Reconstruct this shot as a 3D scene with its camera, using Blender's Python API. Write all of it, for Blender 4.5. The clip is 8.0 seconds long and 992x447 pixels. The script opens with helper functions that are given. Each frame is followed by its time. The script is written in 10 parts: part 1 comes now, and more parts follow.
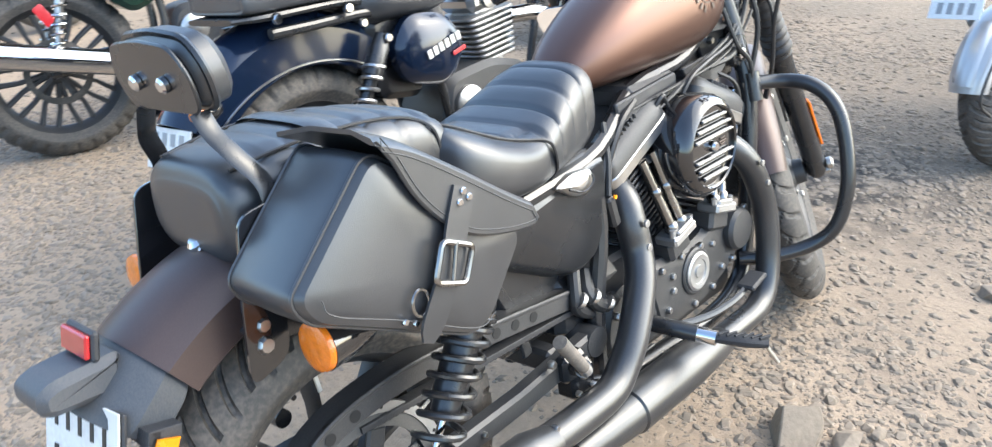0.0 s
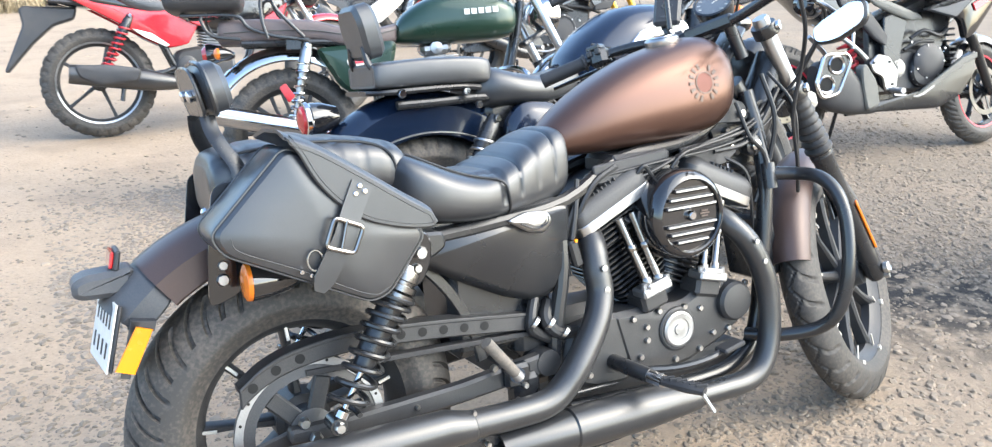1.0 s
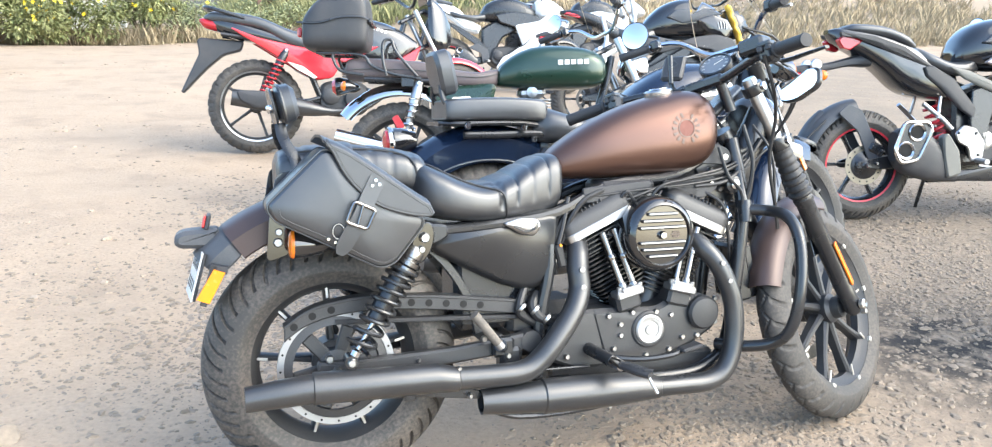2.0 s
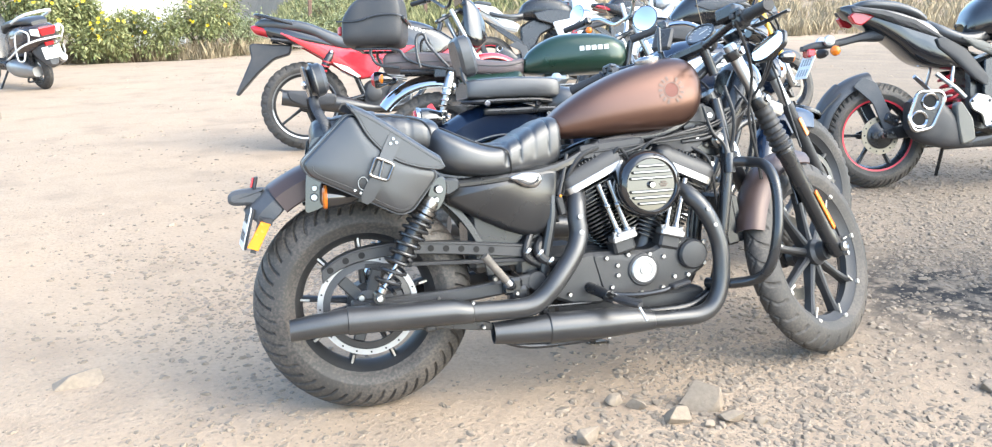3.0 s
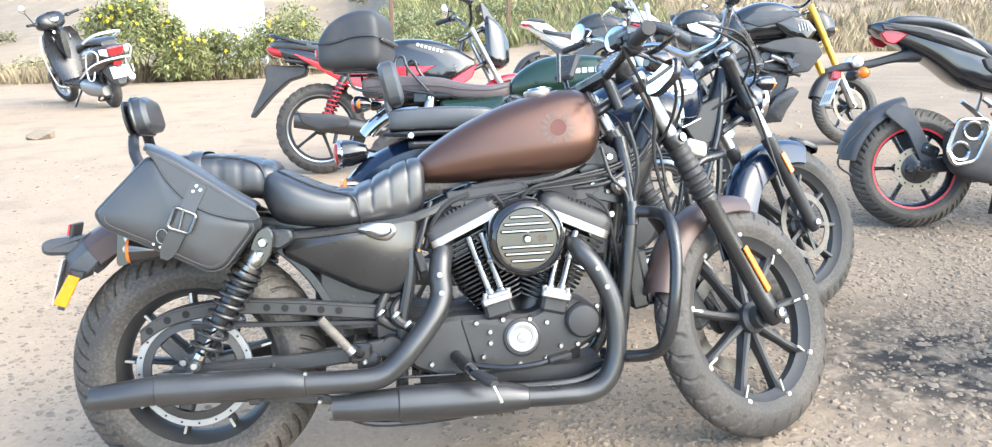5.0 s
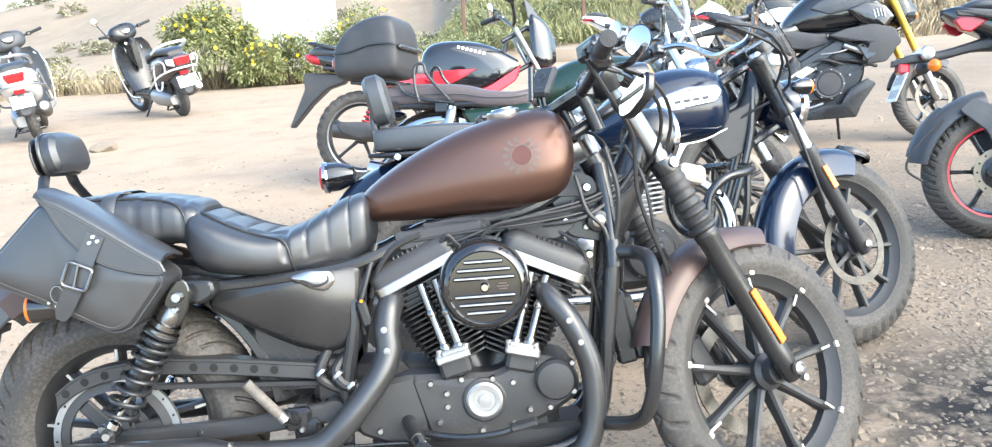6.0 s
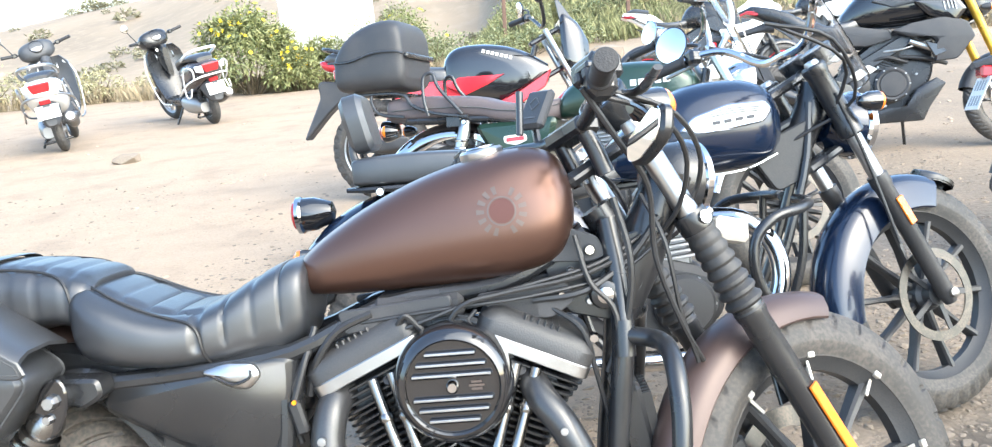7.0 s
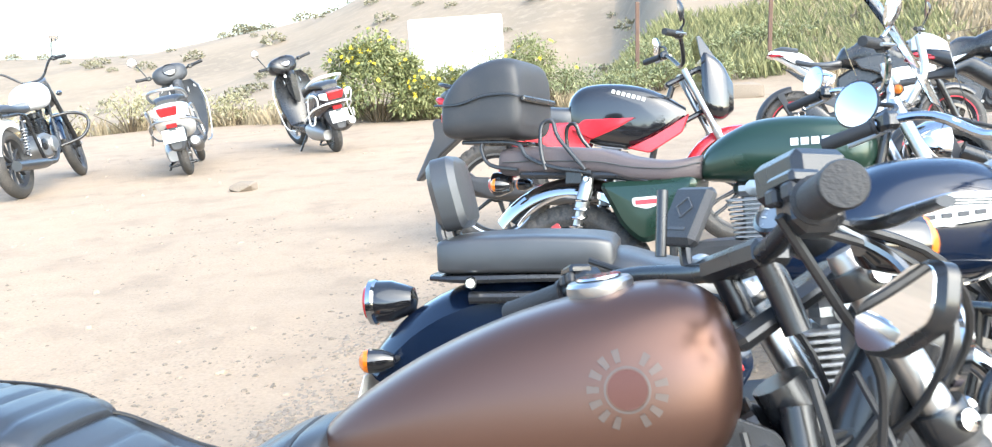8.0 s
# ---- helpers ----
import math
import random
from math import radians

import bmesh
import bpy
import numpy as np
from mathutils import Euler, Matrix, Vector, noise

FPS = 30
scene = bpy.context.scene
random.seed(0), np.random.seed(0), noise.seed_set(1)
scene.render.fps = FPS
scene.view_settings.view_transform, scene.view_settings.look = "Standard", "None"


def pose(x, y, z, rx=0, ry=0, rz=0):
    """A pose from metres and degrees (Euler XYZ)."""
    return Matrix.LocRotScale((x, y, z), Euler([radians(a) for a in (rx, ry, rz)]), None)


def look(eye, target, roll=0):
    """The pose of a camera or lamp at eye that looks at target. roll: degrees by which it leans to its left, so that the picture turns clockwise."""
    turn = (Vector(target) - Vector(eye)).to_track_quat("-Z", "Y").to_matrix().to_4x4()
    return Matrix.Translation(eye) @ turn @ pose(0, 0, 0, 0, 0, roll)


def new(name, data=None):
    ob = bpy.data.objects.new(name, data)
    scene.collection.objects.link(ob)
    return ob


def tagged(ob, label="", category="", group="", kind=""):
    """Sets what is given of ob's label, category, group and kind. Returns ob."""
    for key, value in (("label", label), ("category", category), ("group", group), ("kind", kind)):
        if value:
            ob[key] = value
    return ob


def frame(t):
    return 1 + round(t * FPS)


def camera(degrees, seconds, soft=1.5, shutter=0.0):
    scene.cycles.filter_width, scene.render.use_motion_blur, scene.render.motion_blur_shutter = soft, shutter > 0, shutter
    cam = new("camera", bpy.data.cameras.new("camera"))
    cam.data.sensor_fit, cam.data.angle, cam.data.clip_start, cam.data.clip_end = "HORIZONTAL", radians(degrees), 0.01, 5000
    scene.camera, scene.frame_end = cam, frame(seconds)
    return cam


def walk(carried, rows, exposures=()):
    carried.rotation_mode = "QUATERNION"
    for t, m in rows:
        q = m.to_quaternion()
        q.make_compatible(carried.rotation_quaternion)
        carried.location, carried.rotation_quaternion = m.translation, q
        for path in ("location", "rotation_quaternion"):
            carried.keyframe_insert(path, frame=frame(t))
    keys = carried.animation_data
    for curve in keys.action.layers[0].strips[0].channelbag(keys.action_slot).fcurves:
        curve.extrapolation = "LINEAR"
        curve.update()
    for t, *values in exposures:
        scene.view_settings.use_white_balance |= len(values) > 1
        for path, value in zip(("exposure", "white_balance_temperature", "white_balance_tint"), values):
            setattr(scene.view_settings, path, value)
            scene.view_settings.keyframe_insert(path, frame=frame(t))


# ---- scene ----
cam = camera(57.3, 8.0, soft=1.15, shutter=0.15)
PATH = [
    (0, (-0.621, -0.786, 1.273), (0.7015, 0.427, 0.39), -0.6),
    (0.4, (-0.524, -1.043, 1.25), (0.538, 0.416, 0.386), 1.0),
    (0.5, (-0.5, -1.106, 1.252), (0.538, 0.377, 0.401), 0.8),
    (1, (-0.387, -1.467, 1.234), (0.491, 0.218, 0.613), -0.5),
    (1.5, (-0.332, -1.803, 1.288), (0.383, -0.017, 0.74), 2.7),
    (1.7, (-0.281, -1.912, 1.288), (0.383, -0.104, 0.753), 2.8),
    (2.8, (-0.251, -2.399, 1.231), (0.2, -0.519, 0.718), -1.4),
    (3, (-0.233, -2.455, 1.227), (0.232, -0.579, 0.713), -1.0),
    (3.5, (-0.022, -2.553, 1.181), (0.414, -0.666, 0.682), -0.9),
    (4, (0.176, -2.547, 1.184), (0.468, -0.626, 0.709), -2.4),
    (4.5, (0.316, -2.4, 1.168), (0.588, -0.477, 0.692), -3.0),
    (4.7, (0.381, -2.322, 1.192), (0.651, -0.398, 0.715), -2.2),
    (5.8, (0.843, -1.938, 1.248), (0.914, 0.002, 0.767), -3.3),
    (6, (0.863, -1.884, 1.244), (0.892, 0.057, 0.762), -4.0),
    (6.5, (0.901, -1.623, 1.272), (0.875, 0.321, 0.803), -4.6),
    (7, (1.01, -1.381, 1.247), (0.93, 0.559, 0.768), -5.2),
    (7.2, (1.061, -1.251, 1.274), (0.872, 0.684, 0.806), -5.8),
    (7.5, (1.07, -1.108, 1.288), (0.749, 0.814, 0.84), -6.7),
    (8, (0.994, -0.801, 1.271), (0.65, 1.129, 0.874), -4.0),
]
walk(cam, [(t, look(eye, target, roll)) for t, eye, target, roll in PATH], [(0, 2.38, 6350, 2), (0.5, 2.39, 6350, 2), (1.5, 2.4, 6350, 2), (3.5, 2.49, 6380, 2), (4.5, 2.49, 6380, 2), (6.5, 2.55, 6330, 1), (7.5, 2.58, 6315, 1), (8, 2.52, 6310, 1)])

# ---- daylight: open shade under a pale, hazy sky ----
SUN_EL, SUN_AZ = 40.0, 130.0
sky_world = bpy.data.worlds.new("sky")
scene.world = sky_world
sky_world.use_nodes = True
_nt = sky_world.node_tree
_bg = _nt.nodes["Background"]
_sky = _nt.nodes.new("ShaderNodeTexSky")
_sky.sky_type = "NISHITA"
_sky.sun_disc = False
_sky.sun_elevation, _sky.sun_rotation = radians(SUN_EL), radians(SUN_AZ)
_sky.air_density, _sky.dust_density, _sky.ozone_density = 0.8, 2.2, 1.0
_nt.links.new(_sky.outputs[0], _bg.inputs[0])
_bg.inputs[1].default_value = 0.15
_sun = bpy.data.lights.new("sun", "SUN")
_sun.energy, _sun.angle, _sun.color = 0.6, radians(90), (1.0, 0.94, 0.86)
_d = Vector((math.sin(radians(SUN_AZ)) * math.cos(radians(SUN_EL)), math.cos(radians(SUN_AZ)) * math.cos(radians(SUN_EL)), math.sin(radians(SUN_EL))))
new("sun", _sun).matrix_world = look(_d * 50, (0, 0, 0))

# ---- mesh tools ----
def catmull(pts, k):
    """A smooth curve through the points, k steps between each two."""
    P = [np.array(p, float) for p in pts]
    if k <= 1 or len(P) < 3:
        return P
    Q = [2 * P[0] - P[1]] + P + [2 * P[-1] - P[-2]]
    out = []
    for i in range(1, len(Q) - 2):
        a, b, c, d = Q[i - 1 : i + 3]
        for j in range(k):
            t = j / k
            out.append(0.5 * (2 * b + (c - a) * t + (2 * a - 5 * b + 4 * c - d) * t * t + (3 * b - a - 3 * c + d) * t**3))
    out.append(P[-1])
    return out


def fillet(pts, r, k=4):
    """A polygon with rounded corners."""
    out, n = [], len(pts)
    for i in range(n):
        p, a, b = (np.array(pts[j % n], float) for j in (i, i - 1, i + 1))
        u, w = a - p, b - p
        lu, lw = np.linalg.norm(u), np.linalg.norm(w)
        d = min(r, lu * 0.45, lw * 0.45)
        s, e = p + u / lu * d, p + w / lw * d
        for j in range(k + 1):
            t = j / k
            out.append(tuple((1 - t) ** 2 * s + 2 * t * (1 - t) * p + t * t * e))
    return out


def inset(pts, d):
    """The polygon shrunk by d."""
    P = np.array(pts, float)
    area = 0.5 * np.sum(P[:, 0] * np.roll(P[:, 1], -1) - np.roll(P[:, 0], -1) * P[:, 1])
    s = 1 if area > 0 else -1
    t = np.roll(P, -1, 0) - np.roll(P, 1, 0)
    t /= np.linalg.norm(t, axis=1, keepdims=True) + 1e-9
    return P + s * d * np.stack([-t[:, 1], t[:, 0]], 1)


class Shape:
    """Collects vertices and faces for one mesh."""

    def __init__(self):
        self.v, self.f = [], []

    def add(self, verts, faces, m=None):
        o = len(self.v)
        if m is not None:
            verts = [tuple(m @ Vector(p)) for p in verts]
        self.v += [tuple(map(float, p)) for p in verts]
        self.f += [tuple(i + o for i in f) for f in faces]
        return self

    def rings(self, rings, caps=True, wrap=False, m=None):
        n, k = len(rings[0]), len(rings)
        verts = [p for r in rings for p in r]
        faces = []
        for i in range(k if wrap else k - 1):
            a, b = i * n, (i + 1) % k * n
            faces += [(a + j, a + (j + 1) % n, b + (j + 1) % n, b + j) for j in range(n)]
        if caps and not wrap:
            faces += [tuple(range(n))[::-1], tuple(range((k - 1) * n, k * n))]
        return self.add(verts, faces, m)

    def tube(self, pts, r, n=8, k=4, closed=False, flat=1.0, m=None, up=(0, 0, 1)):
        """A round bar along a smooth curve; r may be a list, one for each point."""
        if isinstance(r, (int, float)):
            C = catmull(pts, k) if not closed else [np.array(p, float) for p in pts]
            R = [r] * len(C)
        else:
            C4 = catmull([(*p, q) for p, q in zip(pts, r)], k)
            C, R = [c[:3] for c in C4], [c[3] for c in C4]
        rings, last = [], None
        for i, c in enumerate(C):
            if closed:
                t = C[(i + 1) % len(C)] - C[i - 1]
            else:
                t = C[min(i + 1, len(C) - 1)] - C[max(i - 1, 0)]
            t = t / (np.linalg.norm(t) + 1e-12)
            if last is None:
                ref = np.array(up, float)
                if abs(ref @ t) > 0.9:
                    ref = np.array([1.0, 0, 0]) if abs(t[0]) < 0.8 else np.array([0, 1.0, 0])
                last = ref - t * (ref @ t)
            else:
                last = last - t * (last @ t)
            last = last / np.linalg.norm(last)
            side = np.cross(t, last)
            rings.append([c + R[i] * (math.cos(a) * last * flat + math.sin(a) * side) for a in np.linspace(0, 2 * math.pi, n, endpoint=False)])
        return self.rings(rings, caps=not closed, wrap=closed, m=m)

    def lathe(self, prof, n=24, m=None, wrap=False, disp=None):
        """Turned about the z axis of m; prof: (radius, height)."""
        rings = []
        for i, (r, h) in enumerate(prof):
            ring = []
            for j in range(n):
                a = 2 * math.pi * j / n
                q = max(r, 1e-4) - (disp(a, i) if disp else 0.0)
                ring.append((q * math.cos(a), q * math.sin(a), h))
            rings.append(ring)
        return self.rings(rings, caps=True, wrap=wrap, m=m)

    def box(self, c, size, b=0.003, m=None, rx=0, ry=0, rz=0):
        hx, hy, hz = (s / 2 for s in size)
        b = min(b, hx * 0.8, hy * 0.8, hz * 0.8)
        vs, at = [], {}
        for sx in (-1, 1):
            for sy in (-1, 1):
                for sz in (-1, 1):
                    for ax in range(3):
                        p = [sx * (hx - b), sy * (hy - b), sz * (hz - b)]
                        p[ax] = (sx * hx, sy * hy, sz * hz)[ax]
                        at[sx, sy, sz, ax] = len(vs)
                        vs.append(p)
        fs = []
        for ax in range(3):
            o = [i for i in range(3) if i != ax]
            for s in (-1, 1):
                def key(a, c2, x):
                    k = [0, 0, 0]
                    k[ax], k[o[0]], k[o[1]] = s, a, c2
                    return at[(*k, x)]
                fs.append(tuple(key(a, c2, ax) for a, c2 in ((-1, -1), (1, -1), (1, 1), (-1, 1))))
        for ax in range(3):
            o = [i for i in range(3) if i != ax]
            for s in (-1, 1):
                for u in (-1, 1):
                    k1, k2 = [0, 0, 0], [0, 0, 0]
                    k1[ax], k2[ax] = -1, 1
                    for k in (k1, k2):
                        k[o[0]], k[o[1]] = s, u
                    fs.append((at[(*k1, o[0])], at[(*k2, o[0])], at[(*k2, o[1])], at[(*k1, o[1])]))
        for sx in (-1, 1):
            for sy in (-1, 1):
                for sz in (-1, 1):
                    fs.append(tuple(at[sx, sy, sz, ax] for ax in range(3)))
        mm = pose(*c, rx, ry, rz)
        return self.add(vs, fs, m @ mm if m is not None else mm)

    def plate(self, pts, y0, y1, b=0.003, m=None, dome=0.0):
        """A polygon in x and z, thick from y0 to y1, with chamfered rims; dome swells the y1 face."""
        p2, p1 = inset(pts, b), np.array(pts, float)
        s = 1 if y1 > y0 else -1
        b = min(b, abs(y1 - y0) * 0.45)
        rings = [[(x, y0, z) for x, z in p2], [(x, y0 + s * b, z) for x, z in p1], [(x, y1 - s * b, z) for x, z in p1], [(x, y1, z) for x, z in p2]]
        if dome:
            c = p2.mean(0)
            for q in (0.85, 0.6, 0.3):
                rings.append([(c[0] + (x - c[0]) * q, y1 + s * dome * (1 - q * q), c[1] + (z - c[1]) * q) for x, z in p2])
        return self.rings(rings, m=m)

    def solid(self, secs, n=24, k=5, e=2.4, m=None, disp=None, ends=0.35):
        """A body lofted along x; secs: (x, bottom, top, half width[, exponent])."""
        S = catmull([tuple(s) if len(s) > 4 else (*s, e) for s in secs], k)
        rings = []
        full = [S[0] * 1.0] + S + [S[-1] * 1.0]
        for i, s in enumerate(full):
            x, zb, zt, hw, ex = s
            q = ends if i in (0, len(full) - 1) else 1.0
            cz, hz = (zb + zt) / 2, max(abs(zt - zb) / 2, 1e-3) * q
            hw = max(hw, 1e-3) * q
            ring = []
            for j in range(n):
                a = 2 * math.pi * j / n
                c, d = math.cos(a), math.sin(a)
                y, z = hw * abs(c) ** (2 / ex) * (1 if c > 0 else -1), hz * abs(d) ** (2 / ex) * (1 if d > 0 else -1)
                p = (x, y, cz + z)
                if disp:
                    p = disp(*p, a)
                ring.append(p)
            rings.append(ring)
        return self.rings(rings, m=m)

    def arc_shell(self, c, r, a0, a1, hw, skirt, th=0.003, k=28, m=None, crown=0.02, taper=0.0):
        """A mudguard round an axle at c=(x, z), from angle a0 to a1 (degrees), with side skirts."""
        rings = []
        for i in range(k + 1):
            q = i / k
            a = radians(a0 + (a1 - a0) * q)
            end = 1 - taper * abs(2 * q - 1) ** 3
            w, ring = hw * end, []
            sec = []
            for j in range(9):
                u = -1 + 2 * j / 8
                sec.append((u * w, -crown * u * u))
            sec = [(-w - 0.001, -crown - skirt * end)] + [(-w, -crown - 0.012)] + sec[1:-1] + [(w, -crown - 0.012)] + [(w + 0.001, -crown - skirt * end)]
            inner = [(y * (1 - th / max(w, 0.01)), z - th) for y, z in sec][::-1]
            for y, z in sec + inner:
                rr = r + z
                ring.append((c[0] + rr * math.cos(a), y, c[1] + rr * math.sin(a)))
            rings.append(ring)
        return self.rings(rings, m=m)

    def mesh(self, name, mats, smooth=35):
        me = bpy.data.meshes.new(name)
        me.from_pydata(self.v, [], self.f)
        bm = bmesh.new()
        bm.from_mesh(me)
        bmesh.ops.recalc_face_normals(bm, faces=bm.faces)
        bm.to_mesh(me)
        bm.free()
        me.polygons.foreach_set("use_smooth", [True] * len(me.polygons))
        me.set_sharp_from_angle(angle=radians(smooth))
        me.materials.append(mats)
        return me


def part(name, shape, material, parent, label="", smooth=35):
    """One mesh object under a thing or a part."""
    ob = new(name, shape.mesh(name, material, smooth))
    ob.parent = parent
    return tagged(ob, label)


def parts(name, shape, material, parent, label="", smooth=35):
    """One object for each separate piece of the shape."""
    root = list(range(len(shape.v)))

    def find(i):
        while root[i] != i:
            root[i] = root[root[i]]
            i = root[i]
        return i

    for f in shape.f:
        a = find(f[0])
        for i in f[1:]:
            root[find(i)] = a
    groups = {}
    for f in shape.f:
        groups.setdefault(find(f[0]), []).append(f)
    for faces in groups.values():
        ids = sorted({i for f in faces for i in f})
        at = {i: n for n, i in enumerate(ids)}
        one = Shape()
        one.v, one.f = [shape.v[i] for i in ids], [tuple(at[i] for i in f) for f in faces]
        part(name, one, material, parent, label, smooth)


def thing(name, m, label, category, group="", kind=""):
    """An empty at a thing's base, to carry its parts."""
    ob = new(name)
    ob.empty_display_size = 0.1
    ob.matrix_world = m
    return tagged(ob, label, category, group, kind)


def whole(name, shape, material, label, category, kind="", group="", m=None, smooth=35):
    ob = new(name, shape.mesh(name, material, smooth))
    if m is not None:
        ob.matrix_world = m
    return tagged(ob, label, category, group, kind)


def axis_y(x, y, z, s=-1):
    """A frame whose z axis points to -y (the right side) or +y."""
    return pose(x, y, z, 90 if s < 0 else -90)


def bolt(sh, x, y, z, r=0.006, h=0.005, s=-1):
    sh.lathe([(r, -0.002), (r, h * 0.6), (r * 0.75, h), (0, h)], 8, axis_y(x, y, z, s))


# ---- materials ----
def mat(name, col, rough=0.5, metal=0.0, var=0.15, scale=9.0, bump=0.0, bscale=120.0, coat=0.0, dust=0.0, rvar=0.12, spec=0.5, dustcol=(0.36, 0.29, 0.23)):
    m = bpy.data.materials.new(name)
    m.use_nodes = True
    nt = m.node_tree
    N, L = nt.nodes, nt.links
    p = N["Principled BSDF"]
    tc = N.new("ShaderNodeTexCoord")
    big, fine = N.new("ShaderNodeTexNoise"), N.new("ShaderNodeTexNoise")
    big.inputs["Scale"].default_value, big.inputs["Detail"].default_value = scale, 5
    fine.inputs["Scale"].default_value, fine.inputs["Detail"].default_value = bscale, 4
    for n in (big, fine):
        L.new(tc.outputs["Object"], n.inputs["Vector"])
    ramp = N.new("ShaderNodeMix")
    ramp.data_type = "RGBA"
    ramp.inputs[6].default_value = (*[c * (1 - var) for c in col], 1)
    ramp.inputs[7].default_value = (*[min(1, c * (1 + var)) for c in col], 1)
    L.new(big.outputs[0], ramp.inputs[0])
    out = ramp.outputs[2]
    if dust:
        d = N.new("ShaderNodeMapRange")
        d.inputs[1].default_value, d.inputs[2].default_value, d.inputs[3].default_value, d.inputs[4].default_value = 0.4, 0.75, 0.0, dust
        mul = N.new("ShaderNodeMath")
        mul.operation = "MULTIPLY"
        mul.inputs[1].default_value = 2.0
        L.new(big.outputs[0], mul.inputs[0])
        mul2 = N.new("ShaderNodeMath")
        mul2.operation = "MULTIPLY"
        L.new(mul.outputs[0], mul2.inputs[0])
        L.new(fine.outputs[0], mul2.inputs[1])
        L.new(mul2.outputs[0], d.inputs[0])
        mx = N.new("ShaderNodeMix")
        mx.data_type = "RGBA"
        mx.inputs[7].default_value = (*dustcol, 1)
        L.new(d.outputs[0], mx.inputs[0])
        L.new(out, mx.inputs[6])
        out = mx.outputs[2]
    L.new(out, p.inputs["Base Color"])
    rr = N.new("ShaderNodeMapRange")
    rr.inputs[3].default_value, rr.inputs[4].default_value = max(0.02, rough - rvar), min(1, rough + rvar)
    L.new(big.outputs[0], rr.inputs[0])
    L.new(rr.outputs[0], p.inputs["Roughness"])
    p.inputs["Metallic"].default_value = metal
    p.inputs["Specular IOR Level"].default_value = spec
    if coat:
        p.inputs["Coat Weight"].default_value, p.inputs["Coat Roughness"].default_value = coat, 0.06
    if bump:
        b = N.new("ShaderNodeBump")
        b.inputs["Strength"].default_value, b.inputs["Distance"].default_value = bump, 0.004
        L.new(fine.outputs[0], b.inputs["Height"])
        L.new(b.outputs[0], p.inputs["Normal"])
    return m


def glassy(name, col, rough=0.05, trans=1.0, ior=1.45):
    m = bpy.data.materials.new(name)
    m.use_nodes = True
    p = m.node_tree.nodes["Principled BSDF"]
    p.inputs["Base Color"].default_value = (*col, 1)
    p.inputs["Roughness"].default_value = rough
    p.inputs["Transmission Weight"].default_value = trans
    p.inputs["IOR"].default_value = ior
    return m


RUBBER = mat("tyre_rubber", (0.04117, 0.03875, 0.03633), 0.62, 0, 0.3, 5, 0.12, 120, dust=0.2)
DUSTYRUBBER = mat("dust_coated_tyre_rubber", (0.04, 0.0375, 0.035), 0.66, 0, 0.25, 5, 0.1, 120, dust=0.12)
RUBBER2 = mat("dusty_tyre_rubber", (0.045, 0.04375, 0.04125), 0.66, 0, 0.3, 6, 0.15, 120, dust=0.16)
BELLOWS = mat("bellows_rubber", (0.02496, 0.02496, 0.026), 0.55, 0, 0.25, 20, 0.1, 90, dust=0.06)
GRIP = mat("grip_rubber", (0.025, 0.025, 0.027), 0.6, 0, 0.2, 20, 0.3, 300)
SATIN = mat("satin_black_paint", (0.01575, 0.01693, 0.01926), 0.27, 0, 0.3, 7, 0.03, 400, dust=0.012, spec=0.7, rvar=0.1)
MATTE = mat("matte_black_enamel", (0.02762, 0.02869, 0.03082), 0.47, 0, 0.2, 8, 0.12, 320, dust=0.04, spec=0.6)
EXHAUST = mat("matte_black_exhaust_coat", (0.02173, 0.02303, 0.02554), 0.31, 0.0, 0.25, 6, 0.05, 280, dust=0.03, spec=0.8)
GLOSS = mat("gloss_black_paint", (0.012, 0.012, 0.0135), 0.1, 0, 0.1, 6, coat=1.0, rvar=0.03)
PLASTIC = mat("dark_grey_plastic", (0.0305, 0.03226, 0.03636), 0.48, 0, 0.15, 10, 0.15, 400, dust=0.05)
GREYPL = mat("mid_grey_plastic", (0.055, 0.06, 0.068), 0.45, 0, 0.12, 10, 0.12, 400, dust=0.06)
LEATHER = mat("black_leather", (0.03289, 0.03488, 0.03864), 0.34, 0, 0.35, 8, 0.1, 750, dust=0.02, spec=0.9, rvar=0.14)
VINYL = mat("black_seat_vinyl", (0.02512, 0.02726, 0.0314), 0.36, 0, 0.3, 9, 0.08, 800, dust=0.015, spec=0.9, rvar=0.1)
STITCH = mat("grey_thread", (0.0715, 0.0715, 0.0715), 0.8, 0, 0.2, 30)
CHROME = mat("chrome", (0.5741, 0.5741, 0.5814), 0.08, 1, 0.06, 12, rvar=0.05)
BRUSHED = mat("brushed_aluminium", (0.4836, 0.4836, 0.4836), 0.32, 1, 0.12, 18, 0.05, 300, dust=0.1)
DULLALU = mat("dull_cast_aluminium", (0.4, 0.4, 0.4), 0.45, 0.9, 0.2, 14, 0.2, 200, dust=0.1)
STEEL = mat("worn_steel", (0.45, 0.44, 0.42), 0.35, 1, 0.2, 22, 0.08, 200, dust=0.2)
BRONZE = mat("brown_satin_metallic_paint", (0.12, 0.066, 0.05), 0.31, 0.74, 0.08, 3, 0.02, 500, rvar=0.04, coat=0.2)
BRONZE.node_tree.nodes["Principled BSDF"].inputs["Coat Roughness"].default_value = 0.28
# the tank's brown, darkened and dulled so the fenders' shade is in the colour
FENDERSHADED = mat("shade_darkened_brown_paint", (0.076, 0.05, 0.044), 0.4, 0.25, 0.12, 4, 0.02, 500, rvar=0.06, dust=0.03)
AMBER = mat("amber_lens", (0.7, 0.17, 0.008), 0.12, 0, 0.3, 70, 0.6, 110, coat=0.5)
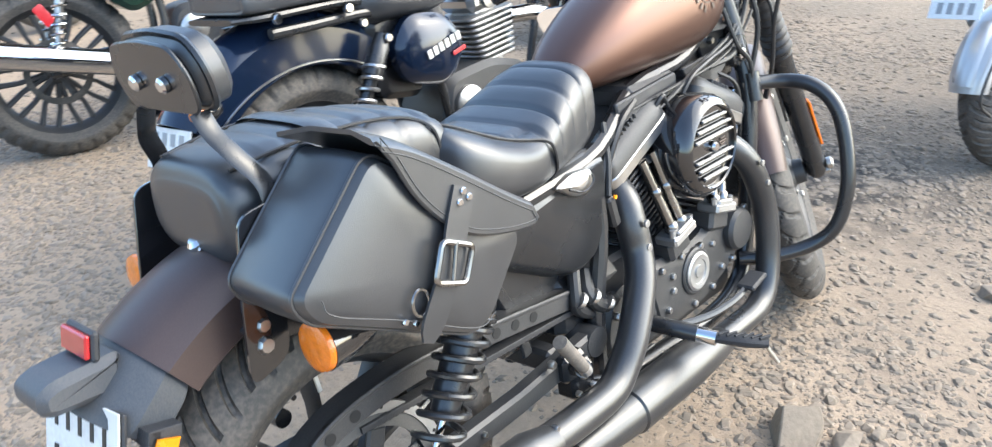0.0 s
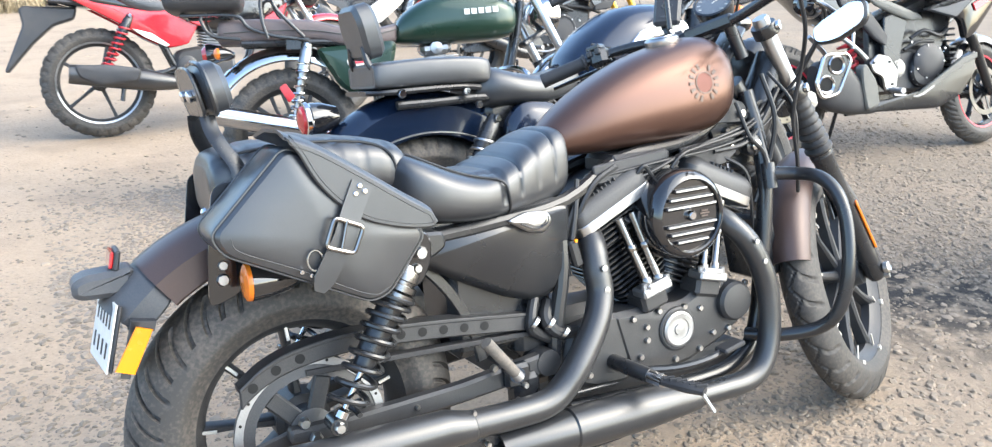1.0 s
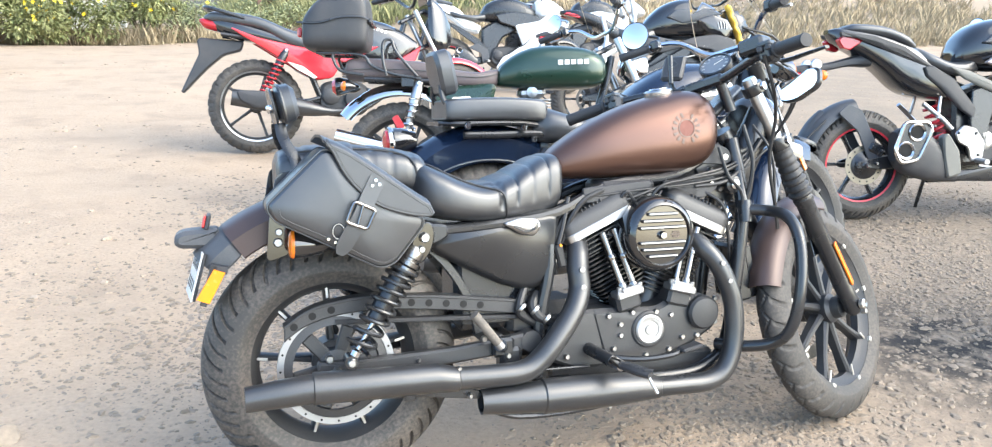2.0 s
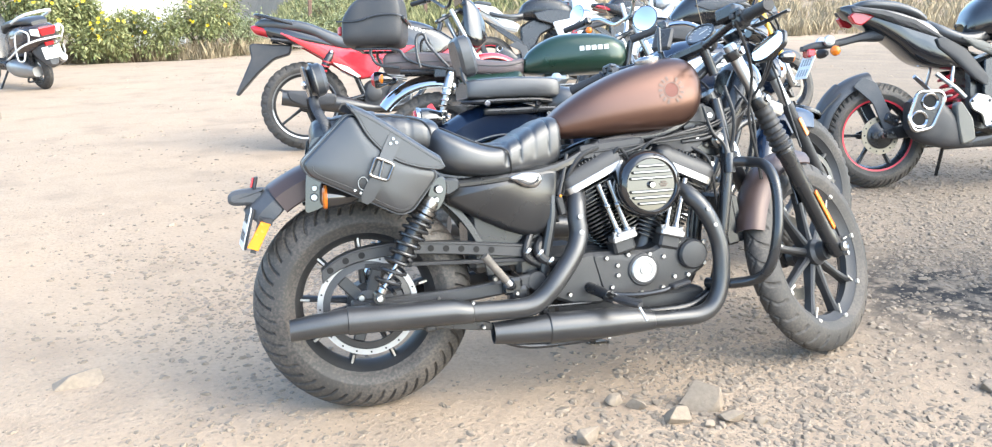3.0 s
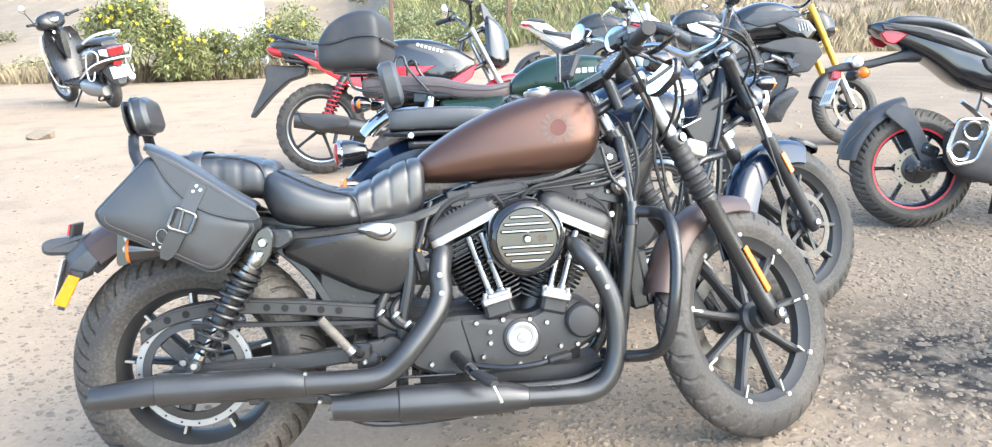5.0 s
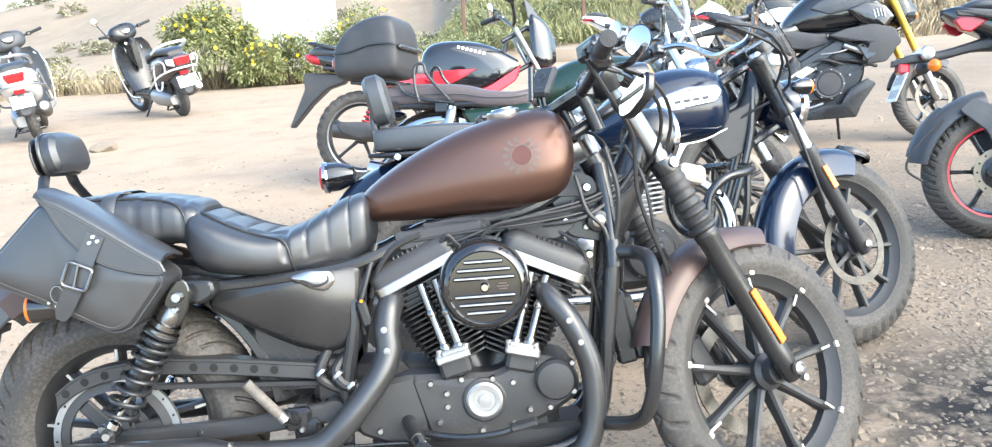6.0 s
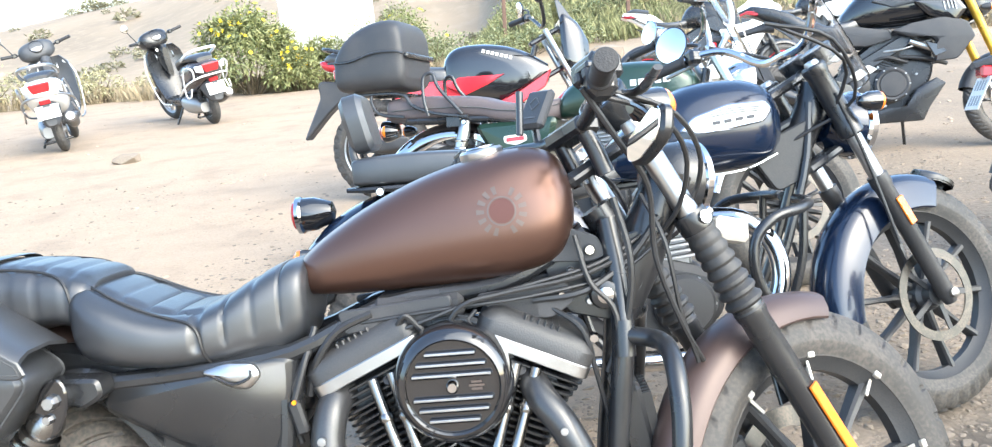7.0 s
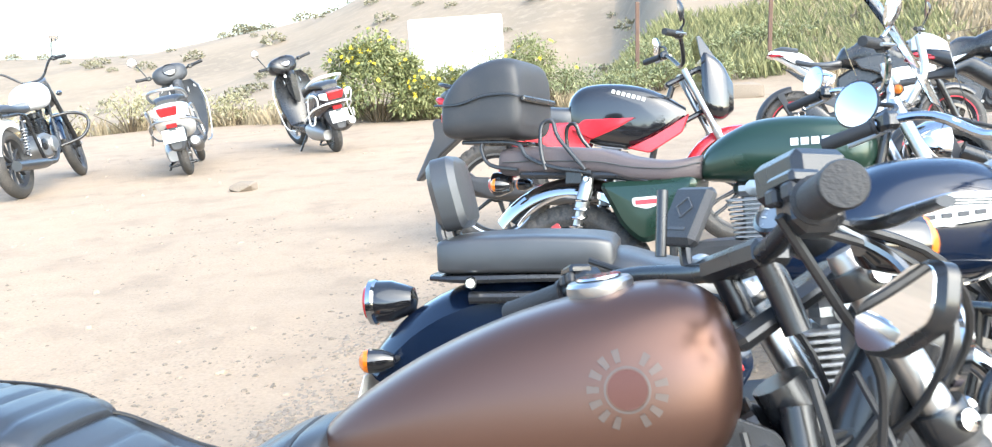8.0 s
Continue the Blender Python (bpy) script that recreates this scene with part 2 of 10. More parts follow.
YELLOW = mat("yellow_orange_reflector", (0.8, 0.255, 0.004), 0.25, 0, 0.08, 60, 0.15, 400)
REDLENS = mat("red_lens", (0.42, 0.015, 0.02), 0.12, 0, 0.12, 50, coat=0.6)
# cream plastic with the fork box's shadow painted into its colour
SHADEDCREAM = mat("shade_darkened_cream_plastic", (0.4, 0.38, 0.34), 0.5, 0, 0.08, 14, dust=0.15)
WHITEPL = mat("off_white_plastic", (0.72, 0.7, 0.64), 0.45, 0, 0.06, 12, dust=0.15)
PLATE = mat("white_plate_sheet", (0.74, 0.74, 0.72), 0.4, 0, 0.05, 14, dust=0.2)
INK = mat("black_plate_ink", (0.02, 0.02, 0.02), 0.5, 0, 0.1, 14)
MIRROR = mat("mirror_glass", (0.9, 0.9, 0.9), 0.03, 1, 0.02, 5, rvar=0.015)
CLEAR = glassy("clear_screen", (0.95, 0.96, 0.97), 0.01, 1.0, 1.2)
BLUEPAINT = mat("dark_blue_gloss_paint", (0.006, 0.013, 0.032), 0.17, 0.1, 0.12, 4, coat=0.35, rvar=0.03)
GREENPAINT = mat("dark_green_satin_paint", (0.01348, 0.03744, 0.02396), 0.28, 0.25, 0.12, 4, coat=0.5, rvar=0.05)
REDPAINT = mat("red_gloss_paint", (0.55, 0.018, 0.03), 0.18, 0, 0.1, 4, coat=0.8, rvar=0.04, dust=0.05)
WHITEPAINT = mat("white_gloss_paint", (0.78, 0.78, 0.76), 0.2, 0, 0.05, 5, coat=0.7, rvar=0.04, dust=0.06)
SILVERPAINT = mat("silver_grey_paint", (0.4, 0.41, 0.42), 0.3, 0.5, 0.1, 5, coat=0.4, dust=0.06)
BROWNSEAT = mat("brown_seat_vinyl", (0.098, 0.078, 0.078), 0.5, 0, 0.15, 9, 0.25, 220, dust=0.06)
GOLD = mat("gold_anodised_tube", (0.75, 0.42, 0.05), 0.3, 0.55, 0.08, 10)
REDRIM = mat("red_rim_tape", (0.5, 0.03, 0.05), 0.4, 0, 0.1, 10)
REDSPRING = mat("red_spring_paint", (0.5, 0.03, 0.04), 0.35, 0, 0.1, 20)
BADGE = mat("pale_badge", (0.7, 0.7, 0.66), 0.4, 0.2, 0.05, 10)
DIAL = mat("dial_face", (0.12, 0.13, 0.14), 0.25, 0, 0.1, 40, coat=0.8)
LAMPGLASS = mat("lamp_glass", (0.7, 0.72, 0.74), 0.08, 0.3, 0.1, 80, coat=1.0)
PALEMARK = mat("pale_machined_mark", (0.528, 0.504, 0.456), 0.45, 0.6, 0.1, 40, dust=0.2)
CABLE = mat("black_cable", (0.0224, 0.0224, 0.02352), 0.45, 0, 0.1, 20)
LOGOGREY = mat("grey_logo_print", (0.1125, 0.0882, 0.0774), 0.4, 0.45, 0.1, 10, spec=0.4)
LOGORED = mat("dull_red_logo_print", (0.104, 0.046, 0.037), 0.36, 0.64, 0.1, 10, spec=0.4)
ORANGE = mat("orange_reflector", (0.8, 0.1794, 0.01), 0.22, 0, 0.08, 60, 0.15, 400)
PUSHROD = mat("satin_chrome_tube", (0.24, 0.24, 0.24), 0.24, 1, 0.2, 16, rvar=0.12, dust=0.12)
# grey instead of black, for low contrast on the other machines' plates
GREYINK = mat("grey_plate_ink", (0.3, 0.3, 0.3), 0.5, 0, 0.1, 14)
DISCSTEEL = mat("brake_disc_steel", (0.085, 0.082, 0.076), 0.42, 0.9, 0.2, 20, 0.05, 200, dust=0.2)
PEGRUBBER = mat("worn_beige_rubber", (0.11, 0.1, 0.088), 0.7, 0, 0.3, 40, 0.2, 200, dust=0.2)
# near-black for flat discs: paints the shade inside holes and outlets that aren't cut
HOLESHADE = mat("painted_hole_shade", (0.01, 0.01, 0.01), 0.9, 0, 0.1, 10)

# ---- ground, one sheet to the far hills ----
def smooth01(a, b, x):
    t = np.clip((x - a) / (b - a), 0, 1)
    return t * t * (3 - 2 * t)


def ground_z(x, y):
    """Height of the ground: a flat lot, a bank behind it, a valley and a dry hillside."""
    n = noise.noise(Vector((x * 0.9, y * 0.9, 3.1))) * 0.010 + noise.noise(Vector((x * 3.1, y * 3.1, 7.7))) * 0.006
    n *= 1 - 0.7 * smooth01(0.0, 1.0, np.exp(-((x - 0.75) ** 2 / 1.2 + (y - 0.1) ** 2 / 0.15)))
    d = y - 15.6 - 0.5 * math.sin(x * 0.7)
    if d <= 0:
        return n
    right = smooth01(-3.0, 2.0, x)
    bank = 0.16 * d + 0.5 * noise.noise(Vector((x * 0.2, y * 0.2, 1.0))) * min(d * 0.2, 1.0)
    drop = -0.35 * min(d, 28.0)
    z = n + right * bank + (1 - right) * drop
    far = smooth01(35, 190, d)
    top = np.interp(x, [-260, -110, -60, -25, 30, 200], [2.0, 4.0, 9.0, 22.0, 34.0, 40.0])
    z = z * (1 - smooth01(30, 70, d)) + (-8 * (1 - right)) * smooth01(30, 70, d) * (1 - far) + far * top
    z += smooth01(20, 90, d) * 4.0 * noise.noise(Vector((x * 0.02, y * 0.02, 5.0)))
    return float(z)


def steps(lo, hi, cell, end_lo, end_hi, grow=1.16):
    out = list(np.arange(lo, hi + 1e-6, cell))
    s, p = cell, out[-1]
    while p < end_hi:
        s *= grow
        p += s
        out.append(p)
    s, p = cell, out[0]
    while p > end_lo:
        s *= grow
        p -= s
        out.insert(0, p)
    return out


def ground_material():
    m = bpy.data.materials.new("stony_dirt")
    m.use_nodes = True
    nt = m.node_tree
    N, L = nt.nodes, nt.links
    p = N["Principled BSDF"]
    tc = N.new("ShaderNodeTexCoord")

    def nz(scale, detail=6, rough=0.6):
        n = N.new("ShaderNodeTexNoise")
        n.inputs["Scale"].default_value, n.inputs["Detail"].default_value, n.inputs["Roughness"].default_value = scale, detail, rough
        L.new(tc.outputs["Object"], n.inputs["Vector"])
        return n.outputs[0]

    def mixc(fac, a, b):
        x = N.new("ShaderNodeMix")
        x.data_type = "RGBA"
        for s, v in ((6, a), (7, b)):
            if isinstance(v, tuple):
                x.inputs[s].default_value = (*v, 1)
            else:
                L.new(v, x.inputs[s])
        if isinstance(fac, float):
            x.inputs[0].default_value = fac
        else:
            L.new(fac, x.inputs[0])
        return x.outputs[2]

    def rng(v, a, b, c=0.0, d=1.0):
        r = N.new("ShaderNodeMapRange")
        r.inputs[1].default_value, r.inputs[2].default_value, r.inputs[3].default_value, r.inputs[4].default_value = a, b, c, d
        L.new(v, r.inputs[0])
        return r.outputs[0]

    def math_(op, a, b):
        x = N.new("ShaderNodeMath")
        x.operation = op
        for i, v in enumerate((a, b)):
            if isinstance(v, float):
                x.inputs[i].default_value = v
            else:
                L.new(v, x.inputs[i])
        return x.outputs[0]

    base = mixc(rng(nz(0.7), 0.35, 0.65), (0.4, 0.3, 0.21), (0.345, 0.268, 0.195))
    base = mixc(rng(nz(5.0), 0.35, 0.7, 0.0, 0.6), base, (0.42, 0.324, 0.235))
    base = mixc(rng(nz(60.0, 8), 0.4, 0.7, 0.0, 0.4), base, (0.225, 0.18, 0.134))
    base = mixc(rng(nz(2.1, 7), 0.5, 0.66, 0.0, 0.5), base, (0.232, 0.18, 0.135))
    # greyer crushed stone where the machines stand
    near = N.new("ShaderNodeVectorMath")
    near.operation = "DISTANCE"
    near.inputs[1].default_value = (3.8, 2.0, 0.0)
    L.new(tc.outputs["Object"], near.inputs[0])
    worn = N.new("ShaderNodeVectorMath")
    worn.operation = "DISTANCE"
    worn.inputs[1].default_value = (8.0, 7.6, 0.0)
    L.new(tc.outputs["Object"], worn.inputs[0])
    trodden = math_("MAXIMUM", rng(near.outputs["Value"], 2.0, 3.8, 1.0, 0.0), rng(worn.outputs["Value"], 3.6, 7.0, 0.8, 0.0))
    grit = math_("MULTIPLY", trodden, rng(nz(1.1), 0.3, 0.55, 0.45, 0.9))
    base = mixc(grit, base, mixc(rng(nz(38.0, 8), 0.35, 0.65), (0.24, 0.196, 0.15), (0.15, 0.126, 0.1)))
    # small pebbles pressed into the dirt
    vo = N.new("ShaderNodeTexVoronoi")
    vo.inputs["Scale"].default_value = 42.0
    L.new(tc.outputs["Object"], vo.inputs["Vector"])
    tone = N.new("ShaderNodeSeparateColor")
    L.new(vo.outputs["Color"], tone.inputs[0])
    peb = mixc(tone.outputs[0], (0.185, 0.152, 0.117), (0.31, 0.25, 0.19))
    where = math_("MULTIPLY", math_("MAXIMUM", rng(nz(1.3), 0.4, 0.56), grit), rng(vo.outputs["Distance"], 0.12, 0.5, 0.5, 0.0))
    base = mixc(where, base, peb)
    # the black patch of an old fire
    vm = N.new("ShaderNodeVectorMath")
    vm.operation = "DISTANCE"
    vm.inputs[1].default_value = (2.34, 0.42, 0.0)
    L.new(tc.outputs["Object"], vm.inputs[0])
    burn = math_("MULTIPLY", rng(vm.outputs["Value"], 0.2, 0.75, 1.0, 0.0), rng(nz(9.0, 8), 0.38, 0.55))
    base = mixc(burn, base, (0.035, 0.033, 0.032))
    # dry hillside past the lot's edge
    sep = N.new("ShaderNodeSeparateXYZ")
    L.new(tc.outputs["Object"], sep.inputs[0])
    hill = mixc(rng(nz(0.06, 8), 0.4, 0.62), (0.3, 0.236, 0.168), (0.235, 0.19, 0.14))
    hill = mixc(rng(nz(0.6, 6), 0.5, 0.7, 0.0, 0.7), hill, (0.335, 0.268, 0.2))
    base = mixc(rng(sep.outputs["Y"], 15.8, 19.0), base, hill)
    L.new(base, p.inputs["Base Color"])
    p.inputs["Roughness"].default_value = 0.95
    p.inputs["Specular IOR Level"].default_value = 0.2
    h = math_("ADD", math_("MULTIPLY", rng(vo.outputs["Distance"], 0.0, 0.5, 1.0, 0.0), where), math_("MULTIPLY", nz(25.0, 10, 0.7), 1.2))
    b = N.new("ShaderNodeBump")
    b.inputs["Strength"].default_value, b.inputs["Distance"].default_value = 0.75, 0.014
    L.new(h, b.inputs["Height"])
    L.new(b.outputs[0], p.inputs["Normal"])
    return m


DIRT = ground_material()
XS = steps(-3.0, 5.0, 0.08, -420, 420)
YS = steps(-2.5, 6.0, 0.08, -300, 520, 1.13)
_v = [(x, y, ground_z(x, y)) for y in YS for x in XS]
_n = len(XS)
_f = [(j * _n + i, j * _n + i + 1, (j + 1) * _n + i + 1, (j + 1) * _n + i) for j in range(len(YS) - 1) for i in range(_n - 1)]
_g = Shape()
_g.v, _g.f = _v, _f
whole("ground", _g, DIRT, "pinkish tan stony dirt lot with dry hillside beyond", "ground", "structure", smooth=180)


# ---- loose stones ----
def stone_material(name, a, b):
    m = bpy.data.materials.new(name)
    m.use_nodes = True
    nt = m.node_tree
    N, L = nt.nodes, nt.links
    p = N["Principled BSDF"]
    geo, tc = N.new("ShaderNodeNewGeometry"), N.new("ShaderNodeTexCoord")
    x = N.new("ShaderNodeMix")
    x.data_type = "RGBA"
    x.inputs[6].default_value, x.inputs[7].default_value = (*a, 1), (*b, 1)
    L.new(geo.outputs["Random Per Island"], x.inputs[0])
    n = N.new("ShaderNodeTexNoise")
    n.inputs["Scale"].default_value, n.inputs["Detail"].default_value = 70, 6
    L.new(tc.outputs["Object"], n.inputs["Vector"])
    y = N.new("ShaderNodeMix")
    y.data_type, y.blend_type = "RGBA", "OVERLAY"
    y.inputs[0].default_value = 0.3
    L.new(x.outputs[2], y.inputs[6])
    L.new(n.outputs[0], y.inputs[7])
    L.new(y.outputs[2], p.inputs["Base Color"])
    b2 = N.new("ShaderNodeBump")
    b2.inputs["Strength"].default_value, b2.inputs["Distance"].default_value = 0.5, 0.004
    L.new(n.outputs[0], b2.inputs["Height"])
    L.new(b2.outputs[0], p.inputs["Normal"])
    p.inputs["Roughness"].default_value = 0.9
    return m


GRAVEL = stone_material("gravel_stone", (0.165, 0.134, 0.102), (0.25, 0.2, 0.15))
LOTSTONE = stone_material("lot_pebble", (0.26, 0.205, 0.15), (0.37, 0.295, 0.22))
TANSTONE = stone_material("tan_broken_stone", (0.19, 0.156, 0.122), (0.285, 0.232, 0.18))
ROCK = stone_material("tan_rock", (0.19, 0.153, 0.115), (0.25, 0.202, 0.152))
PHI = (1 + 5**0.5) / 2
ICO = np.array([(-1, PHI, 0), (1, PHI, 0), (-1, -PHI, 0), (1, -PHI, 0), (0, -1, PHI), (0, 1, PHI), (0, -1, -PHI), (0, 1, -PHI), (PHI, 0, -1), (PHI, 0, 1), (-PHI, 0, -1), (-PHI, 0, 1)]) / 1.9
ICO_F = [(0, 11, 5), (0, 5, 1), (0, 1, 7), (0, 7, 10), (0, 10, 11), (1, 5, 9), (5, 11, 4), (11, 10, 2), (10, 7, 6), (7, 1, 8), (3, 9, 4), (3, 4, 2), (3, 2, 6), (3, 6, 8), (3, 8, 9), (4, 9, 5), (2, 4, 11), (6, 2, 10), (8, 6, 7), (9, 8, 1)]


def scatter(count, x0, x1, y0, y1, lo, hi, density, rnd, sink=0.35):
    """Pebbles, each a crumpled twenty-faced stone, half sunk in the dirt."""
    verts, faces = [], []
    made = 0
    tries = 0
    while made < count and tries < count * 12:
        tries += 1
        x, y = rnd.uniform(x0, x1), rnd.uniform(y0, y1)
        if rnd.random() > density(x, y):
            continue
        s = lo * (hi / lo) ** (rnd.random() ** 2.2)
        q = ICO * (1 + 0.35 * (np.array([[rnd.random() for _ in range(1)] for _ in range(12)]) - 0.5))
        q = q * np.array([rnd.uniform(0.7, 1.3), rnd.uniform(0.6, 1.0), rnd.uniform(0.4, 0.75)]) * s
        a = rnd.uniform(0, 6.283)
        c, d = math.cos(a), math.sin(a)
        o = len(verts)
        z = ground_z(x, y) + s * (0.3 - sink)
        verts += [(x + p[0] * c - p[1] * d, y + p[0] * d + p[1] * c, z + p[2]) for p in q]
        faces += [(i + o, j + o, k + o) for i, j, k in ICO_F]
        made += 1
    sh = Shape()
    sh.v, sh.f = verts, faces
    return sh


def stones_near(x, y):
    left = 1.2 * math.exp(-((x - 0.2) ** 2 / 0.45 + (y - 1.9) ** 2 / 1.3)) + 0.5 * math.exp(-((x + 0.4) ** 2 / 0.3 + (y - 0.95) ** 2 / 0.4))
    right = math.exp(-((x - 2.9) ** 2 / 2.6 + (y - 1.2) ** 2 / 6.0)) + 0.9 * math.exp(-((x - 1.9) ** 2 / 0.9 + (y + 0.1) ** 2 / 0.6))
    front = math.exp(-((x - 0.8) ** 2 / 1.2 + (y + 0.5) ** 2 / 0.25))
    clump = 0.5 + 1.1 * noise.noise(Vector((x * 1.3, y * 1.3, 9.0))) + 0.5 * noise.noise(Vector((x * 4.0, y * 4.0, 2.0)))
    burnt = 1 - 0.85 * math.exp(-((x - 2.34) ** 2 + (y - 0.42) ** 2) / 0.16)
    return burnt * min(1.0, max(0.02, clump) * (0.022 + left + right + 0.8 * front))


_r = random.Random(11)
whole("gravel", scatter(62000, -3.2, 6.0, -2.2, 6.0, 0.003, 0.02, stones_near, _r, 0.45), GRAVEL, "loose grey and tan gravel strewn over the dirt", "gravel", "stuff", smooth=25)
whole("gravel", scatter(3500, -9, 9, 1.5, 15.5, 0.006, 0.035, lambda x, y: 0.3 + noise.noise(Vector((x * 0.6, y * 0.6, 2.0))), _r, 0.48), LOTSTONE, "sparse pebbles on the open dirt lot", "gravel", "stuff", smooth=20)

for _x0, _x1, _y0, _y1, _k, _m in ((-0.4, 1.1, 0.7, 3.2, 7000, TANSTONE), (1.4, 4.4, -0.8, 2.6, 6500, GRAVEL), (0.2, 1.9, -1.0, 0.1, 700, GRAVEL)):
    _coarse = scatter(_k, _x0, _x1, _y0, _y1, 0.008, 0.024, lambda x, y: 0.5 + 0.9 * noise.noise(Vector((x * 1.7, y * 1.7, 4.0))), _r, 0.45)
    whole("gravel", _coarse, _m, "coarse broken stones pressed into the dirt", "gravel", "stuff", smooth=25)


def rock(x, y, sx, sy, sz, seed, label, sink=0.25, yaw=0.0):
    """A broken block: the hull of a few scattered corners, its edges worn."""
    bm = bmesh.new()
    rnd = random.Random(seed)
    for i in range(13):
        u = Vector((rnd.gauss(0, 1), rnd.gauss(0, 1), rnd.gauss(0, 0.9))).normalized()
        k = 0.5 / max(abs(u.x), abs(u.y), abs(u.z)) ** 0.6
        bm.verts.new(u * k)
    bmesh.ops.convex_hull(bm, input=list(bm.verts))
    for v in [v for v in bm.verts if not v.link_faces]:
        bm.verts.remove(v)
    bmesh.ops.bevel(bm, geom=list(bm.edges), offset=0.022, segments=1, affect="EDGES", profile=0.6)
    bmesh.ops.subdivide_edges(bm, edges=list(bm.edges), cuts=1, use_grid_fill=True)
    for v in bm.verts:
        v.co += v.co.normalized() * 0.025 * noise.noise(v.co * 5 + Vector((seed, 0, 0)))
        v.co = Vector((v.co.x * sx, v.co.y * sy, v.co.z * sz))
    bmesh.ops.recalc_face_normals(bm, faces=bm.faces)
    me = bpy.data.meshes.new("rock")
    bm.to_mesh(me)
    bm.free()
    me.polygons.foreach_set("use_smooth", [True] * len(me.polygons))
    me.set_sharp_from_angle(angle=radians(24))
    me.materials.append(ROCK)
    ob = new("rock", me)
    ob.matrix_world = pose(x, y, ground_z(x, y) + sz * (0.42 - sink), 0, 0, yaw)
    return tagged(ob, label, "rock", "rocks on the dirt")


rock(0.935, -0.205, 0.15, 0.12, 0.12, 3, "angular tan rock lying on the gravel")
rock(0.83, -0.28, 0.085, 0.07, 0.07, 5, "small tan rock beside the larger one")
rock(0.985, -0.31, 0.08, 0.065, 0.05, 8, "small flat rock on the gravel")
rock(0.55, -0.32, 0.08, 0.07, 0.06, 9, "fist-sized tan stone on the dirt")
rock(-0.9, 0.49, 0.16, 0.1, 0.06, 12, "flat pale stone sunk in the dirt")
rock(-2.93, 7.39, 0.28, 0.2, 0.14, 14, "grey-brown stone on the open lot")
for _i, (_x, _y, _s) in enumerate(((0.75, -0.17, 0.06), (0.48, -0.4, 0.055), (0.605, -0.375, 0.045), (0.82, -0.155, 0.04), (0.905, -0.325, 0.04), (1.06, -0.345, 0.04))):
    rock(_x, _y, _s, _s * 0.8, _s * 0.75, 31 + _i, "small broken tan stone on the gravel", yaw=37 * _i)
rock(0.7, -0.12, 0.06, 0.05, 0.05, 15, "small pebble-like stone near the tyre")
rock(1.85, -0.35, 0.1, 0.08, 0.05, 16, "flat stone on the gravel")

# ---- the cruiser: bike space has x ahead, y left, z up, rear contact at the origin ----
def tyre(sh, R, w, rim, n=180, groove=None, m=None):
    """A tyre with real tread grooves; its axle is the z axis of m."""
    prof = []
    hb = w * 0.36
    prof += [(rim - 0.006, -hb), (rim + 0.004, -hb - 0.004)]
    K = 34
    for i in range(K + 1):
        a = -1 + 2 * i / K
        th = a * radians(112)
        prof.append((rim + 0.012 + (R - rim - 0.012) * (0.5 + 0.5 * math.cos(th * 1.43)) ** 0.62, math.sin(th * 0.8) * w / 2))
    prof += [(rim + 0.004, hb + 0.004), (rim - 0.006, hb)]
    shear = groove.shear if groove else 0.0
    rings = []
    for i, (r, h) in enumerate(prof):
        u = h / (w / 2)
        r0, h0 = prof[max(i - 1, 0)]
        r1, h1 = prof[min(i + 1, len(prof) - 1)]
        ln = math.hypot(r1 - r0, h1 - h0)
        nr, nh = (h1 - h0) / ln, -(r1 - r0) / ln
        ring = []
        for j in range(n):
            a = 2 * math.pi * j / n + shear * abs(u)
            d = groove(a, u) if groove and 6 <= i <= len(prof) - 7 else 0.0
            q = r - d * nr
            ring.append((q * math.cos(a), q * math.sin(a), h - d * nh))
        rings.append(ring)
    return sh.rings(rings, caps=False, wrap=True, m=m)


def sweep_groove(count, depth=0.006, lean=0.55, width=0.10):
    """Long slanting cuts that alternate from side to side, with short ones between."""
    def g(a, u):
        ph = (a / (2 * math.pi) * count + (0.5 if u < 0 else 0) - lean * abs(u)) % 1.0
        if 0.10 < abs(u) < 0.87 and min(ph, 1 - ph) < width:
            return depth
        if 0.42 < abs(u) < 0.9 and abs(ph - 0.5) < width * 0.8:
            return depth * 0.8
        return 0.0
    g.shear = 2 * math.pi * lean / count
    return g


def zigzag_groove(count, depth=0.005):
    """A zigzag line round the crown and slanting side cuts."""
    def g(a, u):
        t = a / (2 * math.pi) * count
        z = 0.22 * (abs((t % 1) * 2 - 1) * 2 - 1)
        if abs(u - z) < 0.075:
            return depth
        ph = (t + (0.5 if u < 0 else 0) - 0.5 * abs(u)) % 1.0
        if 0.40 < abs(u) < 0.92 and min(ph, 1 - ph) < 0.1:
            return depth
        return 0.0
    g.shear = math.pi / count
    return g


def knob_groove(count, depth=0.007):
    def g(a, u):
        ph = (a / (2 * math.pi) * count + (0.5 if abs(u) > 0.45 else 0)) % 1.0
        if abs(u) < 0.95 and (ph < 0.22 or abs(abs(u) - 0.45) < 0.06 or abs(u) < 0.05):
            return depth
        return 0.0
    g.shear = 0.0
    return g


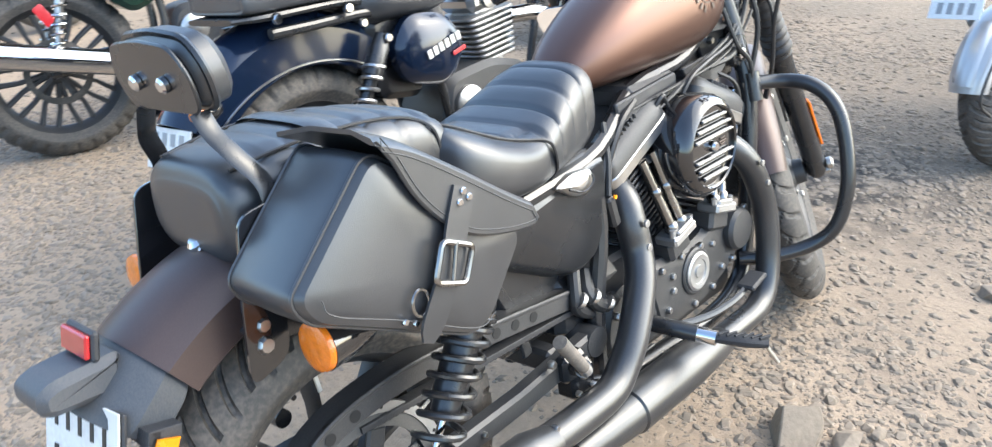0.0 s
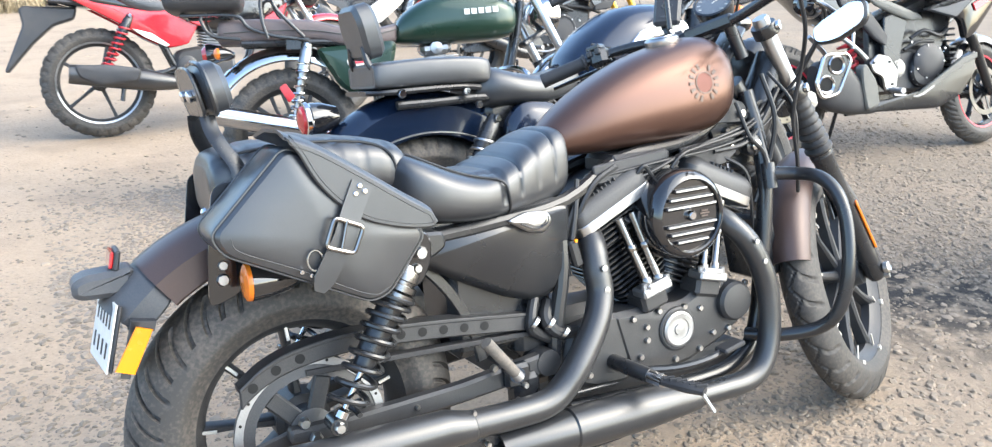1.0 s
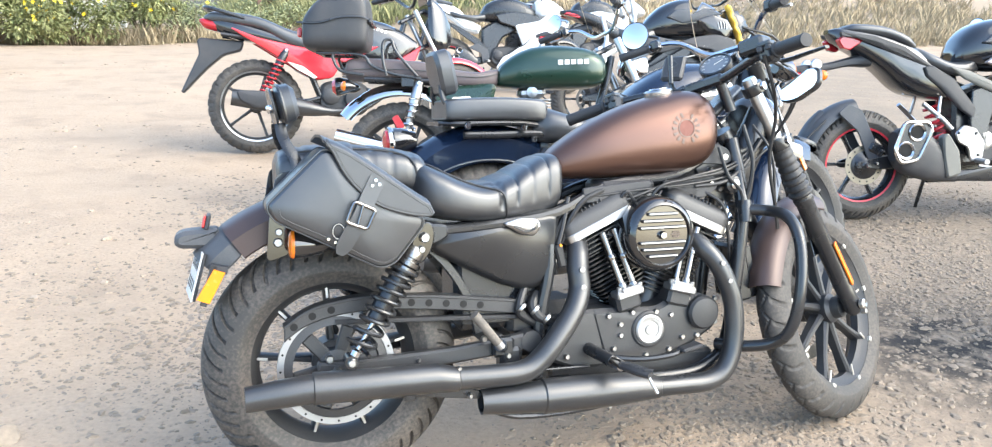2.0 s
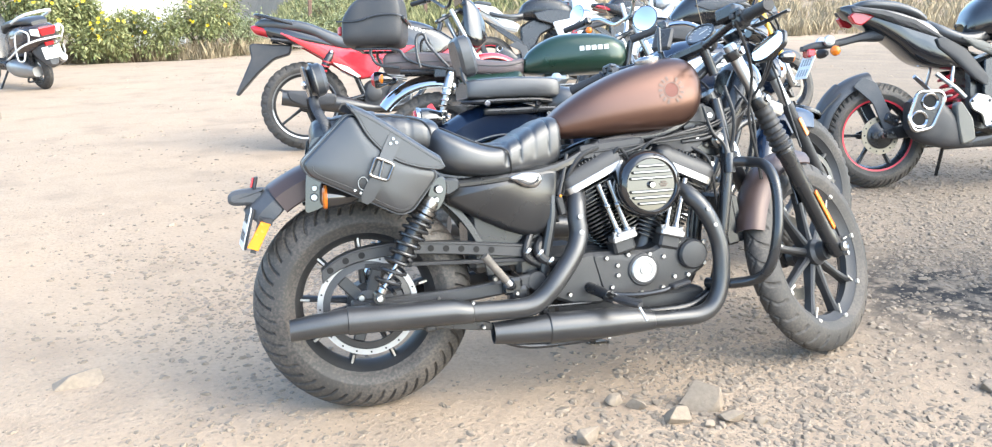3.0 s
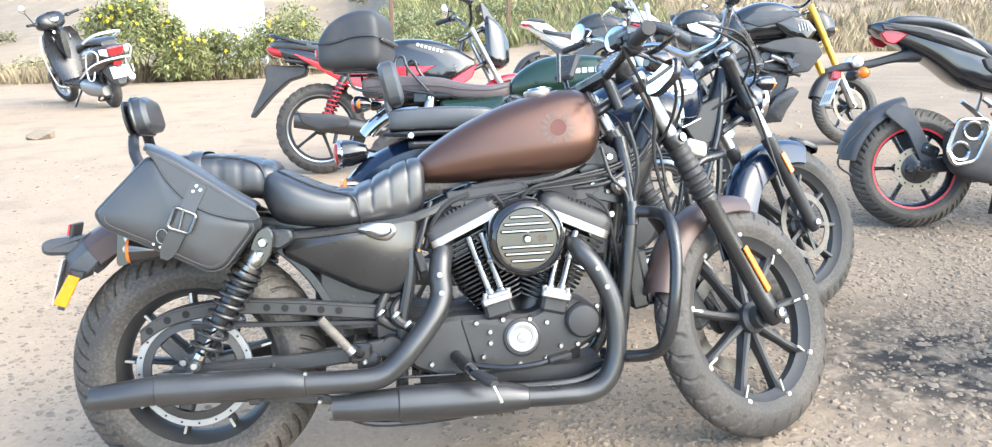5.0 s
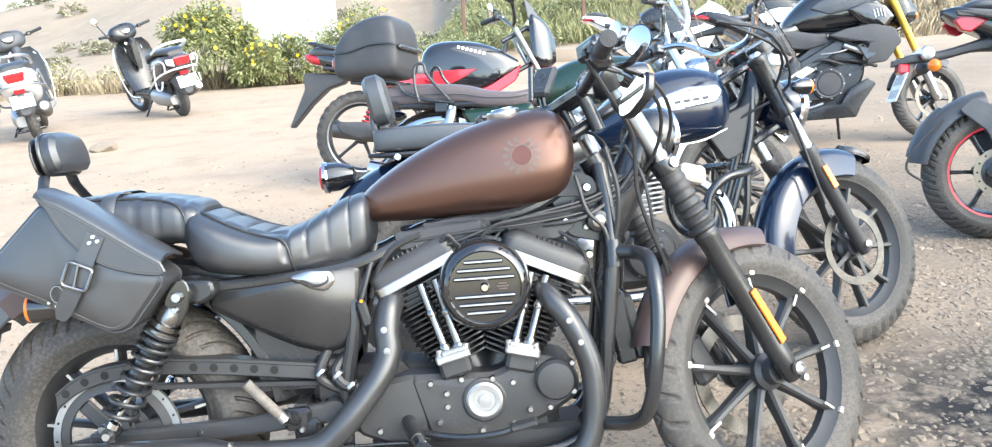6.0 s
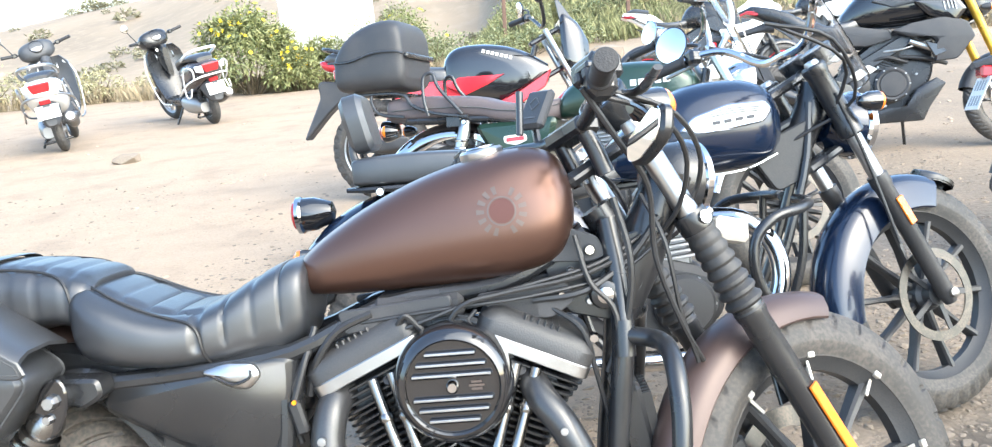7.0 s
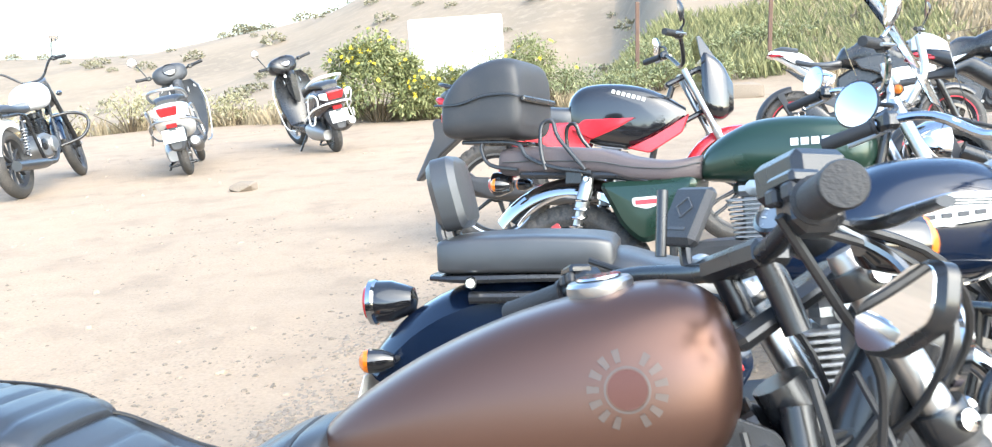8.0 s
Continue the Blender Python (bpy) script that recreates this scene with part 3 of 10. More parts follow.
def cast_wheel(parent, m, R, w, rim, spokes, groove, name, tyre_mat, rim_mat, tip_mat=None, hub=0.05, seg=180, tape=None, label="", spoke_w=0.016, first=0.0, paired=False):
    """wheel > tyre, rim, hub, each spoke; m has its z axis along the axle, to the right side."""
    t = Shape()
    tyre(t, R, w, rim, seg, groove, m)
    wheel = part(name, t, tyre_mat, parent, label or "black tyre with dusty worn tread", smooth=50)
    r = Shape()
    h = w * 0.34
    r.lathe([(rim + 0.004, -h), (rim + 0.006, -h - 0.003), (rim - 0.004, -h - 0.003), (rim - 0.016, -h + 0.012), (rim - 0.03, -0.012), (rim - 0.03, 0.012), (rim - 0.016, h - 0.012), (rim - 0.004, h + 0.003), (rim + 0.006, h + 0.003), (rim + 0.004, h)], 72, m, wrap=True)
    part("rim", r, rim_mat, wheel)
    hsh = Shape()
    hsh.lathe([(0.012, -0.075), (hub * 0.7, -0.07), (hub * 0.75, -0.045), (hub, -0.035), (hub, 0.035), (hub * 0.75, 0.045), (hub * 0.7, 0.07), (0.012, 0.075)], 24, m)
    part("hub", hsh, rim_mat, wheel)
    for i in range(spokes):
        a = first + 2 * math.pi * i / spokes
        s = Shape()
        mm = m @ Matrix.Rotation(a, 4, "Z")
        offs = (-0.016, 0.016) if paired else (0.0,)
        for o in offs:
            s.rings([[(x, y * q + o * (1.7 if x > 0.1 else 0.6), z * q) for y, z in ((-spoke_w / 2, -0.013), (spoke_w / 2, -0.013), (spoke_w / 2, 0.012), (spoke_w * 0.25, 0.018), (-spoke_w * 0.25, 0.018), (-spoke_w / 2, 0.012))] for x, q in ((hub * 0.8, 1.25), ((hub + rim) / 2, 0.9), (rim - 0.024, 1.1))], m=mm)
        part("spoke", s, rim_mat, wheel)
        if tip_mat:
            tp = Shape()
            tp.box((rim - 0.024, 0, 0.026), (0.05, 0.007, 0.004), 0.001, mm, ry=8)
            tp.box((rim - 0.002, 0, 0.036), (0.012, 0.016, 0.012), 0.002, mm)
            part("spoke_tip", tp, tip_mat, wheel, "pale machined spoke tip")
    if tape:
        q = Shape()
        q.lathe([(rim - 0.004, h + 0.0035), (rim - 0.004, h + 0.005), (rim - 0.014, h + 0.002), (rim - 0.014, h + 0.0005)], 72, m, wrap=True)
        part("rim_tape", q, tape, wheel)
    return wheel


def disc_ring(sh, m, r0, r1, th=0.004, n=48):
    sh.lathe([(r0, -th / 2), (r1, -th / 2), (r1, th / 2), (r0, th / 2)], n, m, wrap=True)


# small discs laid on the surface where holes would be
def holes(sh, m, r, count, hr, h, first=0.0):
    for i in range(count):
        a = first + 2 * math.pi * i / count
        sh.lathe([(hr, 0), (hr, h), (0, h)], 8, m @ pose(r * math.cos(a), r * math.sin(a), 0))


def spring(sh, a, b, r, wire, turns, n=6, open_end=1.0):
    a, b = Vector(a), Vector(b)
    d = (b - a).normalized()
    u = d.cross(Vector((0, 1, 0))).normalized()
    w = d.cross(u)
    pts = []
    for i in range(turns * 14 + 1):
        t = i / (turns * 14)
        q = 2 * math.pi * turns * t
        pts.append(a.lerp(b, t**open_end) + (u * math.cos(q) + w * math.sin(q)) * r)
    sh.tube(pts, wire, n, 1)


def rod(sh, a, b, r, n=14):
    sh.tube([a, b], r, n, 1)


def along(a, b):
    """A frame at a whose z axis points at b."""
    a, b = Vector(a), Vector(b)
    return Matrix.Translation(a) @ (b - a).to_track_quat("Z", "Y").to_matrix().to_4x4()


LEANING = 8.9
hero = thing("motorcycle", pose(0, 0.073, 0, -LEANING), "brown and matte black cruiser motorcycle leaning on its side stand", "motorcycle")
RA = (0.0, 0.323)

# rear wheel, belt pulley and guard
MRW = axis_y(0, 0, RA[1])
cast_wheel(hero, MRW, 0.323, 0.152, 0.212, 9, sweep_groove(24, 0.0085, 1.0, 0.07), "rear_wheel", RUBBER, MATTE, PALEMARK, hub=0.055, seg=576, first=radians(-86.5 - 180), label="wide black rear tyre with slanting tread cuts")
sh = Shape()
disc_ring(sh, axis_y(0, -0.088, RA[1]), 0.129, 0.145, 0.012)
pulley = part("belt_pulley", sh, DULLALU, hero, "steel toothed belt pulley ring")
sh = Shape()
holes(sh, axis_y(0, -0.0935, RA[1]), 0.137, 20, 0.003, 0.0012)
parts("ring_hole", sh, HOLESHADE, pulley)
sh = Shape()
sh.lathe([(0.1285, -0.006), (0.1285, 0.004), (0.108, 0.008), (0.108, -0.004)], 48, axis_y(0, -0.088, RA[1]), wrap=True)
arms = Shape()
for i in range(6):
    arms.box((0.07, 0, 0), (0.075, 0.034, 0.012), 0.004, axis_y(0, -0.086, RA[1]) @ Matrix.Rotation(radians(60 * i + 12), 4, "Z"))
parts("pulley_arm", arms, MATTE, pulley)
sh.lathe([(0.04, -0.02), (0.045, 0.008), (0.02, 0.014), (0, 0.014)], 24, axis_y(0, -0.088, RA[1]))
part("pulley_spider", sh, MATTE, pulley)
sh = Shape()
sh.lathe([(0.012, 0), (0.013, 0.018), (0.009, 0.024), (0, 0.024)], 6, axis_y(-0.004, -0.118, RA[1]))
bolt(sh, -0.02, -0.118, 0.352, 0.011, 0.012)
parts("axle_nut", sh, STEEL, hero)
# guard: a curved strip over the pulley that runs straight to the engine
cl = catmull([(-0.125, 0.425), (-0.075, 0.458), (-0.01, 0.478), (0.1, 0.487), (0.25, 0.476), (0.4, 0.458), (0.485, 0.447)], 6)
poly_top = [(p[0], p[1] + 0.012) for p in cl]
poly_bot = [(p[0], p[1] - 0.026) for p in cl][::-1]
sh = Shape()
sh.plate(poly_top + poly_bot, -0.092, -0.104, 0.003)
sh.plate([(x, z) for x, z in poly_top] + [(x, z - 0.008) for x, z in poly_top][::-1], -0.06, -0.106, 0.002)
guard = part("belt_guard", sh, MATTE, hero, "dusty black belt guard with drilled holes")
sh = Shape()
for i, t in enumerate((3, 8, 12)):
    sh.lathe([(0.0085, 0), (0.0095, 0.0015), (0, 0.0017)], 14, axis_y(cl[t][0], -0.1035, cl[t][1] - 0.008))
for x in (0.19, 0.235, 0.28, 0.325, 0.37):
    sh.lathe([(0.009, 0), (0.0095, 0.0015), (0, 0.0017)], 14, axis_y(x, -0.1035, float(np.interp(x, [p[0] for p in cl], [p[1] for p in cl])) - 0.008))
parts("guard_hole", sh, HOLESHADE, guard)
sh = Shape()
sh.plate([(0.0, 0.443), (0.5, 0.418), (0.5, 0.408), (0.0, 0.433)], -0.075, -0.1, 0.001)
for i in range(44):
    sh.box((0.02 + i * 0.0112, -0.087, 0.4335 - i * 0.00056), (0.006, 0.024, 0.007), 0.001)
part("drive_belt", sh, GRIP, hero, "black toothed drive belt")

# swing arm and shock absorbers
sh = Shape()
for s in (-1, 1):
    sh.plate(fillet([(-0.05, 0.318), (0.05, 0.3), (0.3, 0.312), (0.5, 0.33), (0.5, 0.375), (0.3, 0.352), (0.05, 0.342), (-0.05, 0.345)], 0.01), s * 0.095, s * 0.128, 0.006)
sh.tube([(0.5, -0.13, 0.352), (0.5, 0.13, 0.352)], 0.028, 14, 1)
sh.box((0.42, 0, 0.345), (0.04, 0.2, 0.045), 0.008)
part("swing_arm", sh, MATTE, hero, "dusty matte black swing arm")
sh = Shape()
bolt(sh, 0.37, -0.13, 0.371, 0.008, 0.01)
bolt(sh, 0.2, -0.13, 0.33, 0.005, 0.006)
parts("swing_arm_bolt", sh, STEEL, hero)
for s in (-1, 1):
    a, b = Vector((0.205, s * 0.185, 0.65)), Vector((0.023, s * 0.185, 0.359))
    u = (b - a).normalized()
    sh = Shape()
    sh.lathe([(0.0, 0.028), (0.025, 0.028), (0.03, 0.042), (0.03, 0.056), (0.026, 0.058), (0.026, 0.064), (0.033, 0.066), (0.033, 0.077), (0.028, 0.079), (0.037, 0.082), (0.037, 0.089), (0.026, 0.092), (0.0, 0.092)], 20, along(a, b))
    shock = part("shock_absorber", sh, PUSHROD, hero, "coil spring shock absorber with silver collar")
    sh = Shape()
    sh.lathe([(0.025, 0.085), (0.025, 0.205), (0.021, 0.21), (0.021, 0.232), (0.0, 0.232)], 16, along(a, b))
    part("shock_body", sh, SATIN, shock)
    sh = Shape()
    sh.lathe([(0.006, 0.22), (0.006, 0.31), (0.014, 0.315), (0.014, 0.328), (0, 0.33)], 12, along(a, b))
    part("shock_rod", sh, CHROME, shock)
    sh = Shape()
    spring(sh, a + u * 0.09, a + u * 0.314, 0.034, 0.0056, 9, 8, 1.3)
    part("coil_spring", sh, SATIN, shock)
    sh = Shape()
    sh.tube([a + Vector((0, -s * 0.03, 0)), a + Vector((0, s * 0.018, 0))], 0.022, 16, 1)
    sh.tube([b + Vector((0, -s * 0.03, 0)), b + Vector((0, s * 0.014, 0))], 0.016, 14, 1)
    parts("shock_eye", sh, SATIN, shock)
    sh = Shape()
    bolt(sh, a.x, a.y + s * 0.02, a.z, 0.013, 0.014, s)
    bolt(sh, b.x, b.y + s * 0.014, b.z, 0.011, 0.012, s)
    bolt(sh, a.x - 0.008, a.y + s * 0.02, a.z - 0.028, 0.009, 0.01, s)
    parts("shock_bolt", sh, BRUSHED, shock)

sh = Shape()
sh.arc_shell(RA, 0.415, 8, 60, 0.082, 0.03, 0.004, 20, crown=0.02)
part("inner_fender", sh, SATIN, hero, "black plastic inner fender")
sh = Shape()
sh.box((0.43, 0, 0.52), (0.24, 0.16, 0.28), 0.02)
sh.box((0.5, 0, 0.42), (0.1, 0.18, 0.12), 0.015)
part("battery_box", sh, SATIN, hero, "black battery box")
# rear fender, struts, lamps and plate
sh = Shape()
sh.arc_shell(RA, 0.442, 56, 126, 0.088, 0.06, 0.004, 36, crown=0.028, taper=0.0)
part("rear_fender", sh, FENDERSHADED, hero, "brown satin metallic rear fender")
sh = Shape()
sh.arc_shell(RA, 0.44, 125.5, 138, 0.086, 0.05, 0.004, 8, crown=0.028, taper=0.1)
part("fender_tip", sh, GREYPL, hero, "grey plastic fender extension")
sh = Shape()
bolt_m = pose(-0.12, 0.0, 0.752, 0, -25, 0)
sh.lathe([(0.014, -0.004), (0.014, 0.004), (0.009, 0.009), (0, 0.009)], 14, bolt_m)
sh.box((0, 0, 0), (0.05, 0.03, 0.004), 0.001, pose(-0.105, 0, 0.757, 0, -25, 0))
parts("fender_screw", sh, CHROME, hero)
for s in (-1, 1):
    sh = Shape()
    sh.plate(fillet([(-0.15, 0.668), (-0.13, 0.638), (0.06, 0.61), (0.24, 0.62), (0.3, 0.66), (0.22, 0.685), (0.0, 0.66), (-0.13, 0.675)], 0.02), s * 0.1, s * 0.122, 0.006)
    part("fender_strut", sh, SATIN, hero)
    sh = Shape()
    so = 0.2 if s < 0 else 0.25
    sh.tube([(-0.06, s * 0.12, 0.645), (-0.07, s * (so - 0.04), 0.647), (-0.075, s * (so - 0.01), 0.648)], 0.008, 10, 3)
    sh.lathe([(0.012, 0.085), (0.024, 0.065), (0.031, 0.03), (0.034, 0.0), (0, 0.0)], 24, along((-0.1, s * so, 0.65), (0.2, s * so, 0.645)))
    ind = part("turn_signal", sh, GLOSS, hero, "black bullet turn signal with amber lens")
    sh = Shape()
    sh.lathe([(0.033, 0.0), (0.033, 0.004), (0.031, 0.008), (0.022, 0.012), (0.012, 0.013), (0, 0.013)], 28, along((-0.1, s * so, 0.65), (-0.3, s * so, 0.66)))
    part("lens", sh, AMBER, ind)
    sh = Shape()
    bolt(sh, -0.131, s * 0.124, 0.647, 0.012, 0.014, s)
    bolt(sh, -0.128, s * 0.124, 0.672, 0.01, 0.012, s)
    parts("strut_bolt", sh, BRUSHED, hero)
sh = Shape()
sh.plate(fillet([(-0.262, 0.678), (-0.345, 0.674), (-0.366, 0.664), (-0.366, 0.64), (-0.352, 0.632), (-0.27, 0.628)], 0.012), -0.042, 0.042, 0.01)
tail = part("plate_lamp", sh, GREYPL, hero, "dark grey plate lamp housing")
sh = Shape()
sh.box((-0.288, 0, 0.692), (0.01, 0.074, 0.036), 0.003, ry=14)
part("reflector_holder", sh, PLASTIC, tail)
sh = Shape()
sh.box((-0.2965, 0, 0.694), (0.007, 0.068, 0.029), 0.002, ry=14)
part("rear_reflector", sh, REDLENS, tail, "red rectangular rear reflector")
MP = pose(-0.325, 0.0, 0.568, 0, 16, 5)
sh = Shape()
sh.box((0, 0, 0), (0.003, 0.17, 0.12), 0.001, MP)
plate = part("number_plate", sh, PLATE, hero, "white number plate with black characters")
sh = Shape()
sh.box((0.006, 0, 0.0), (0.006, 0.174, 0.116), 0.002, MP)
sh.box((0.03, 0, 0.05), (0.05, 0.04, 0.02), 0.004, MP)
part("plate_bracket", sh, PLASTIC, plate)
sh = Shape()
for row, z in ((0, 0.026), (1, -0.026)):
    for i in range(5 if row == 0 else 4):
        y = 0.056 - i * (0.028 if row == 0 else 0.037)
        sh.box((-0.0022, y, z), (0.0012, 0.008 if row == 0 else 0.01, 0.028), 0.0004, MP)
parts("plate_bar", sh, INK, plate)
sh = Shape()
sh.plate([(-0.285, 0.6), (-0.27, 0.595), (-0.3, 0.5), (-0.315, 0.505)], -0.1, -0.108, 0.001)
sh.plate([(-0.285, 0.6), (-0.245, 0.592), (-0.25, 0.575), (-0.29, 0.58)], -0.02, -0.108, 0.001)
rb = part("reflector_bracket", sh, PLASTIC, hero)
sh = Shape()
sh.plate([(-0.279, 0.59), (-0.253, 0.58), (-0.292, 0.508), (-0.322, 0.52)], -0.109, -0.116, 0.002)
part("side_reflector", sh, YELLOW, rb, "yellow-orange side reflector")

# side bag
bag_poly = fillet([(-0.03, 0.875), (-0.165, 0.745), (-0.148, 0.712), (0.09, 0.59), (0.125, 0.6), (0.203, 0.695), (0.06, 0.81)], 0.022, 5)
sh = Shape()
P0 = np.array(bag_poly)
C0 = P0.mean(0)
rings = []
for y, q in ((-0.122, 0.90), (-0.126, 0.97), (-0.14, 1.0), (-0.2, 1.015), (-0.24, 1.01), (-0.258, 0.985), (-0.268, 0.94), (-0.274, 0.8), (-0.278, 0.5), (-0.28, 0.2)):
    rings.append([(C0[0] + (x - C0[0]) * q, y, C0[1] + (z - C0[1]) * q) for x, z in P0])
sh.rings(rings)
bag = part("saddlebag", sh, LEATHER, hero, "black leather saddlebag with buckled strap")
sh = Shape()
ring = [(C0[0] + (x - C0[0]) * 0.992, -0.2565, C0[1] + (z - C0[1]) * 0.992) for x, z in P0]
sh.tube(ring, 0.0024, 6, closed=True)
ring = [(C0[0] + (x - C0[0]) * 1.0, -0.137, C0[1] + (z - C0[1]) * 1.0) for x, z in P0]
sh.tube(ring, 0.0024, 6, closed=True)
part("piping", sh, LEATHER, bag)
# flap: lies over the top and hangs down outside to a curved point
edge_top = [(-0.035, 0.888), (0.02, 0.862), (0.09, 0.815), (0.16, 0.765), (0.205, 0.735)]
edge_low = [(0.214, 0.716), (0.2, 0.708), (0.15, 0.715), (0.09, 0.735), (0.045, 0.768), (0.01, 0.81), (-0.015, 0.86)]
fp = [tuple(p) for p in catmull(edge_top, 5)] + [tuple(p) for p in catmull(edge_low, 5)]
sh = Shape()
sh.plate(fp, -0.279, -0.287, 0.0025)
top = catmull(edge_top, 5)
rr = []
for p in top:
    rr.append([(p[0], -0.287, p[1] - 0.004), (p[0], -0.28, p[1] + 0.004), (p[0] - 0.002, -0.25, p[1] + 0.012), (p[0] - 0.006, -0.18, p[1] + 0.012), (p[0] - 0.01, -0.115, p[1] + 0.0), (p[0] - 0.01, -0.115, p[1] - 0.006), (p[0] - 0.006, -0.18, p[1] + 0.006), (p[0] - 0.002, -0.25, p[1] + 0.006), (p[0], -0.278, p[1] - 0.004)])
sh.rings(rr)
flap = part("flap", sh, LEATHER, bag, "black leather flap with stitched edge")
sh = Shape()
inn = inset(fp, 0.008)
sh.tube([(x, -0.2875, z) for x, z in inn], 0.0009, 4, closed=True)
part("stitching", sh, STITCH, flap)
sh = Shape()
sp = catmull([(0.083, -0.29, 0.80), (0.06, -0.292, 0.755), (0.043, -0.294, 0.718), (0.02, -0.292, 0.68), (-0.008, -0.287, 0.632)], 5)
rr = []
for i, p in enumerate(sp):
    w = 0.019 if i < len(sp) - 3 else 0.019 * (0.97, 0.8, 0.45)[i - len(sp) + 3]
    d = np.array([0.87, 0, -0.42])
    rr.append([p + d * w + [0, 0.003, 0], p + d * w - [0, 0.001, 0], p - d * w - [0, 0.001, 0], p - d * w + [0, 0.003, 0]])
sh.rings(rr)
strap = part("strap", sh, LEATHER, bag, "black leather strap")
sh = Shape()
MB = Matrix.Translation((0, -0.299, 0))
sh.tube([(x, 0, z) for x, z in fillet([(0.028, 0.752), (0.075, 0.73), (0.055, 0.688), (0.008, 0.706)], 0.008, 3)], 0.0042, 8, closed=True, m=MB)
rod(sh, (0.048, -0.301, 0.745), (0.034, -0.301, 0.7), 0.0028, 8)
sh.tube([(0.006 + 0.013 * math.cos(a) - 0.014, -0.286, 0.685 + 0.017 * math.sin(a)) for a in np.linspace(0, 6.283, 16, endpoint=False)], 0.0022, 6, closed=True)
part("buckle", sh, PUSHROD, strap, "chrome buckle and ring")
sh = Shape()
for x, z in ((0.078, 0.797), (0.07, 0.785), (0.086, 0.787)):
    bolt(sh, x, -0.291, z, 0.005, 0.004)
for x, z in ((-0.03, 0.668), (-0.015, 0.66)):
    bolt(sh, x, -0.278, z, 0.0045, 0.004)
parts("rivet", sh, CHROME, strap)
sh = Shape()
sh.tube([(x, -0.2785, z) for x, z in [(-0.135, 0.74), (-0.122, 0.716), (-0.03, 0.67), (0.08, 0.61), (0.118, 0.617)]], 0.0009, 4, 5)
parts("bag_stitching", sh, STITCH, bag)


# seats
def rib(x, y, z, a):
    """Pleats: full width ahead, a narrow panel behind, with a sunk seam round the panel."""
    s = math.sin(a)
    if s < -0.2:
        return (x, y, z)
    cut = 0.0
    ph = ((x - 0.235) / 0.047) % 1.0
    g = 0.3 * (1 - math.sin(math.pi * ph) ** 0.8) + 0.7 * max(0.0, 1 - min(ph, 1 - ph) * 12)
    if x > 0.42:
        cut = g
    elif abs(y) < 0.085 - 0.1 * max(0, 0.3 - x):
        cut = g
    if x < 0.43 and 0.0 < abs(abs(y) - 0.09) < 0.008:
        cut = max(cut, 1.0)
    if abs(x - 0.425) < 0.006 and abs(y) > 0.085:
        cut = 1.0
    k = 0.0085 * cut
    return (x, y * (1 - k * 4.5 * (1 - abs(s))), z - k * max(s, 0.15))


sh = Shape()
sh.solid([(0.198, 0.74, 0.815, 0.105), (0.225, 0.69, 0.826, 0.142), (0.27, 0.675, 0.808, 0.158), (0.33, 0.668, 0.78, 0.158), (0.39, 0.665, 0.765, 0.147), (0.45, 0.665, 0.778, 0.13), (0.51, 0.668, 0.808, 0.115), (0.56, 0.67, 0.83, 0.103), (0.595, 0.69, 0.833, 0.095), (0.608, 0.72, 0.82, 0.08)], n=56, k=12, e=3.3, disp=rib, ends=0.8)
rider_seat = part("rider_seat", sh, VINYL, hero, "black pleated vinyl rider seat", smooth=60)


def skin(secs, x, q, e, s, lift=0.0015):
    """A point on a lofted body at x, turned q degrees up from its side."""
    S = np.array(catmull(secs, 12))
    zb, zt, hw = (float(np.interp(x, S[:, 0], S[:, i])) for i in (1, 2, 3))
    c, d = math.cos(radians(q)), math.sin(radians(q))
    y, z = hw * abs(c) ** (2 / e), (zt - zb) / 2 * abs(d) ** (2 / e) * (1 if d > 0 else -1)
    return (x, s * (y + lift * c), (zb + zt) / 2 + z + lift * d)


RIDER = [(0.198, 0.74, 0.815, 0.105), (0.225, 0.69, 0.826, 0.142), (0.27, 0.675, 0.808, 0.158), (0.33, 0.668, 0.78, 0.158), (0.39, 0.665, 0.765, 0.147), (0.45, 0.665, 0.778, 0.13), (0.51, 0.668, 0.808, 0.115)]
for s in (-1, 1):
    sh = Shape()
    sh.tube([skin(RIDER, x, q, 3.3, s) for x, q in ((0.222, 68), (0.25, 62), (0.29, 57), (0.34, 53), (0.385, 45), (0.415, 28), (0.43, 8), (0.437, -12), (0.44, -40))], 0.0028, 6, 5)
    part("seat_piping", sh, CABLE, rider_seat, "black piping round the seat panel")
sh = Shape()


def puff(x, y, z, a):
    k = sum(0.005 * math.exp(-((x - q) / 0.005) ** 2) for q in (-0.06, -0.01, 0.1, 0.15, 0.2)) + 0.004 * math.exp(-((abs(y) - 0.085) / 0.005) ** 2) * (math.sin(a) > 0.2)
    return (x, y * (1 - k * 4), z - k * max(math.sin(a), 0))


sh.solid([(-0.125, 0.75, 0.835, 0.085), (-0.112, 0.73, 0.858, 0.102), (-0.07, 0.728, 0.868, 0.112), (0.0, 0.735, 0.872, 0.122), (0.1, 0.74, 0.868, 0.122), (0.17, 0.75, 0.858, 0.12), (0.222, 0.74, 0.845, 0.115), (0.238, 0.77, 0.83, 0.1)], n=44, k=9, e=3.2, disp=puff, ends=0.75)
pillion = part("pillion_seat", sh, VINYL, hero, "black padded pillion seat with cross strap", smooth=60)
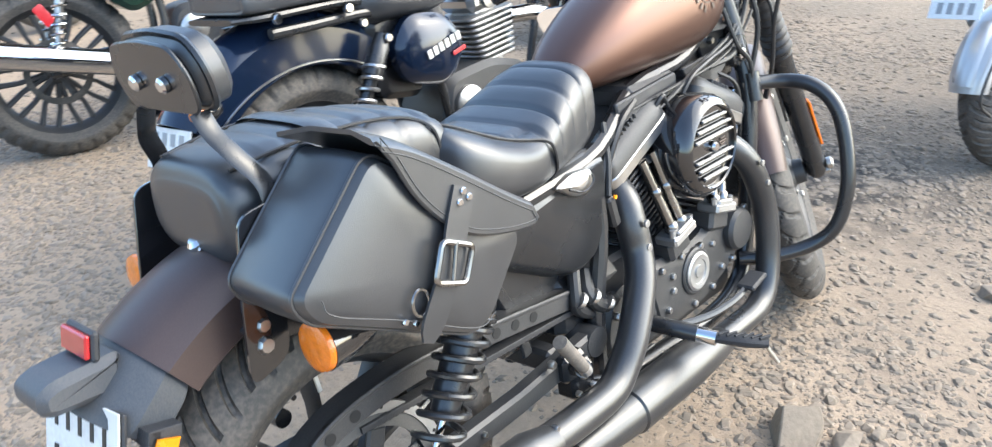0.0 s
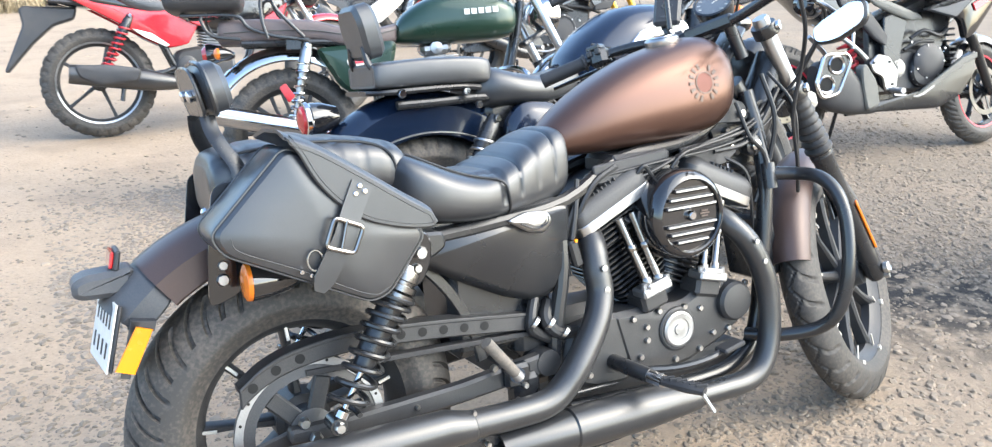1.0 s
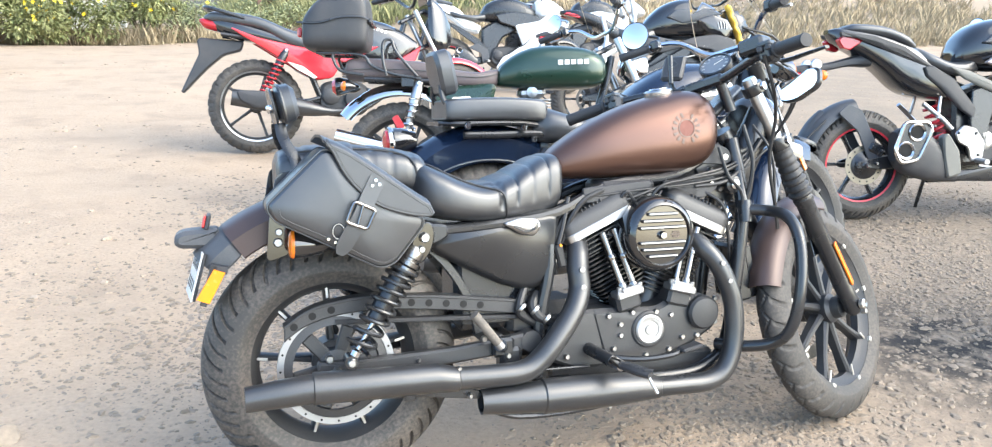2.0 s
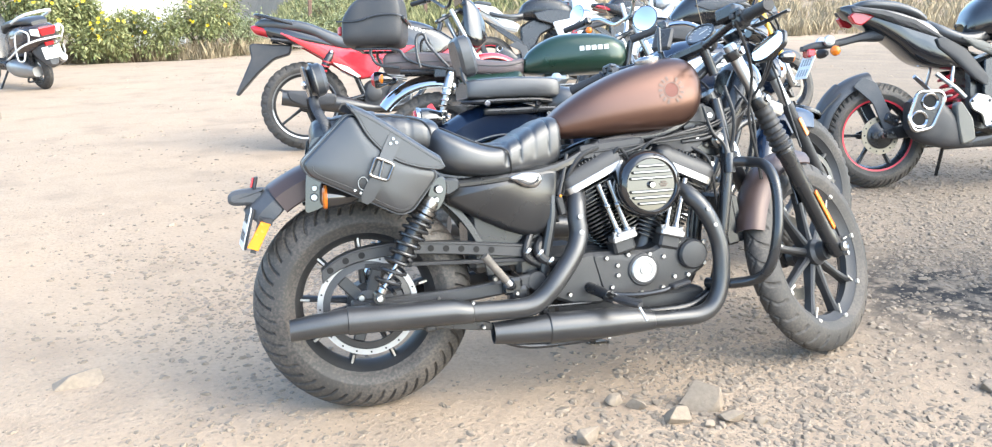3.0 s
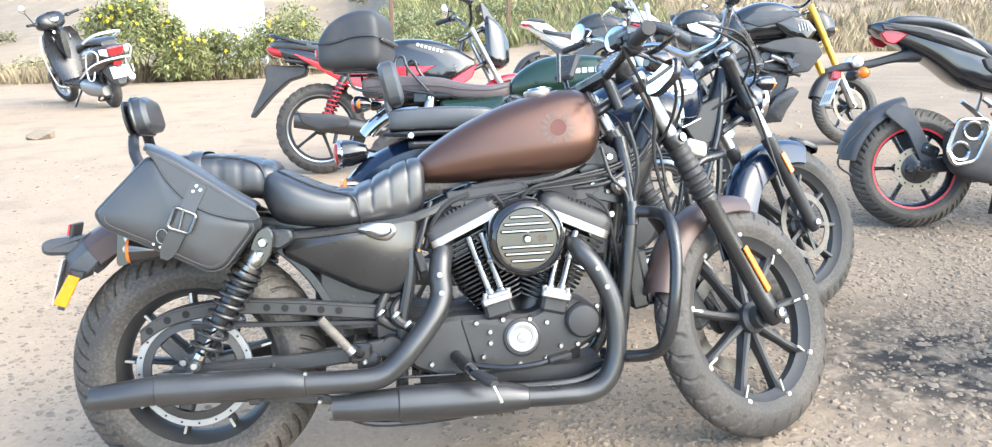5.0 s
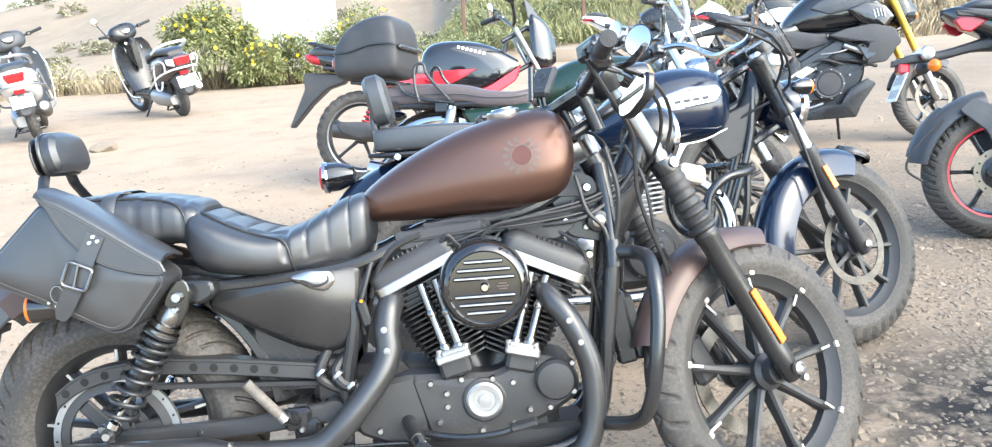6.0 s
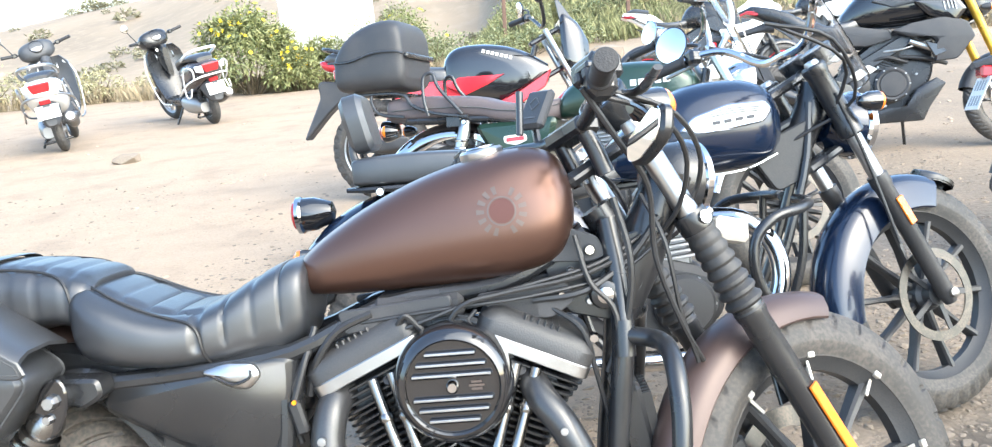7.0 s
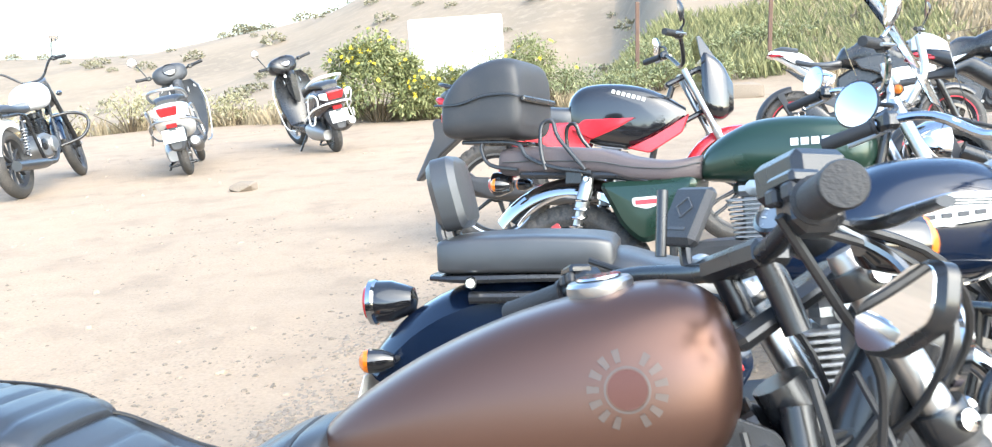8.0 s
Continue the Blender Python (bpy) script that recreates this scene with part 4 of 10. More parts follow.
REAR = [(-0.125, 0.75, 0.835, 0.085), (-0.112, 0.73, 0.858, 0.102), (-0.07, 0.728, 0.868, 0.112), (0.0, 0.735, 0.872, 0.122), (0.1, 0.74, 0.868, 0.122), (0.17, 0.75, 0.858, 0.12), (0.222, 0.74, 0.845, 0.115)]
for s in (-1, 1):
    sh = Shape()
    sh.tube([skin(REAR, x, q, 3.2, s) for x, q in ((-0.1, 48), (-0.02, 50), (0.06, 52), (0.13, 50), (0.18, 40), (0.205, 15), (0.212, -20), (0.214, -45))], 0.0026, 6, 5)
    part("seat_piping", sh, CABLE, pillion)
sh = Shape()
sh.tube([(0.04, -0.127, 0.745), (0.04, -0.126, 0.82), (0.04, -0.09, 0.868), (0.04, 0, 0.876), (0.04, 0.09, 0.868), (0.04, 0.126, 0.82), (0.04, 0.127, 0.745)], 0.017, 8, 4, flat=0.16, up=(0, 1, 0))
part("seat_strap", sh, LEATHER, pillion)
sh = Shape()
sh.solid([(-0.25, 0.66, 0.68, 0.05), (0.0, 0.68, 0.74, 0.08), (0.3, 0.64, 0.7, 0.1), (0.55, 0.64, 0.7, 0.09)], n=16, e=4)
part("seat_base", sh, SATIN, hero)

# back rest
MPAD = pose(-0.115, 0.0, 0.969, 0, -12, 0)
sh = Shape()
pad_out = fillet([(-0.086, -0.044), (0.086, -0.044), (0.094, 0.006), (0.074, 0.042), (0, 0.049), (-0.074, 0.042), (-0.094, 0.006)], 0.022, 4)
RP = MPAD @ Matrix.Rotation(radians(-90), 4, "Z")
sh.plate(pad_out, 0.0, 0.046, 0.011, m=RP, dome=0.004)
pad = part("backrest_pad", sh, VINYL, hero, "small black vinyl passenger backrest")
sh = Shape()
sh.plate(pad_out, -0.006, -0.012, 0.002, m=RP)
sh.tube([(x * 1.02, 0.012, z * 1.02) for x, z in pad_out], 0.005, 6, closed=True, m=RP)
part("back_plate", sh, SATIN, pad)
sh = Shape()
for y in (-0.034, 0.034):
    sh.lathe([(0.0105, 0), (0.0105, 0.006), (0.007, 0.009), (0, 0.009)], 12, RP @ pose(y, -0.013, -0.005, 90))
parts("pad_bolt", sh, CHROME, pad)
for s in (-1, 1):
    sh = Shape()
    sh.tube([(-0.11, s * 0.066, 0.925), (-0.108, s * 0.082, 0.90), (-0.1, s * 0.105, 0.875), (-0.08, s * 0.127, 0.83), (-0.085, s * 0.13, 0.76)], 0.0135, 8, 5, flat=0.22, up=(0, 1, 0))
    part("backrest_bar", sh, SATIN, hero, "flat black steel backrest bar")
    sh = Shape()
    sh.plate(fillet([(-0.13, 0.81), (-0.06, 0.82), (-0.05, 0.77), (-0.09, 0.70), (-0.1, 0.62), (-0.16, 0.6), (-0.15, 0.7)], 0.02), s * 0.126, s * 0.132, 0.001)
    side = part("backrest_side_plate", sh, GLOSS, hero)
    sh = Shape()
    bolt(sh, -0.085, s * 0.133, 0.79, 0.01, 0.008, s)
    bolt(sh, -0.09, s * 0.133, 0.735, 0.008, 0.007, s)
    parts("side_plate_bolt", sh, CHROME, side)

# side covers: oil tank shape with a chrome cap
for s in (-1, 1):
    sh = Shape()
    sh.plate(fillet([(0.234, 0.606), (0.25, 0.662), (0.4, 0.682), (0.55, 0.694), (0.59, 0.684), (0.59, 0.62), (0.58, 0.552), (0.54, 0.493), (0.49, 0.483), (0.42, 0.505), (0.31, 0.562)], 0.022, 6), s * 0.05, s * 0.122, 0.02)
    cov = part("side_cover", sh, SATIN, hero, "satin black side cover", smooth=60)
    sh = Shape()
    sh.tube([(0.262, s * 0.116, 0.641), (0.3, s * 0.118, 0.65), (0.4, s * 0.12, 0.658), (0.44, s * 0.12, 0.661)], 0.002, 6, 4)
    part("cover_edge", sh, GLOSS, cov)
    if s < 0:
        sh = Shape()
        sh.plate(fillet([(0.425, 0.664), (0.47, 0.676), (0.52, 0.672), (0.53, 0.65), (0.508, 0.627), (0.476, 0.634), (0.45, 0.65)], 0.012, 4), -0.11, -0.136, 0.004, dome=0.005)
        part("oil_cap", sh, BRUSHED, cov, "polished oil filler cap")
        sh = Shape()
        sh.tube([(0.452, -0.141, 0.656), (0.485, -0.143, 0.642), (0.512, -0.143, 0.65), (0.515, -0.141, 0.664)], 0.0022, 6, 5)
        part("cap_line", sh, SATIN, cov)
sh = Shape()
sh.plate(fillet([(0.18, 0.68), (0.27, 0.675), (0.275, 0.645), (0.24, 0.625), (0.19, 0.64)], 0.012), -0.12, -0.175, 0.006)
part("shock_mount", sh, SATIN, hero)
sh = Shape()
sh.plate([(0.201 + 0.027 * math.cos(a) + 0.012 * math.sin(a), 0.637 + 0.05 * math.sin(a)) for a in np.linspace(0, 2 * math.pi, 24, endpoint=False)], -0.196, -0.205, 0.003)
part("shock_mount_plate", sh, GLOSS, hero, "glossy black oval mount plate")

# ---- engine ----
CR = (0.848, 0.335)


sh = Shape()
sh.plate(fillet([(0.667, 0.42), (0.76, 0.418), (0.867, 0.412), (0.915, 0.44), (0.961, 0.446), (1.03, 0.432), (1.057, 0.39), (1.05, 0.345), (0.974, 0.3), (0.87, 0.266), (0.716, 0.258), (0.7, 0.3)], 0.025, 4), 0.03, -0.122, 0.012, dome=0.003)
cam_cover = part("cam_cover", sh, MATTE, hero, "matte black engine cam cover")
sh = Shape()
sh.plate(fillet([(0.56, 0.4), (0.667, 0.42), (0.712, 0.418), (0.714, 0.26), (0.62, 0.262), (0.548, 0.292), (0.54, 0.33)], 0.02, 4), 0.03, -0.118, 0.01, dome=0.002)
part("sprocket_cover", sh, MATTE, hero, "matte black sprocket cover")
sh = Shape()
sh.lathe([(0.05, -0.01), (0.05, 0.004), (0.046, 0.007), (0.044, 0.007), (0, 0.007)], 32, axis_y(0.838, -0.123, 0.355))
part("timer_cover_rim", sh, MATTE, cam_cover)
sh = Shape()
sh.lathe([(0.041, 0.0), (0.041, 0.009), (0.036, 0.012), (0.026, 0.011), (0.025, 0.009), (0.014, 0.009), (0.013, 0.012), (0.004, 0.0125), (0, 0.0125)], 36, axis_y(0.838, -0.124, 0.355))
part("timer_cover", sh, DULLALU, cam_cover, "round brushed timer cover")
sh = Shape()
sh.lathe([(0.047, -0.02), (0.046, 0.018), (0.04, 0.026), (0.02, 0.029), (0, 0.029)], 32, axis_y(1.0, -0.118, 0.39))
part("generator_cover", sh, MATTE, cam_cover)
sh = Shape()
for x, z in ((0.755, 0.375), (0.79, 0.405), (0.86, 0.402), (0.905, 0.39), (0.735, 0.31), (0.72, 0.4), (0.83, 0.285), (0.94, 0.325), (0.9, 0.295), (0.985, 0.327), (1.04, 0.36), (0.955, 0.432), (1.04, 0.425), (0.57, 0.37), (0.6, 0.3), (0.755, 0.345)):
    bolt(sh, x, -0.124, z, 0.0075, 0.007)
parts("cover_screw", sh, BRUSHED, cam_cover)
sh = Shape()
sh.box((0.8, 0.02, 0.33), (0.42, 0.16, 0.2), 0.03)
sh.box((0.57, 0.01, 0.36), (0.2, 0.16, 0.16), 0.02)
sh.box((0.82, 0, 0.24), (0.5, 0.14, 0.06), 0.01)
part("crankcase", sh, MATTE, hero, "matte black crankcase")

for s in (-1, 1):
    A = Matrix.Translation((CR[0], 0, CR[1])) @ Matrix.Rotation(radians(24.5 * s), 4, "Y")
    sh = Shape()
    sh.lathe([(0.056, 0.06), (0.056, 0.29)], 24, A)
    cyl = part("cylinder", sh, SATIN, hero, "black finned engine cylinder")
    for i in range(17):
        h = 0.115 + i * 0.0125
        q = 0.066 + 0.004 * min(i, 6) if i < 13 else 0.092 + 0.004 * (i - 13)
        w = 0.082 if i < 13 else 0.097
        rr = fillet([(-q, -w), (q, -w), (q, w), (-q, w)], 0.03, 4)
        p1 = inset(rr, 0.002)
        sh = Shape()
        sh.rings([[(x, y, h) for x, y in p1], [(x, y, h + 0.0015) for x, y in rr], [(x, y, h + 0.0045) for x, y in rr], [(x, y, h + 0.006) for x, y in p1]], m=A)
        part("fin", sh, SATIN, cyl)
    sh = Shape()
    sh.box((0, 0, 0.3), (0.14, 0.15, 0.06), 0.01, A)
    part("cylinder_head", sh, SATIN, cyl)
    sh = Shape()
    rr = fillet([(-0.106, -0.112), (0.106, -0.112), (0.106, 0.09), (-0.106, 0.09)], 0.028, 5)
    sh.rings([[(x, y, 0.331) for x, y in inset(rr, 0.002)], [(x, y, 0.333) for x, y in rr], [(x, y, 0.352) for x, y in rr], [(x, y, 0.354) for x, y in inset(rr, 0.002)]], m=A)
    part("rocker_band", sh, BRUSHED, cyl, "brushed aluminium rocker band")
    sh = Shape()
    rr = fillet([(-0.105, -0.11), (0.105, -0.11), (0.105, 0.09), (-0.105, 0.09)], 0.028, 5)
    sh.rings([[(x, y, 0.354) for x, y in rr], [(x, y, 0.376) for x, y in rr], [(x * 0.9, y * 0.9, 0.392) for x, y in rr], [(x * 0.78, y * 0.72, 0.402) for x, y in rr]], m=A)
    rc = part("rocker_cover", sh, MATTE, cyl)
    sh = Shape()
    for i in range(6):
        sh.box((s * -0.03 + s * 0.012 * i, -0.07, 0.395), (0.005, 0.055, 0.014), 0.002, A)
    parts("cooling_rib", sh, MATTE, rc)
    sh = Shape()
    for x, y in ((-0.075, -0.085), (0.075, -0.085), (0.02, -0.088), (-0.075, 0.06), (0.075, 0.06)):
        sh.lathe([(0.007, 0), (0.007, 0.008), (0, 0.009)], 8, A @ pose(x, y, 0.386))
    parts("rocker_bolt", sh, CHROME, cyl)
    sh = Shape()
    for i, (a, b) in enumerate((((0.853 + s * 0.06, 0.472), (0.855 + s * 0.108, 0.632)), ((0.853 + s * 0.092, 0.47), (0.855 + s * 0.142, 0.622)))):
        A0, B0 = (a[0], -0.128, a[1]), (b[0], -0.1, b[1])
        sh = Shape()
        rod(sh, A0, B0, 0.0105, 14)
        sh.lathe([(0.013, 0), (0.0145, 0.004), (0.0145, 0.016), (0.012, 0.02)], 14, along(A0, B0))
        sh.lathe([(0.012, 0.085), (0.0135, 0.09), (0.0135, 0.096), (0.011, 0.1)], 14, along(A0, B0))
        part("pushrod_tube", sh, PUSHROD, cyl, "chrome pushrod tube")
    sh = Shape()
    sh.box((0.853 + s * 0.078, -0.125, 0.462), (0.078, 0.05, 0.02), 0.004, ry=s * 14)
    sh.box((0.853 + s * 0.076, -0.13, 0.475), (0.055, 0.04, 0.012), 0.003, ry=s * 14)
    for dx in (-0.03, 0.03):
        sh.lathe([(0.007, 0), (0.007, 0.016), (0, 0.017)], 8, pose(0.853 + s * 0.078 + dx, -0.138, 0.468 - s * dx * 0.2))
    parts("tappet_block", sh, DULLALU, cyl, "bright tappet block")
    sh = Shape()
    sh.box((0.853 + s * 0.075, -0.1, 0.435), (0.07, 0.07, 0.045), 0.008, ry=s * 14)
    part("tappet_base", sh, MATTE, cyl)

# air cleaner with a louvred face
MA = axis_y(0.857, 0, 0.616)
sh = Shape()
sh.lathe([(0.08, 0.07), (0.097, 0.08), (0.102, 0.1), (0.102, 0.135), (0.1, 0.15), (0.094, 0.163), (0.086, 0.17), (0.081, 0.172), (0.078, 0.169), (0.078, 0.158), (0, 0.158)], 64, MA)
air = part("air_cleaner", sh, GLOSS, hero, "round gloss black air cleaner with louvred face")
sh = Shape()
for z in (-0.056, -0.038, -0.02, 0.02, 0.038, 0.056):
    L2 = math.sqrt(0.071**2 - z * z)
    sh.box((0.857, -0.1685, 0.616 + z), (2 * L2, 0.010, 0.0085), 0.0035)
parts("louvre", sh, GLOSS, air)
sh = Shape()
sh.lathe([(0.0775, 0.15), (0.0775, 0.163), (0, 0.163)], 48, MA)
part("louvre_panel", sh, GLOSS, air)
sh = Shape()
for z in (-0.056, -0.038, -0.02, 0.02, 0.038, 0.056):
    L2 = math.sqrt(0.071**2 - z * z) * 0.96
    sh.box((0.857, -0.1738, 0.616 + z + 0.0012), (2 * L2, 0.0016, 0.0042), 0.0007)
parts("louvre_edge", sh, BRUSHED, air, "bright machined louvre edges")
sh = Shape()
sh.lathe([(0.011, 0.163), (0.011, 0.171), (0.0075, 0.176), (0, 0.176)], 14, MA)
part("centre_bolt", sh, CHROME, air)
sh = Shape()
for dz, wdt in ((0.006, 0.018), (0.0, 0.026), (-0.006, 0.018)):
    sh.box((0.897, -0.1645, 0.616 + dz), (wdt, 0.002, 0.004), 0.0005)
part("emblem", sh, LOGOGREY, air)
sh = Shape()
sh.lathe([(0.105, 0.06), (0.105, 0.082)], 40, MA)
sh.box((0.857, -0.05, 0.61), (0.1, 0.1, 0.07), 0.01)
part("air_cleaner_back", sh, SATIN, air)

# ---- exhaust ----
def dents(sh, spots, y, r=0.0075):
    for p, q in spots:
        sh.lathe([(r, -0.004), (r, 0.0006), (r * 0.6, 0.001), (0, 0.001)], 10, axis_y(p, y, q))


sh = Shape()
sh.tube([(0.655, -0.06, 0.6), (0.64, -0.105, 0.575), (0.632, -0.125, 0.53), (0.632, -0.135, 0.48), (0.605, -0.155, 0.425), (0.545, -0.175, 0.355), (0.5, -0.18, 0.312), (0.46, -0.185, 0.292), (0.4, -0.188, 0.288), (0.27, -0.19, 0.292)], 0.029, 18, 6)
pipe = part("exhaust_pipe", sh, EXHAUST, hero, "matte black rear exhaust pipe with heat shield")
sh = Shape()
dents(sh, ((0.63, 0.537), (0.633, 0.49), (0.612, 0.45)), -0.163)
parts("shield_hole", sh, DULLALU, pipe)
sh = Shape()
sh.tube([(0.985, -0.07, 0.6), (1.0, -0.115, 0.575), (1.035, -0.14, 0.53), (1.068, -0.15, 0.46), (1.083, -0.155, 0.39), (1.078, -0.16, 0.3), (1.05, -0.165, 0.235), (1.0, -0.168, 0.207), (0.92, -0.17, 0.205), (0.83, -0.172, 0.208)], 0.0265, 18, 6)
pipe2 = part("exhaust_pipe", sh, EXHAUST, hero, "matte black front exhaust pipe with heat shield")
sh = Shape()
dents(sh, ((1.035, 0.53), (1.058, 0.48), (1.078, 0.42)), -0.1765, 0.0065)
parts("shield_hole", sh, DULLALU, pipe2)


def silencer(y, prof, label):
    """prof: (x, height, radius) from the front back to the tip."""
    sh = Shape()
    rings = []
    for x, z, r in prof:
        rings.append([(x, y + r * math.cos(a), z + r * math.sin(a)) for a in np.linspace(0, 2 * math.pi, 28, endpoint=False)])
    x, z, r = prof[-1]
    for q, dx in ((0.86, 0.0), (0.84, 0.05), (0.3, 0.052)):
        rings.append([(x + dx, y + r * q * math.cos(a), z + r * q * math.sin(a)) for a in np.linspace(0, 2 * math.pi, 28, endpoint=False)])
    sh.rings(rings)
    return part("silencer", sh, EXHAUST, hero, label)


silencer(-0.195, [(0.285, 0.292, 0.0265), (0.282, 0.292, 0.0305), (0.23, 0.300, 0.037), (0.0, 0.303, 0.0385), (-0.068, 0.304, 0.0395), (-0.07, 0.304, 0.0355), (-0.075, 0.304, 0.0355), (-0.15, 0.299, 0.0335), (-0.225, 0.293, 0.0295)], "matte black upper silencer with tapered tip")
silencer(-0.178, [(0.84, 0.209, 0.027), (0.838, 0.209, 0.03), (0.78, 0.215, 0.039), (0.7, 0.216, 0.0445), (0.512, 0.218, 0.0455), (0.508, 0.218, 0.0415), (0.5, 0.218, 0.0415), (0.42, 0.219, 0.037), (0.345, 0.221, 0.0315)], "matte black lower silencer")
sh = Shape()
sh.tube([(0.36, -0.165, 0.2), (0.45, -0.17, 0.17), (0.6, -0.17, 0.168), (0.7, -0.17, 0.178)], 0.009, 8, 4)
sh.plate([(0.12, 0.268), (0.3, 0.268), (0.36, 0.245), (0.34, 0.23), (0.2, 0.25), (0.05, 0.258)], -0.17, -0.18, 0.002)
sh.box((0.16, -0.19, 0.262), (0.03, 0.04, 0.02), 0.004)
part("exhaust_bracket", sh, SATIN, hero)
sh = Shape()
for x, y, z in ((0.315, -0.19, 0.245), (0.7, -0.17, 0.17), (0.285, -0.2, 0.32)):
    bolt(sh, x, y, z, 0.006, 0.01)
parts("bracket_bolt", sh, BRUSHED, hero)

# ---- pegs, brake gear ----
sh = Shape()
sh.tube([(0.42, -0.13, 0.345), (0.4, -0.175, 0.362)], 0.016, 12, 1)
sh.box((0.42, -0.13, 0.345), (0.06, 0.03, 0.05), 0.008)
pp = part("passenger_peg", sh, SATIN, hero, "folded passenger foot peg")
sh = Shape()
sh.tube([(0.392, -0.182, 0.37), (0.328, -0.194, 0.45)], [0.0115, 0.0125], 12, 1)
part("peg_rubber", sh, PEGRUBBER, pp, "worn beige rubber sleeve")
sh = Shape()
rod(sh, (0.402, -0.18, 0.357), (0.39, -0.182, 0.373), 0.0115, 12)
part("peg_clevis", sh, DULLALU, pp)
sh = Shape()
sh.tube([(0.66, -0.09, 0.318), (0.672, -0.16, 0.312), (0.69, -0.215, 0.303)], 0.0165, 12, 3)
fpeg = part("foot_peg", sh, SATIN, hero, "black rider foot peg with rubber pad")
sh = Shape()
sh.tube([(0.69, -0.215, 0.303), (0.7, -0.25, 0.298)], 0.015, 12, 1)
part("peg_clevis", sh, CHROME, fpeg)
sh = Shape()
sh.tube([(0.7, -0.25, 0.299), (0.72, -0.3, 0.296), (0.738, -0.335, 0.292)], [0.013, 0.0165, 0.012], 10, 4, flat=0.7)
part("peg_pad", sh, GRIP, fpeg)
sh = Shape()
for i in range(6):
    sh.box((0.705 + i * 0.006, -0.262 - i * 0.0135, 0.309 - i * 0.001), (0.024, 0.005, 0.006), 0.001, rz=-25)
parts("peg_rib", sh, GRIP, fpeg)
sh = Shape()
rod(sh, (0.735, -0.332, 0.286), (0.752, -0.345, 0.248), 0.0042, 8)
part("peg_feeler", sh, BRUSHED, fpeg)
sh = Shape()
sh.tube([(0.68, -0.15, 0.3), (0.78, -0.185, 0.292), (0.86, -0.2, 0.298), (0.91, -0.2, 0.31)], [0.009, 0.008, 0.008, 0.008], 8, 4)
bp = part("brake_pedal", sh, SATIN, hero, "black brake pedal")
sh = Shape()
sh.box((0.92, -0.205, 0.316), (0.06, 0.04, 0.012), 0.004, ry=-12)
part("pedal_pad", sh, GRIP, bp)
sh = Shape()
rod(sh, (0.5, -0.135, 0.275), (0.66, -0.135, 0.272), 0.004)
rod(sh, (0.44, -0.13, 0.3), (0.5, -0.135, 0.276), 0.011)
sh.box((0.44, -0.12, 0.31), (0.06, 0.05, 0.07), 0.01)
part("rear_master_cylinder", sh, SATIN, hero)
sh = Shape()
bolt(sh, 0.43, -0.147, 0.325, 0.007, 0.008)
bolt(sh, 0.455, -0.147, 0.295, 0.007, 0.008)
bolt(sh, 0.41, -0.15, 0.3, 0.006, 0.008)
parts("cylinder_bolt", sh, STEEL, hero)
sh = Shape()
sh.tube([(0.53, -0.09, 0.47), (0.51, -0.11, 0.44), (0.53, -0.12, 0.41), (0.58, -0.11, 0.40)], 0.014, 10, 4)
sh.tube([(0.5, -0.09, 0.5), (0.475, -0.11, 0.45), (0.48, -0.11, 0.42), (0.55, -0.1, 0.38)], 0.012, 10, 4)
parts("oil_hose", sh, CABLE, hero, "black rubber oil hoses")
sh = Shape()
for p in ((0.515, -0.118, 0.432), (0.478, -0.118, 0.44), (0.545, -0.125, 0.408)):
    sh.lathe([(0.016, -0.004), (0.0165, 0), (0.016, 0.004)], 12, along(p, (p[0] + 0.02, p[1] - 0.01, p[2] - 0.02)))
parts("hose_clamp", sh, BRUSHED, hero)
sh = Shape()
sh.box((0.585, -0.12, 0.57), (0.022, 0.02, 0.06), 0.005, ry=-14)
sh.tube([(0.58, -0.12, 0.6), (0.6, -0.11, 0.66), (0.62, -0.09, 0.72)], 0.006, 8, 4)
part("wiring_plug", sh, CABLE, hero)
sh = Shape()
sh.lathe([(0.004, 0), (0.004, 0.004)], 8, axis_y(0.582, -0.131, 0.6))
part("plug_tab", sh, YELLOW, hero)

# ---- frame, tank ----
sh = Shape()
for s in (-1, 1):
    sh.tube([(1.14, s * 0.035, 0.86), (1.15, s * 0.06, 0.76), (1.148, s * 0.085, 0.64), (1.125, s * 0.09, 0.46), (1.1, s * 0.09, 0.3), (1.04, s * 0.1, 0.235), (0.9, s * 0.11, 0.215), (0.55, s * 0.11, 0.23)], 0.0195, 14, 5)
    sh.tube([(1.1, s * 0.03, 0.84), (0.95, s * 0.05, 0.765), (0.75, s * 0.06, 0.745), (0.58, s * 0.1, 0.68), (0.4, s * 0.11, 0.66), (0.2, s * 0.11, 0.65)], 0.016, 10, 4)
    sh.tube([(0.56, s * 0.1, 0.68), (0.56, s * 0.11, 0.55), (0.53, s * 0.11, 0.4), (0.52, s * 0.11, 0.24)], 0.016, 10, 3)
sh.tube([(1.2, 0, 0.75), (1.125, 0, 0.88)], 0.032, 16, 1)
sh.box((0.95, 0, 0.745), (0.34, 0.06, 0.06), 0.012, ry=-6)
part("frame", sh, SATIN, hero, "black tubular steel frame")
sh = Shape()
